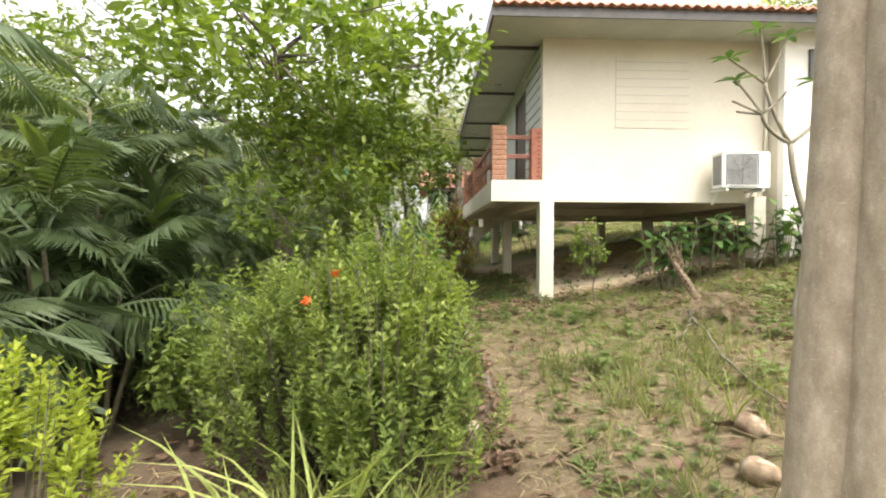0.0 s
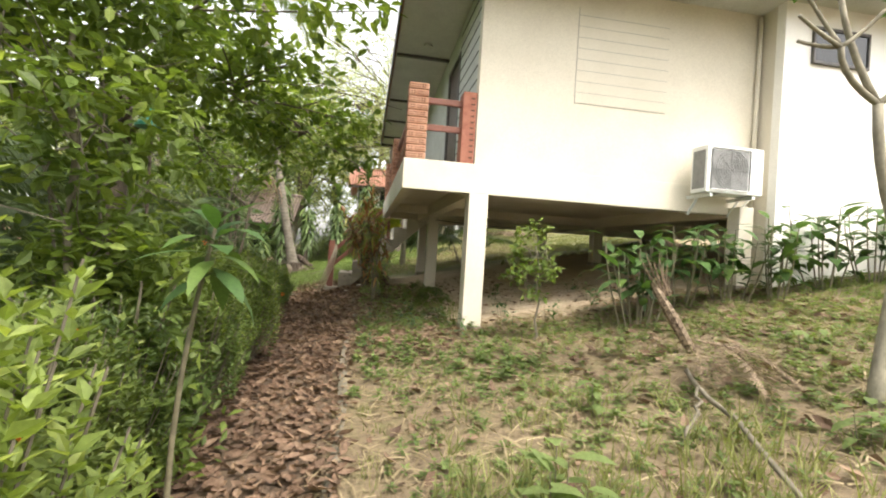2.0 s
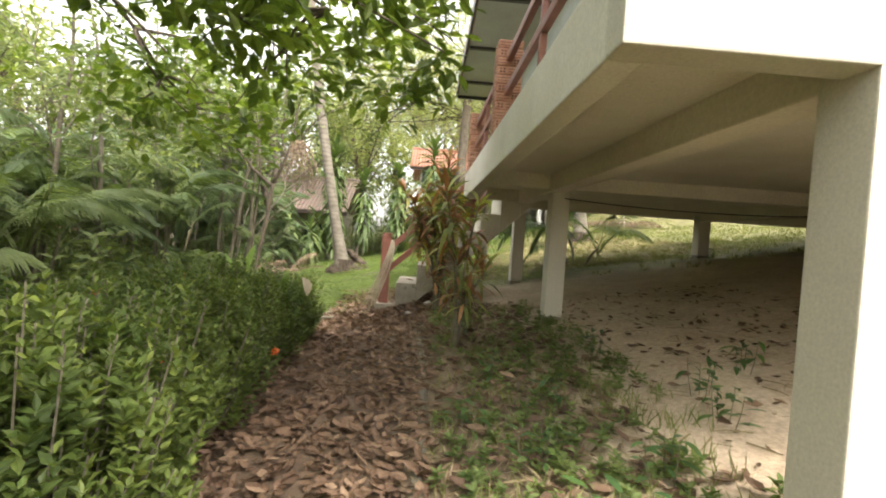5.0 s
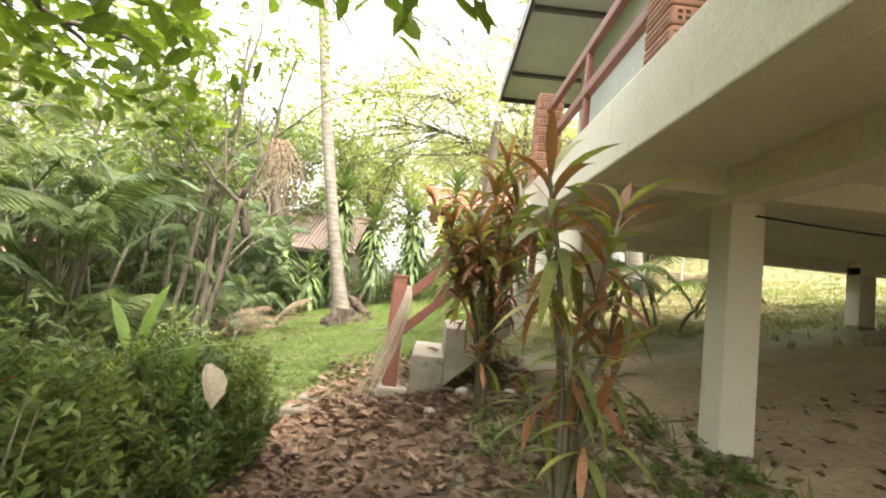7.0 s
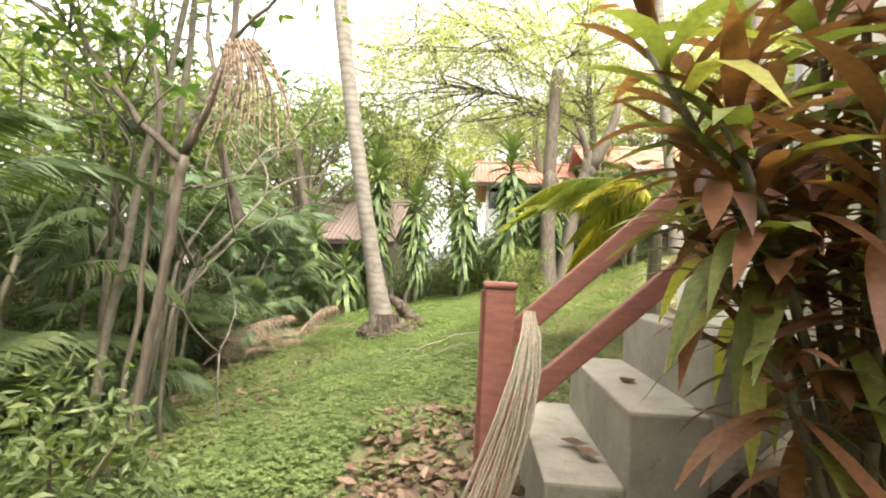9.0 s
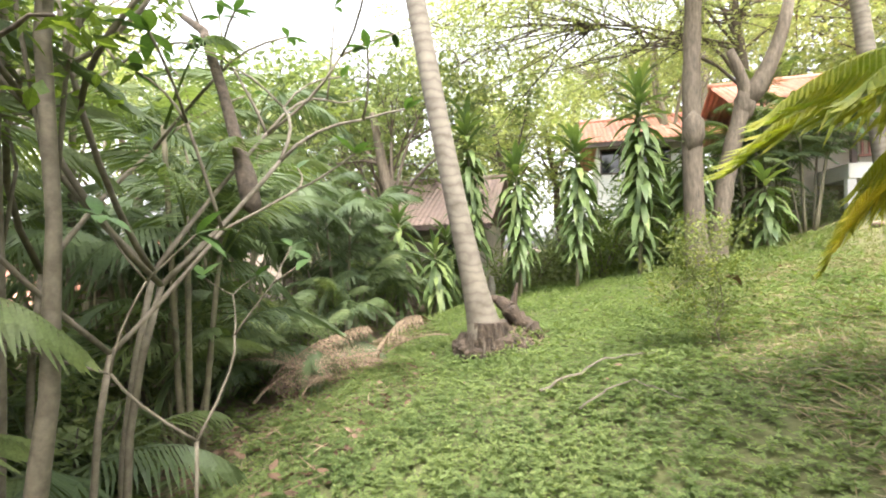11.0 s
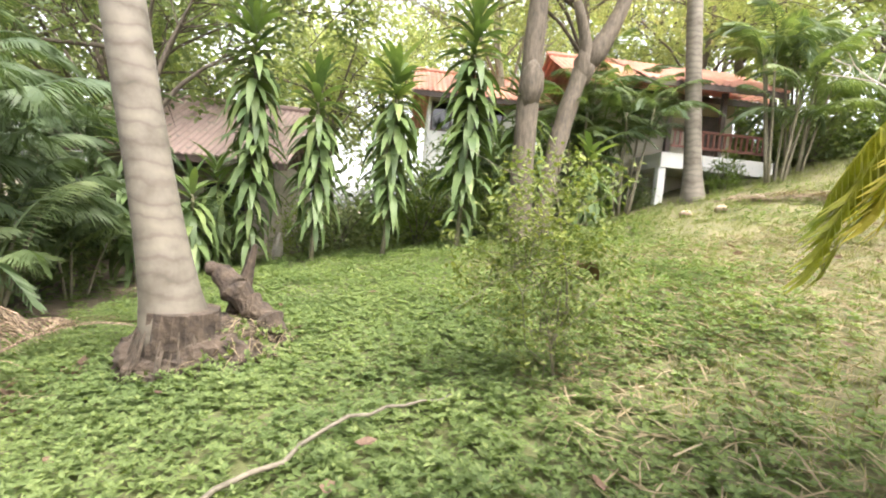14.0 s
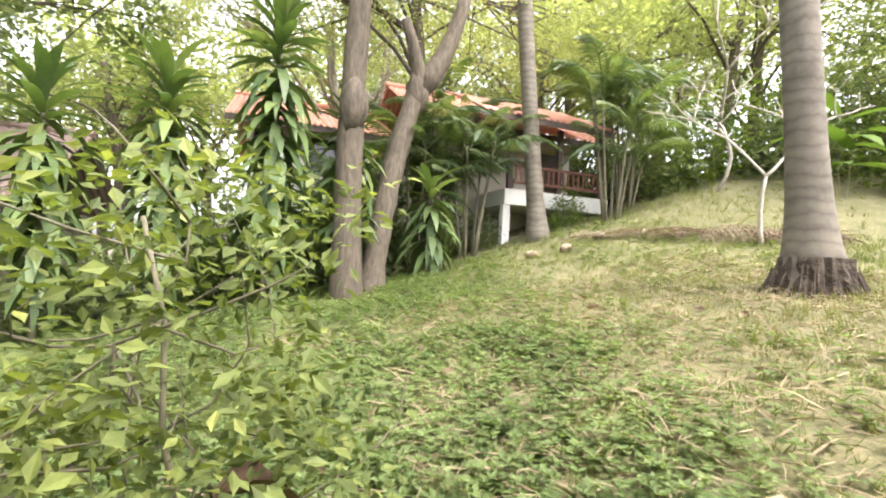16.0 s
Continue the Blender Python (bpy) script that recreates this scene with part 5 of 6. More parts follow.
cordyline((0.86, 14.3, gz(0.86, 14.3)), [(0.05, 0.1, 2.4, 46, 0.9), (-0.62, -0.1, 1.85, 50, 0.85), (-0.45, -0.15, 1.65, 46, 0.8), (-0.2, -0.3, 1.65, 48, 0.8), (-0.05, 0.15, 2.1, 46, 0.85), (-0.42, 0.15, 1.5, 46, 0.8), (0.15, -0.1, 1.95, 44, 0.85), (0.1, -0.25, 1.3, 40, 0.8), (-0.35, -0.12, 1.15, 38, 0.8), (0.05, -0.1, 0.85, 30, 0.75), (-0.28, 0.1, 1.95, 46, 0.85), (0.25, 0.05, 1.5, 38, 0.8), (-0.1, -0.2, 0.6, 20, 0.7), (-0.15, 0.0, 1.4, 40, 0.8)],
          "tall red-leaved cordyline clump beside the stairs", 61, 0.3)
cordyline((1.02, 12.25, gz(1.02, 12.25)), [(-0.22, -0.15, 1.72, 30, 0.9), (0.15, -0.1, 1.6, 28, 0.85), (-0.12, 0.25, 1.48, 28, 0.85), (0.2, 0.05, 1.0, 24, 0.8), (-0.05, -0.14, 1.0, 22, 0.8), (0.32, 0.22, 0.85, 20, 0.8), (-0.15, 0.3, 0.65, 16, 0.7), (0.1, -0.1, 0.6, 16, 0.75)], "green and bronze cordyline with long arching leaves under the veranda edge", 62, 0.55)

BROAD_LEAF = [unit_leaf("broad_leaf", strap(0.3 + 0.35 * i, widths=(0.1, 0.85, 1.0, 0.65, 0.0)), 0.32, 0.1, M_BROAD) for i in range(2)]
BIG_LEAF = [unit_leaf("big_leaf", strap(0.35 + 0.3 * i, widths=(0.12, 0.75, 1.0, 0.7, 0.0)), 0.4, 0.11, M_BROAD) for i in range(2)]
BANANA_LEAF = [unit_leaf("banana_leaf", strap(0.25 + 0.5 * i, widths=(0.3, 0.9, 1.0, 0.9, 0.65, 0.0)), 0.75, 0.17, M_BANANA) for i in range(2)]


def leafy_canes(name, base, canes, height, spread, per, meshes, label, seed, size=1.0, group=""):
    r = np.random.default_rng(seed)
    t = thing(name, base, label, "plant", group)
    for c in range(canes):
        an = 2.4 * c + r.random()
        d = np.array([math.cos(an), math.sin(an), 0]) * spread * r.uniform(0.2, 1)
        h = height * r.uniform(0.6, 1.0)
        pts = curve3(d * 0.4 - (0, 0, 0.08), d + (0, 0, h), d * 0.1, 5)
        Geo().tube(pts + np.array(base), np.linspace(0.012, 0.006, 5) * min(1.0, height / 0.9), 5).make("stem", M_STEM, t)
        for i in range(per):
            a = 0.3 + 0.7 * (i + 1) / per
            p = np.array([np.interp(a, np.linspace(0, 1, 5), pts[:, k]) for k in range(3)])
            leaf_part("leaf", meshes[int(r.integers(len(meshes)))], t, tuple(p), an + (i % 2) * np.pi + 0.5 * r.normal(), 0.35 + 0.5 * r.normal() * 0.5, size * r.uniform(0.7, 1.2))
    return t


for i, (x, y) in enumerate([(4.3, 7.9), (4.9, 8.0), (5.5, 7.85), (6.1, 7.75), (6.8, 7.7), (7.4, 7.55), (8.1, 7.6), (8.8, 7.5), (4.0, 7.5)]):
    leafy_canes("ginger_plant", (x, y, gz(x, y)), 8, 1.1, 0.45, 7, BROAD_LEAF, "leafy green ginger plant against the house wall", 70 + i, 1.25, "ginger plants along the wall")
bl = thing("big_leaf_shrub", (-0.02, 4.95, gz(-0.02, 4.95)), "shrub with a whorl of large dark green leaves", "shrub")
Geo().tube(curve3((-0.1, 5.0, gz(-0.02, 4.95) - 0.1), (0.05, 4.97, 1.48), (-0.06, 0, 0), 6), np.linspace(0.018, 0.01, 6), 7).make("stem", M_STEM, bl, smooth=True)
for i in range(22):
    leaf_part("leaf", BIG_LEAF[i % 2], bl, (0.07, 0.02, 1.48 - gz(-0.02, 4.95) - 0.012 * i), 2.399 * i, 0.8 - 0.055 * i, 0.75 + 0.25 * math.sin(i * 1.7) ** 2)
leafy_canes("big_leaf_shrub", (-0.95, 6.6, gz(-0.95, 6.6)), 3, 1.6, 0.35, 8, BIG_LEAF, "shrub with large drooping dark green leaves in the hedge", 82, 0.9)
for bx, by, leaves, label in ((-1.2, 12.7, ((-0.14, 0.0, 1.0, 0.1, 0.5, 0.78), (0.13, 0.0, 0.78, 1.5, 1.35, 0.62), (0.02, -0.05, 0.6, 3.6, 0.7, 0.6)), "small banana plant with light green leaves above the hedge"),
                              (-1.9, 13.7, ((0.0, 0.0, 1.0, 1.2, 1.4, 0.75), (0.12, 0.05, 0.9, 0.6, 1.25, 0.7), (-0.1, 0.0, 0.95, 2.8, 1.2, 0.65)), "young banana plant with upright pale leaves")):
    bp = thing("banana_plant", (bx, by, gz(bx, by)), label, "plant")
    for dx, dy, z, yaw, pitch, size in leaves:
        Geo().tube(curve3((bx, by, gz(bx, by) - 0.08), (bx + dx, by + dy, gz(bx, by) + z), (0, 0, 0.05), 6), np.linspace(0.02, 0.01, 6), 7).make("stalk", M_STEM, bp, smooth=True)
        leaf_part("leaf", BANANA_LEAF[0], bp, (dx, dy, z - 0.01), yaw, pitch, size)
leafy_canes("banana_plant", (12.4, 26.6, gz(12.4, 26.6)), 3, 2.2, 0.3, 4, BANANA_LEAF, "pale green banana plant on the upper lawn", 84, 1.8)
for i, (x, y) in enumerate([(2.6, 10.2), (3.5, 9.7), (2.9, 9.2), (1.9, 9.3), (1.5, 8.9), (4.3, 9.3), (2.2, 11.2), (1.25, 11.2), (1.1, 12.6), (2.5, 9.8), (3.1, 10.5), (3.8, 10.3), (4.4, 10.1), (2.75, 8.45), (2.0, 8.15), (1.35, 9.7), (0.95, 10.3), (1.6, 10.4), (0.9, 8.4), (3.4, 8.6), (4.0, 8.5)]):
    leafy_canes("seedling", (x, y, gz(x, y)), 4, 0.28, 0.16, 5, BROAD_LEAF, "low green seedling on bare earth", 90 + i, 0.42, "seedlings by the columns")


# ---- hedge of ixora bushes ----
def ixora(base, half, height, label, seed, shoots=420, mat=None, flowers=2, leaf=(0.062, 0.028), name="ixora_bush", ragged=0.05):
    """A rounded bush of leafy shoots; half: half widths along x and y."""
    r = np.random.default_rng(seed)
    t = thing(name, base, label, "bush", "flowering hedge")
    lv, st = Geo(), Geo()
    u = r.random(shoots) * 2 * np.pi
    w = r.random(shoots) ** 0.75
    hgt = height * (0.3 + 0.7 * r.random(shoots) ** 0.55)
    inner = hgt < height * 0.75
    rad = np.where(inner, 0.55 + 0.45 * w, w) * np.sqrt(np.clip(1 - (hgt / height * 0.8) ** 3, 0.2, 1))
    tips = np.stack([np.cos(u) * rad * half[0], np.sin(u) * rad * half[1], hgt * (1 + 2.2 * ragged * np.sin(3 * u + seed) * np.cos(9 * w))], -1) + r.normal(size=(shoots, 3)) * ragged
    out = tips * (1, 1, 0) / (np.linalg.norm(tips[:, :2], axis=1)[:, None] + 0.2)
    axis = out * 0.5 * (rad[:, None]) + (0, 0, 1) + r.normal(size=tips.shape) * 0.18
    axis /= np.linalg.norm(axis, axis=1)[:, None]
    k = 7
    for j in range(k):
        p = tips - axis * 0.042 * (k - j) + np.array(base)
        for s in (0, 1, 2):
            an = 2.1 * s + 1.1 * j + u * 3
            lat = np.stack([np.cos(an), np.sin(an), np.zeros(shoots)], -1)
            way = lat + axis * (0.25 + 0.12 * j) + r.normal(size=lat.shape) * 0.15
            sz = (0.75 + 0.5 * r.random(shoots)) * (1.0 if j < k - 1 else 0.75)
            lv.leaves(p, way, axis + r.normal(size=axis.shape) * 0.25, leaf[0] * sz, leaf[1] * sz, DIAMOND)
    for i in range(0, shoots, 3):
        st.tube([np.array(base) + (tips[i][0] * 0.25, tips[i][1] * 0.25, -0.05), np.array(base) + tips[i] * (0.75, 0.75, 0.55), np.array(base) + tips[i]], [0.009, 0.006, 0.003], 4, False)
    tagged(st.make("stem", M_TWIG, t), kind="stuff")
    tagged(lv.make("foliage", mat or M_IXORA, t), kind="stuff")
    for f in range(flowers):
        i = int(r.integers(shoots))
        p = np.array(base) + tips[i] + (0, 0, 0.02)
        n = 26
        d = r.normal(size=(n, 3)) + (0, 0, 0.6)
        Geo().leaves(np.repeat(p[None], n, 0) + r.normal(size=(n, 3)) * 0.008, d, r.normal(size=(n, 3)), 0.035, 0.014, DIAMOND).make("flower", M_FLOWER, t, "small orange flower cluster")
    return t


ixora((-0.25, 3.25, gz(-0.25, 3.25)), (0.62, 0.75), 1.55, "tall bright green ixora bush with orange flowers", 201, 1400, M_IXORA_LIT, flowers=5, ragged=0.11)
ixora((-0.95, 3.9, gz(-0.95, 3.9)), (0.8, 0.8), 1.45, "bright green ixora bush in the hedge", 202, 1100, M_IXORA_LIT, ragged=0.11)
for i, y in enumerate(np.arange(4.9, 14.3, 0.95)):
    for j, x in enumerate((-1.0, -1.95)):
        x = x + (0.15 if y < 9 else 0.0) - 0.12 * np.clip(y - 9, 0, 3) * (1 if j == 0 else 0.6) + 0.06 * math.sin(3 * y)
        ixora((x, y, gz(x, y)), (0.62, 0.68), 1.4 - 0.08 * max(0, y - 9.0) + 0.1 * math.sin(5 * y), "dense clipped green ixora bush in the hedge", 210 + 2 * i + j, 720 if j == 0 else 360, flowers=2 if i % 2 else 1)
ixora((-2.25, 2.55, gz(-2.25, 2.55)), (0.6, 0.6), 1.5, "yellow-green duranta bush with small leaves", 240, 150, M_DURANTA, 0, (0.06, 0.032), "duranta_bush")

tg = thing("tall_grass", (-0.75, 2.45, gz(-0.75, 2.45)), "clump of tall arching grass before the bush", "grass")
M_TALLGRASS = leaf_material("tall_grass_blade", (0.16, 0.2, 0.05), (0.26, 0.31, 0.09), (0.42, 0.44, 0.17), 0.45, 0.35, True, 0.2)
GRASS_LEAF = [unit_leaf("grass_leaf", strap(0.5 + 0.4 * i, widths=(0.6, 1.0, 0.9, 0.6, 0.0)), 1.25, 0.026, M_TALLGRASS) for i in range(2)]
rg = np.random.default_rng(91)
for i in range(60):
    leaf_part("blade", GRASS_LEAF[i % 2], tg, (rg.normal() * 0.22, rg.normal() * 0.18, 0.0), 2.399 * i, rg.uniform(1.0, 1.45), rg.uniform(0.6, 1.15))

# small round lime tree under the house edge
lx, ly = 2.7, 7.68
broad_tree("lime_sapling", (lx, ly, gz(lx, ly)), "young citrus sapling with a round leafy head", 1.2, 0.018,
           [((0.02, 0, 1.0), (0.3, 0.3, 0.22), 26), ((-0.15, 0.1, 0.8), (0.2, 0.2, 0.15), 12), ((0.2, -0.05, 0.85), (0.2, 0.2, 0.14), 12), ((0, 0.05, 1.3), (0.18, 0.18, 0.16), 8), ((0.02, 0, 0.55), (0.16, 0.16, 0.1), 6)],
           M_MANGO, M_TWIG, (0.075, 0.042), 8, (0.03, 0), 0.5, OVAL, 0.1, 31, 0.005)

# spindly shrub on the lawn
sx, sy = 0.55, 21.2
broad_tree("wispy_shrub", (sx, sy, gz(sx, sy)), "spindly wild shrub with tiny yellow-green leaves", 1.3, 0.011,
           [((0.0, 0, 1.05), (0.42, 0.42, 0.32), 75), ((-0.25, 0.1, 0.75), (0.34, 0.34, 0.34), 60), ((0.28, -0.05, 0.7), (0.32, 0.32, 0.34), 60), ((0.1, 0.1, 1.3), (0.42, 0.42, 0.22), 50), ((0.05, 0.0, 0.4), (0.32, 0.32, 0.28), 50), ((-0.1, -0.2, 0.9), (0.3, 0.25, 0.3), 40)],
           M_WISP, M_STEM, (0.04, 0.021), 14, (0.05, 0), 0.2, DIAMOND, 0.16, 32, 0.004)


wl = thing("withered_leaf", (sx + 0.3, sy - 0.1, gz(sx, sy) + 0.72), "curled brown dead leaf caught in the wild shrub", "leaf")
leaf_part("blade", unit_leaf("withered_leaf", strap(0.7, widths=(0.2, 0.9, 1.0, 0.7, 0.0), fold=2.0), 0.24, 0.11, M_DEAD), wl, (-0.1, 0, 0.06), 0.4, 0.1)

hl = thing("withered_leaf", (-0.69, 12.34, 0.88), "large pale dry leaf resting on the hedge", "leaf")
leaf_part("blade", unit_leaf("dry_hedge_leaf", strap(0.5, widths=(0.2, 0.8, 1.0, 0.8, 0.0), fold=1.2), 0.24, 0.13, M_BLEACHED), hl, (-0.05, 0, 0.08), -0.6, -0.75)

# frangipani beside the wall: pale forking branches with few leaves
def frangipani(base, label, scale, seed, levels=4, leaves=True, barkmat=None, first=(0.02, 0, 1), thin=1.0):
    r = np.random.default_rng(seed)
    t = thing("frangipani", base, label, "tree", "frangipani trees")
    tips = []

    def grow(p, d, ln, rad, lev):
        q = p + d * ln
        Geo().tube(curve3(p, q, r.normal(size=3) * 0.05 * ln, 5), np.linspace(rad, rad * 0.78, 5), 8).make("branch", barkmat or M_BARK_PALE, t, smooth=True)
        if lev == 0:
            tips.append((q, d))
            return
        k = 2 if r.random() < 0.75 else 3
        a0 = r.random() * 6.28
        for i in range(k):
            an = a0 + i * 6.28 / k + 0.3 * r.normal()
            dd = d * 0.75 + np.array([math.cos(an), math.sin(an), 0.15]) * 0.72
            grow(q, dd / np.linalg.norm(dd), ln * r.uniform(0.6, 0.85), rad * 0.75, lev - 1)

    d0 = np.array(first, float)
    grow(np.array(base, float) - (0, 0, 0.1), d0 / np.linalg.norm(d0), 1.3 * scale, 0.034 * scale * thin, levels)
    if leaves:
        for q, d in tips:
            for i in range(int(r.integers(2, 6))):
                rel = q - np.array(base)
                leaf_part("leaf", BROAD_LEAF[0], t, tuple(rel), r.random() * 6.28, 0.35 + 0.3 * r.normal(), 0.75)
    return t


fb = (4.05, 4.95, gz(4.05, 4.95))
fg = thing("frangipani", fb, "young frangipani with pale forked branches and few leaves", "tree", "frangipani trees")


def fork(a, c, r0, r1, bend=0.0):
    Geo().tube(curve3(a, c, (bend, 0.02, 0), 6), np.linspace(r0, r1, 6), 9).make("branch", M_BARK_PALE, fg, smooth=True)
    return c


f1 = fork((fb[0], fb[1], fb[2] - 0.1), (4.27, 5.0, 1.62), 0.055, 0.042, 0.02)
f2 = fork(f1, (4.05, 5.03, 2.56), 0.036, 0.03, -0.03)
f3 = fork(f1, (4.58, 4.98, 2.28), 0.034, 0.028, 0.02)
l1 = fork(f2, (3.7, 5.0, 2.88), 0.022, 0.018, -0.06)
u1 = fork(f2, (3.8, 5.1, 3.25), 0.024, 0.018, -0.02)
r1 = fork(f2, (4.52, 5.0, 2.98), 0.024, 0.018, 0.03)
g1 = fork(f3, (5.07, 4.95, 2.56), 0.022, 0.018, 0.05)
u3 = fork(f3, (4.56, 5.05, 2.9), 0.018, 0.015)
for a, c in ((l1, (3.33, 4.95, 3.0)), (l1, (3.43, 5.05, 3.26)), (l1, (3.9, 4.9, 3.1)), (l1, (3.48, 5.1, 2.93)), (u1, (3.35, 5.05, 3.5)), (u1, (3.74, 5.1, 3.85)), (u1, (4.1, 5.15, 3.8)), (r1, (5.1, 5.0, 3.75)), (r1, (4.75, 4.9, 3.12)),
             (g1, (5.7, 4.9, 3.3)), (g1, (5.6, 5.0, 2.65)), (g1, (5.25, 5.1, 2.95)), (u3, (4.35, 5.05, 3.28)), (u3, (4.7, 5.1, 3.2)), (u3, (4.5, 4.95, 3.1))):
    e = fork(a, c, 0.015, 0.011, 0.03)
    if c[2] > 3.25:
        for i in range(5):
            leaf_part("leaf", BROAD_LEAF[0], fg, tuple(np.array(e) - np.array(fb)), 1.3 * i + c[0] * 5, 0.3 + 0.2 * math.sin(3 * i), 0.8)
frangipani((8.6, 25.6, gz(8.6, 25.6)), "white-barked leafless frangipani on the upper lawn", 1.0, 12, 4, False, M_STONE)
frangipani((11.0, 28.5, gz(11.0, 28.5)), "white-barked leafless frangipani on the upper lawn", 1.3, 13, 4, False, M_STONE)
for i, (x, y, s) in enumerate([(-3.3, 17.6, 1.2), (-4.0, 18.3, 1.6), (-2.8, 17.8, 0.7), (-4.7, 18.2, 1.7), (-3.6, 18.0, 1.5), (-5.2, 17.6, 1.5)]):
    frangipani((x, y, gz(x, y)), "thin forked sapling stem with few leaves at the thicket edge", s, 300 + i, 3, True, M_TWIG, (0.12 * math.sin(i * 2), 0.03, 1), 0.55)

ft = (-2.9, 16.5, gz(-2.9, 16.5))
fk = thing("forked_tree", ft, "thin dark forked tree with a swollen trunk at the thicket edge", "tree")
for pts, rad in (([(-2.9, 16.5, ft[2] - 0.2), (-2.72, 16.48, 0.8), (-2.58, 16.45, 1.5), (-2.52, 16.42, 2.0), (-2.47, 16.4, 2.35)], [0.07, 0.058, 0.056, 0.068, 0.06]),
                 ([(-2.47, 16.4, 2.35), (-2.25, 16.35, 2.75), (-2.08, 16.32, 3.2), (-2.05, 16.32, 3.8), (-1.85, 16.3, 4.6)], [0.06, 0.052, 0.044, 0.03, 0.012]),
                 ([(-2.48, 16.4, 2.3), (-2.9, 16.45, 2.65), (-3.4, 16.5, 3.2), (-3.9, 16.5, 4.2)], [0.055, 0.042, 0.032, 0.014]),
                 ([(-2.2, 16.34, 2.85), (-2.35, 16.4, 3.3), (-2.3, 16.4, 4.2)], [0.03, 0.024, 0.012]),
                 ([(-2.1, 16.32, 3.2), (-1.5, 16.25, 3.75), (-0.9, 16.3, 4.1)], [0.024, 0.018, 0.008]),
                 ([(-3.05, 16.55, ft[2] - 0.2), (-2.85, 16.55, 1.2), (-2.75, 16.5, 2.6), (-2.95, 16.5, 4.2)], [0.04, 0.034, 0.03, 0.014]),
                 ([(-2.5, 16.42, 2.1), (-2.2, 16.4, 2.12), (-1.85, 16.38, 2.2)], [0.02, 0.014, 0.006])):
    pts = np.array(pts)
    f = np.linspace(0, len(pts) - 1, 14)
    fine = np.stack([np.interp(f, np.arange(len(pts)), pts[:, i]) for i in range(3)], -1) + rng.normal(size=(14, 3)) * 0.008
    Geo().tube(fine, 0.62 * np.interp(f, np.arange(len(pts)), rad), 9).make("limb", M_BARK, fk, smooth=True)
lv = Geo()
for c in ((-1.8, 16.3, 4.5), (-0.95, 16.3, 4.05), (-3.85, 16.5, 4.1), (-2.3, 16.4, 4.2), (-2.95, 16.5, 4.2), (-1.5, 16.25, 3.7), (-3.5, 16.5, 3.4)):
    q = np.array(c) + rng.normal(size=(46, 3)) * (0.32, 0.32, 0.2)
    lv.leaves(q, rng.normal(size=(46, 3)) * (1, 1, 0.5) - (0, 0, 0.2), rng.normal(size=(46, 3)) * 0.4 + (0, 0, 1), 0.12, 0.05, OVAL)
tagged(lv.make("foliage", M_MANGO, fk), kind="stuff")

# young coconut whose fronds hang over the lawn
YOUNG = [frond_mesh("young_frond", 2.2, 0.64, M_COCO_LEAF, 0.75 + 0.2 * i, 44, 0.04, 0.3, 0.95, 50 + i, None, 0.4) for i in range(2)]
yx, yy_ = 2.2, 19.45
yc = thing("young_coconut", (yx, yy_, gz(yx, yy_)), "young coconut palm with arching yellow-green fronds", "palm")
Geo().tube([(yx, yy_, gz(yx, yy_) - 0.2), (yx, yy_, gz(yx, yy_) + 1.72)], [0.12, 0.07], 10).make("trunk", M_STEM, yc)
for j, (yaw, pit, sz) in enumerate([(3.3, 0.3, 0.85), (3.42, 0.3, 1.02), (3.58, 0.25, 1.02), (2.78, -0.24, 0.76), (2.66, -0.32, 0.7), (2.9, -0.18, 0.68), (3.75, 0.25, 0.95), (3.9, 0.4, 0.8), (4.4, 0.3, 0.8), (5.2, 0.5, 1.0), (0.1, 0.6, 1.0), (1.0, 0.6, 0.8), (3.3, -0.1, 0.65)]):
    frond_part(yc, YOUNG[j % 2], (0, 0, 1.72), yaw, pit, sz)

# garden lamp with green shade in the thicket
gl = thing("garden_lamp", (-1.2, 7.15, gz(-1.2, 7.15)), "garden lamp post with a green conical shade", "lamp")
Geo().tube([(-1.2, 7.15, gz(-1.2, 7.15) - 0.1), (-1.2, 7.15, 2.4)], 0.016, 8).make("pole", M_ROOT, gl)
Geo().tube([(-1.2, 7.15, 2.38), (-1.2, 7.15, 2.41), (-1.2, 7.15, 2.5), (-1.2, 7.15, 2.56)], [0.14, 0.135, 0.045, 0.025], 16).make("shade", M_GREENLAMP, gl, "green enamel shade")


# ---- litter, fallen fronds and sticks ----
def scatter(n, x0, x1, y0, y1, r):
    return r.uniform(x0, x1, n), r.uniform(y0, y1, n)


def lay(g, x, y, r, length, width, shape, lift=0.01, tilt=0.25, spread=0.35):
    n = len(x)
    an = r.random(n) * 2 * np.pi
    way = np.stack([np.cos(an), np.sin(an), tilt * r.normal(size=n) * 0.5 + 0.1 * tilt], -1)
    up = r.normal(size=(n, 3)) * spread + (0, 0, 1)
    s = r.uniform(0.6, 1.35, n)
    g.leaves(np.stack([x, y, terrain(x, y) + lift * (0.3 + r.random(n))], -1), way, up, length * s, width * s, shape)
    return g


r = np.random.default_rng(77)
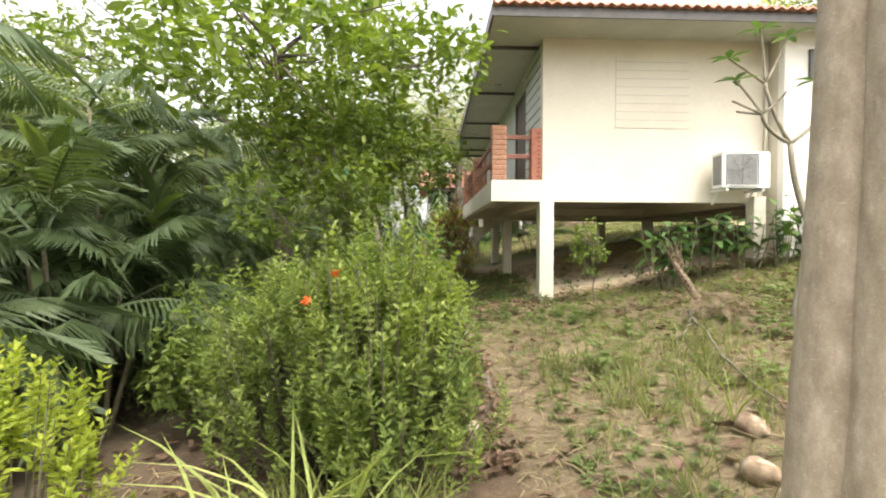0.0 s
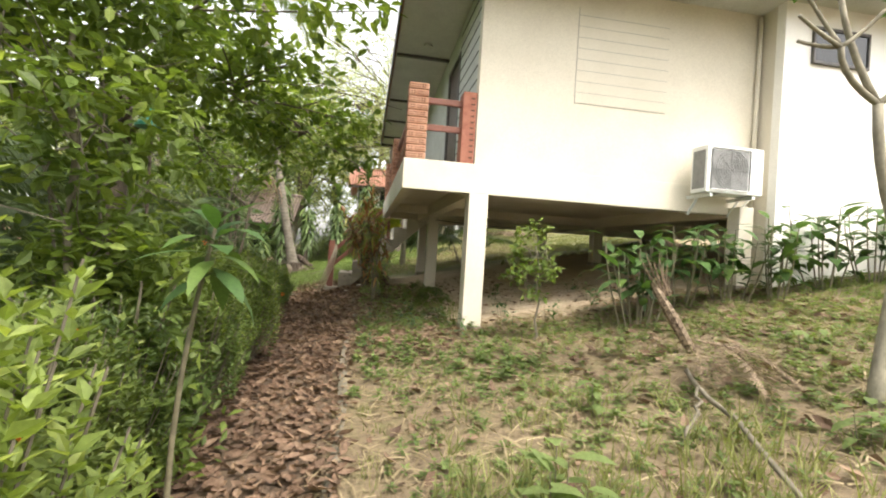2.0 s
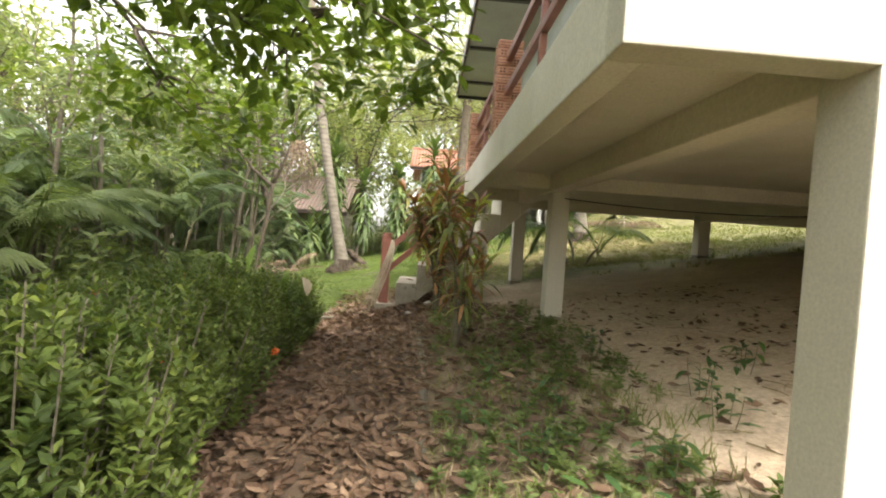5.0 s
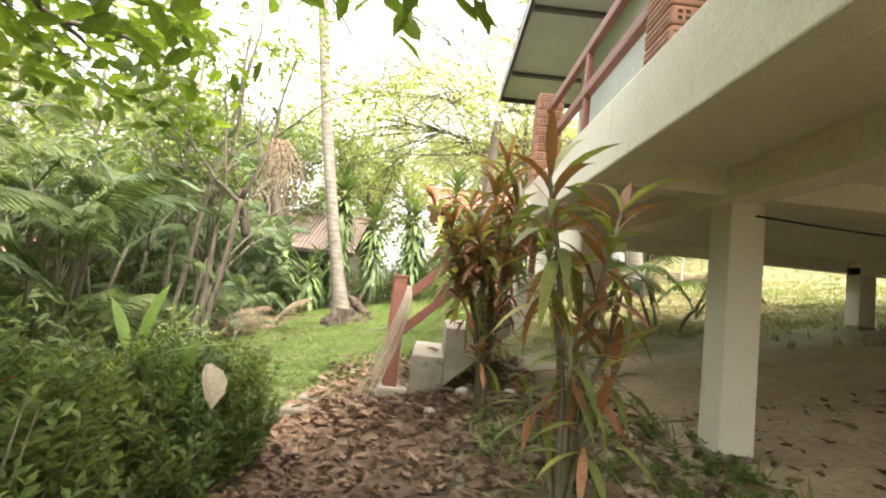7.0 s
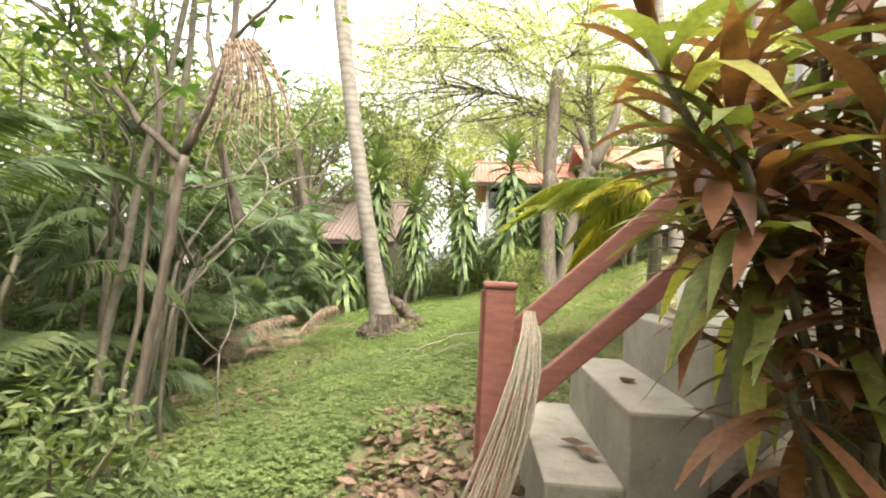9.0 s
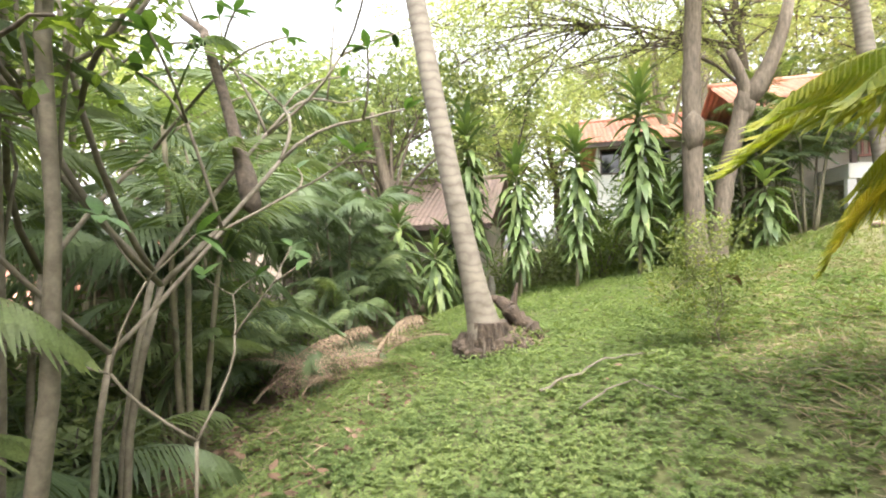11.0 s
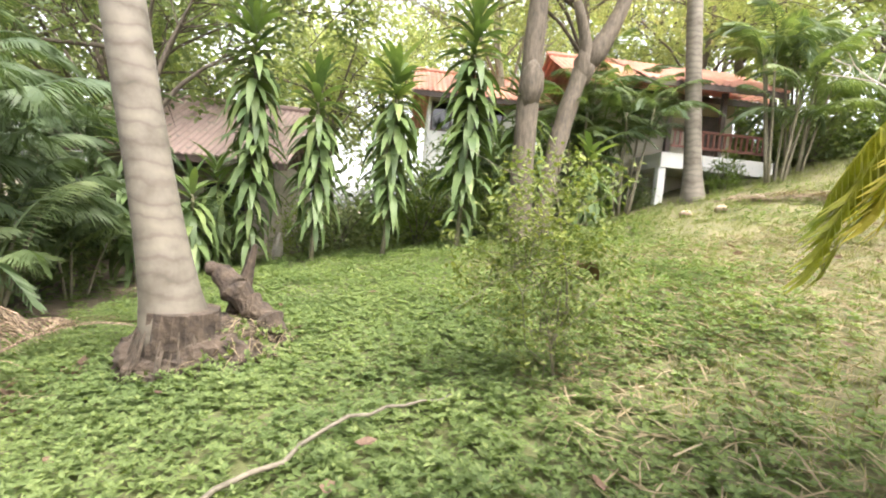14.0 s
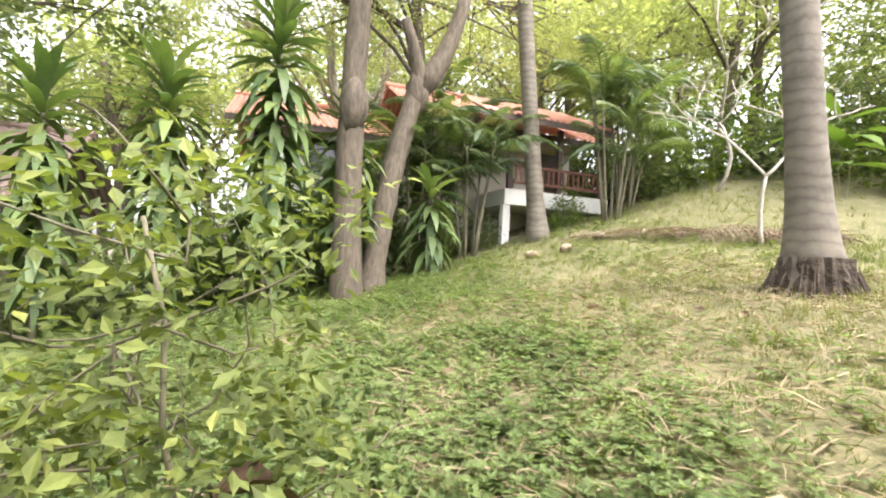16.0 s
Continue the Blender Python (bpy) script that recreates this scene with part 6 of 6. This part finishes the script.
# brown leaves filling the lane
g = Geo()
x, y = scatter(7500, -1.1, 0.72, 3.2, 15.2, r)
lay(g, x, y, r, 0.105, 0.05, CURL, 0.03, 0.45, 0.6)
x, y = scatter(1500, -1.0, 1.5, 14.2, 17.6, r)
lay(g, x, y, r, 0.13, 0.065, CURL, 0.05, 0.4, 0.55)
x, y = scatter(1100, 0.7, 2.1, 7.6, 14.5, r)
lay(g, x, y, r, 0.13, 0.06, CURL, 0.02, 0.3, 0.5)
x, y = scatter(600, 2.2, 6.5, 6.3, 8.8, r)
lay(g, x, y, r, 0.1, 0.05, CURL, 0.02, 0.3, 0.5)
x, y = scatter(500, 0.6, 6.5, 1.5, 7.5, r)
lay(g, x, y, r, 0.13, 0.06, CURL, 0.03, 0.35, 0.5)
x, y = scatter(90, -3.5, 5.0, 17.0, 26.0, r)
lay(g, x, y, r, 0.11, 0.055, CURL, 0.09, 0.3, 0.5)
x, y = scatter(520, -3.6, -0.6, 0.8, 5.0, r)
lay(g, x, y, r, 0.11, 0.055, CURL, 0.03, 0.35, 0.5)
x, y = scatter(700, -4.9, -2.6, 16.8, 22.5, r)
lay(g, x, y, r, 0.13, 0.06, CURL, 0.04, 0.4, 0.5)
g.leaves([(0.3, 15.5, 0.71), (0.36, 15.4, 0.712), (0.66, 15.55, 1.034), (0.98, 15.7, 1.355)], rand_dirs(4, 0.1), [(0, 0, 1)] * 4, 0.16, 0.09, CURL)
x, y = scatter(420, 1.8, 5.0, 8.2, 14.0, r)
lay(g, x, y, r, 0.09, 0.04, CURL, 0.015, 0.3, 0.5)
tagged(g.make("fallen_leaves", M_DEAD), "brown curled fallen leaves on the path and slope", "leaf litter", kind="stuff")

# dry straw on the slope beside the lane
g = Geo()
x, y = scatter(15000, 0.6, 6.5, 1.0, 9.0, r)
keep = r.random(len(x)) < np.clip(1.35 - 0.16 * np.abs(x - 1.8), 0.25, 1)
lay(g, x[keep], y[keep], r, 0.16, 0.009, BLADE, 0.03, 0.35, 0.5)
x, y = scatter(1800, 0.6, 2.0, 9.0, 14.5, r)
lay(g, x, y, r, 0.18, 0.009, BLADE, 0.03, 0.35, 0.5)
x, y = scatter(20000, 0.6, 7.5, 17.0, 26.0, r)
lay(g, x, y, r, 0.2, 0.008, BLADE, 0.05, 0.5, 0.5)
x, y = scatter(1600, -3.4, -0.4, 0.6, 4.2, r)
lay(g, x, y, r, 0.17, 0.009, BLADE, 0.03, 0.35, 0.5)
x, y = scatter(900, -4.8, -2.8, 17.0, 22.5, r)
lay(g, x, y, r, 0.3, 0.01, BLADE, 0.05, 0.4, 0.5)
x, y = scatter(500, 2.0, 5.2, 8.4, 14.0, r)
lay(g, x, y, r, 0.22, 0.01, BLADE, 0.02, 0.2, 0.4)
for k in range(460):
    an, rr = r.random() * 6.28, 0.6 * math.sqrt(r.random())
    x, y = -1.75 + rr * math.cos(an), 22.48 + 0.9 * rr * math.sin(an)
    g.leaves([(x, y, gz(x, y) + 0.36 * (1 - (rr / 0.65) ** 2))], [(r.normal(), r.normal(), -0.2 + 0.3 * r.normal())], [(0, 0, 1)], 0.28, 0.007, BLADE)
tagged(g.make("dry_straw", M_STRAW), "pale dry straw and mown grass litter on the slope", "straw", kind="stuff")


def tufts(g, x, y, r, per, height, width):
    n = len(x)
    xx, yy = np.repeat(x, per) + r.normal(size=n * per) * 0.035, np.repeat(y, per) + r.normal(size=n * per) * 0.035
    way = r.normal(size=(n * per, 3)) * (0.38, 0.38, 0.1) + (0, 0, 1)
    up = r.normal(size=(n * per, 3)) * (1, 1, 0.1)
    s = r.uniform(0.5, 1.3, n * per)
    g.leaves(np.stack([xx, yy, terrain(xx, yy) - 0.01], -1), way, up, height * s, width, BLADE)
    return g


g = Geo()
x, y = scatter(1900, 0.85, 7.5, 1.0, 8.6, r)
keep = r.random(len(x)) < np.clip(0.25 + 0.28 * np.sin(1.7 * x) * np.sin(1.3 * y) + 0.1 * x, 0.1, 1)
tufts(g, x[keep], y[keep], r, 9, 0.11, 0.006)
x, y = scatter(70, 1.1, 3.2, 2.4, 5.0, r)
tufts(g, x, y, r, 10, 0.3, 0.009)
x, y = scatter(7500, 1.2, 11.0, 17.0, 30.0, r)
tufts(g, x, y, r, 8, 0.1, 0.007)
x, y = scatter(1500, 4.0, 14.0, 15.5, 34.0, r)
tufts(g, x, y, r, 9, 0.14, 0.013)
x, y = scatter(260, 0.8, 2.4, 9.0, 14.0, r)
tufts(g, x, y, r, 7, 0.14, 0.008)
x, y = scatter(60, -0.9, 0.1, 1.8, 3.0, r)
tufts(g, x, y, r, 8, 0.55, 0.013)
x, y = scatter(160, -2.6, -0.6, 1.0, 3.4, r)
tufts(g, x, y, r, 8, 0.22, 0.008)
x, y = scatter(60, 1.3, 3.0, 3.2, 6.2, r)
tufts(g, x, y, r, 9, 0.26, 0.008)
tagged(g.make("grass", M_GRASS), "patchy green and yellowing grass tufts", "grass", kind="stuff")

# leafy ground cover of the lawn
g = Geo()


def sprigs(x, y, size, hgt, shape, tiers=2):
    """Small upright sprigs with crossed pairs of leaves."""
    m = len(x)
    turn = r.random(m) * 6.28
    z0 = terrain(x, y)
    tall = hgt * r.uniform(0.5, 1.25, m)
    for tier in range(tiers):
        h = tall * (0.45 + 0.55 * tier / max(1, tiers - 1))
        s = r.uniform(0.7, 1.3, m) * (1.0 if tier == 0 else 0.72)
        for k in range(4):
            an = turn + 1.571 * k + 0.785 * tier + 0.2 * r.normal(size=m)
            way = np.stack([np.cos(an), np.sin(an), 0.12 + 0.25 * tier + 0.2 * r.normal(size=m)], -1)
            up = r.normal(size=(m, 3)) * 0.22 + (0, 0, 1)
            g.leaves(np.stack([x, y, z0 + h], -1), way, up, size * s, size * 0.55 * s, shape)


for n, x0, x1, y0, y1, size, hgt, shape in ((15500, -4.6, 3.2, 16.2, 21.4, 0.057, 0.095, SPRIG), (14500, -5.2, 4.5, 21.4, 24.5, 0.06, 0.105, DIAMOND), (13000, -5.5, 8.5, 24.5, 29.8, 0.075, 0.11, DIAMOND), (5600, 2.4, 9.0, 16.5, 24.5, 0.05, 0.05, DIAMOND), (1800, -2.4, -0.2, 14.6, 17.2, 0.05, 0.08, DIAMOND), (900, -6.0, -3.4, 17.0, 29.0, 0.09, 0.12, DIAMOND)):
    x, y = scatter(n, x0, x1, y0, y1, r)
    left = -4.3 - 0.1 * np.clip(y - 20, 0, 5) if n > 1000 else -9.0
    patch = 0.75 + 0.35 * np.sin(2.3 * x + 0.7 * y) * np.sin(1.9 * y - 0.8 * x)
    dens = np.clip(1.15 - 0.42 * np.clip(x - 0.2 - 0.35 * (y - 20), 0, 9), 0.14, 1) * np.clip((x - left) / 0.7, 0, 1) * patch
    dens = dens * np.where((np.abs(x + 0.1) < 1.0) & (y < 16.9), 0.12, 1.0)
    keep = r.random(n) < dens
    sprigs(x[keep], y[keep], size, hgt, shape)
# weeds in the dry verge
x, y = scatter(7600, 1.0, 8.0, 1.2, 8.4, r)
keep = r.random(7600) < np.clip(0.2 + 0.13 * x + 0.4 * np.sin(2.1 * x + y) * np.sin(1.7 * y), 0.05, 0.9)
sprigs(x[keep], y[keep], 0.055, 0.05, DIAMOND)
x, y = scatter(900, 0.75, 2.4, 6.5, 14.3, r)
keep = r.random(900) < np.clip(0.5 + 0.6 * np.sin(2.6 * x + 1.1 * y) * np.sin(2.1 * y), 0.08, 1)
sprigs(x[keep], y[keep], 0.07, 0.09, OVAL, 3)
# growth over the mound beside the leaning palm
for k in range(300):
    an, rr = r.random() * 6.28, 0.8 * math.sqrt(r.random())
    x, y = np.array([-1.8 + rr * math.cos(an)]), np.array([22.5 + 0.9 * rr * math.sin(an)])
    g.leaves(np.repeat(np.stack([x, y, terrain(x, y) + 0.34 * (1 - (rr / 0.82) ** 2)], -1), 4, 0), rand_dirs(4, 0.5), rand_dirs(4, 1.0), 0.06, 0.033, DIAMOND)
tagged(g.make("ground_cover", M_COVER), "dense low leafy ground cover over the lawn", "ground cover", kind="stuff")


DEAD = [frond_mesh("dead_frond", 1.5, 0.5, M_DEADFROND, 0.45, 30, 0.02, 0.3, -0.35, 80), frond_mesh("dead_frond", 1.9, 0.6, M_DEADFROND, 0.5, 38, 0.022, 0.4, 0.3, 81)]


def dead_frond(x, y, yaw, pitch, size, label, k=0, lift=0.05):
    t = thing("dead_frond", (x, y, gz(x, y) + lift), label, "palm frond", "fallen dead fronds")
    leaf_part("frond", DEAD[k], t, (0, 0, 0), radians(yaw), radians(pitch), size, 0.25 * math.sin(37 * x + 11 * y))
    return t


for a in ((3.75, 6.1, -100, -10, 0.62), (3.72, 6.08, -72, -9, 0.55), (3.78, 6.05, -128, -9, 0.55)):
    dead_frond(*a, "withered brown palm frond lying on the slope", 0, 0.16)
t = thing("frond_stump", (3.85, 6.35, gz(3.85, 6.35)), "upright withered palm leaf base", "palm frond")
zb = gz(3.85, 6.35)
Geo().tube(curve3((3.86, 6.33, zb - 0.05), (3.52, 6.55, zb + 0.62), (-0.02, 0, 0.04), 6), [0.035, 0.05, 0.055, 0.05, 0.04, 0.02], 7).make("sheath", M_DEADFROND, t)
for k in range(7):
    Geo().tube(curve3((3.6 + 0.015 * k, 6.5, zb + 0.5), (3.38 + 0.05 * k, 6.55, zb + 0.85 + 0.08 * math.sin(k * 2)), (-0.03, 0, 0.03), 4), [0.014, 0.012, 0.008, 0.002], 4).make("fibre", M_DEADFROND, t)
for a in ((6.5, 5.8, 20, 6, 0.8), (6.3, 6.1, 50, 8, 0.8), (6.8, 5.6, 5, 4, 0.9)):
    dead_frond(*a, "pale dry palm frond heaped by the wall", 1)
for i, (x, y, yaw) in enumerate([(-4.6, 21.6, 25), (-4.9, 22.2, 10), (-4.4, 21.2, 40), (-5.0, 21.0, 60), (-4.2, 22.3, -10), (-4.7, 20.6, 75), (-3.9, 22.8, 15), (-5.2, 22.9, -20), (-4.0, 20.6, 100), (-4.5, 21.9, 130), (-4.2, 21.5, 200), (-3.7, 22.2, -40), (-4.9, 21.7, 160), (-4.4, 22.6, 60)]):
    dead_frond(x, y, yaw, 2 + 9 * (i % 4), 0.6 + 0.1 * (i % 4), "fallen brown palm frond at the foot of the thicket", i % 2, 0.12 + 0.05 * (i % 3))
for i in range(9):
    dead_frond(6.4 + 0.3 * i, 28.3 - 0.33 * i, -35 + 14 * math.sin(i * 2.3), 3, 0.9, "dry palm frond in a long heap on the upper lawn", i % 2, 0.08)
# withered frond hanging from the stair post
t = thing("hanging_frond", (0.12, 14.95, 1.35), "bleached withered palm frond draped over the stair post", "palm frond")
for k in range(22):
    sx_, ex = 0.04 + 0.002 * k, -0.36 + 0.009 * k + 0.04 * math.sin(5 * k)
    Geo().tube(curve3((sx_, 15.0, 1.42), (ex, 14.85 - 0.02 * (k % 5), gz(-0.1, 14.9) + 0.05 + 0.04 * (k % 4)), (0.1 + 0.03 * math.sin(3 * k), -0.05, 0.12 + 0.04 * math.sin(7 * k)), 7), [0.004, 0.005, 0.005, 0.0045, 0.004, 0.003, 0.0015], 4).make("strip", M_BLEACHED, t)
t = thing("hanging_frond", (-2.1, 16.3, 3.1), "grey withered leaves hanging in the forked sapling", "palm frond")
for k in range(18):
    Geo().tube(curve3((-2.12 + 0.012 * k, 16.29, 3.18 + 0.02 * (k % 3)), (-2.3 + 0.045 * k, 16.22 + 0.02 * (k % 3), 2.45 - 0.07 * (k % 4)), (0.06, 0, 0.08), 6), [0.012, 0.014, 0.012, 0.01, 0.008, 0.003], 4).make("strip", M_DEADFROND, t)


def stick(points, rad, label):
    pts = np.array([(x, y, gz(x, y) + h) for x, y, h in points])
    t = thing("fallen_branch", tuple(pts[0]), label, "branch", "fallen sticks")
    a = np.linspace(0, 1, len(pts))
    f = np.linspace(0, 1, 14)
    fine = np.stack([np.interp(f, a, pts[:, k]) for k in range(3)], -1) + rng.normal(size=(14, 3)) * 0.012
    Geo().tube(fine, np.linspace(rad, rad * 0.4, 14), 7).make("stick", M_TWIG, t, smooth=True)


stick([(2.75, 5.0, 0.04), (3.1, 5.3, 0.12), (3.45, 5.9, 0.06)], 0.016, "bent dry stick on the slope")
stick([(3.4, 5.85, 0.06), (2.9, 4.6, 0.1), (2.6, 3.6, 0.08), (2.5, 3.0, 0.05)], 0.02, "long curved dry branch on the slope")
stick([(-1.1, 20.1, 0.1), (-0.5, 20.7, 0.16), (0.1, 21.0, 0.1)], 0.015, "fallen grey branch in the ground cover")
stick([(-0.75, 19.6, 0.12), (-0.3, 20.0, 0.14), (0.1, 19.5, 0.1)], 0.009, "fallen grey branch in the ground cover")


def lump(name, x, y, rad, mat, label, category, squash=0.8, lift=0.4):
    bm = bmesh.new()
    bmesh.ops.create_icosphere(bm, subdivisions=3, radius=1)
    z = gz(x, y) + rad * lift
    for v in bm.verts:
        k = 1 + 0.2 * noise.noise(v.co * 1.6 + Vector((x, y, 0))) + 0.08 * noise.noise(v.co * 5)
        v.co = Vector((x + v.co.x * rad * k, y + v.co.y * rad * k * 1.1, z + v.co.z * rad * k * squash))
    me = bpy.data.meshes.new(name)
    bmesh.ops.translate(bm, verts=bm.verts, vec=(-x, -y, -z))
    bm.to_mesh(me)
    bm.free()
    me.materials.append(mat)
    me.polygons.foreach_set("use_smooth", np.ones(len(me.polygons), bool))
    ob = new(name, me)
    ob.location = (x, y, z)
    return tagged(ob, label, category)


lump("coconut", 2.24, 3.08, 0.1, M_HUSK, "old pale coconut husk on the slope", "coconut")
lump("coconut", 1.95, 2.6, 0.1, M_HUSK, "brown coconut husk beside the trunks", "coconut")
lump("coconut", 0.4, 3.93, 0.08, M_HUSK, "small brown coconut husk on the lane", "coconut")
for x, y in ((7.1, 27.9), (8.1, 26.9), (6.1, 27.6), (5.6, 28.0)):
    lump("coconut", x, y, 0.12, M_HUSK, "pale coconut shell on the lawn", "coconut")
for x, y, rr in ((0.75, 15.0, 0.09), (0.4, 14.6, 0.06), (1.2, 14.8, 0.08), (0.9, 14.6, 0.05)):
    lump("stone", x, y, rr, M_STONE, "rough pale stone half buried in the earth", "stone", 0.6, 0.2)
bm = lump("boundary_marker", -3.2, 29.4, 0.12, M_STONE, "short pale stone marker post at the lawn edge", "marker", 3.2, 2.4)

sprout = thing("coconut_seedling", (2.2, 3.22, gz(2.2, 3.22)), "upright green coconut sprout beside its husk", "plant")
for i in range(5):
    leaf_part("blade", GRASS_LEAF[0], sprout, (0, 0, 0), 1.25 * i, 1.25 + 0.08 * math.sin(i), 0.38 + 0.05 * i)

WEED_LEAF = [unit_leaf("weed_leaf", strap(0.4 + 0.3 * i, widths=(0.12, 0.9, 1.0, 0.75, 0.0)), 0.36, 0.15, M_COVER) for i in range(2)]
for i, (x, y, k) in enumerate([(1.75, 4.5, 0.9), (2.5, 5.6, 0.6), (3.2, 6.6, 0.6), (2.0, 6.6, 0.5), (1.3, 7.6, 0.5), (3.6, 4.6, 0.6), (4.6, 5.9, 0.6), (2.75, 3.7, 0.6)]):
    leafy_canes("weed", (x, y, gz(x, y)), 4, 0.42 * k, 0.14, 5, WEED_LEAF, "soft pale green weed on the dry slope", 600 + i, 0.62 * k, "weeds on the slope")
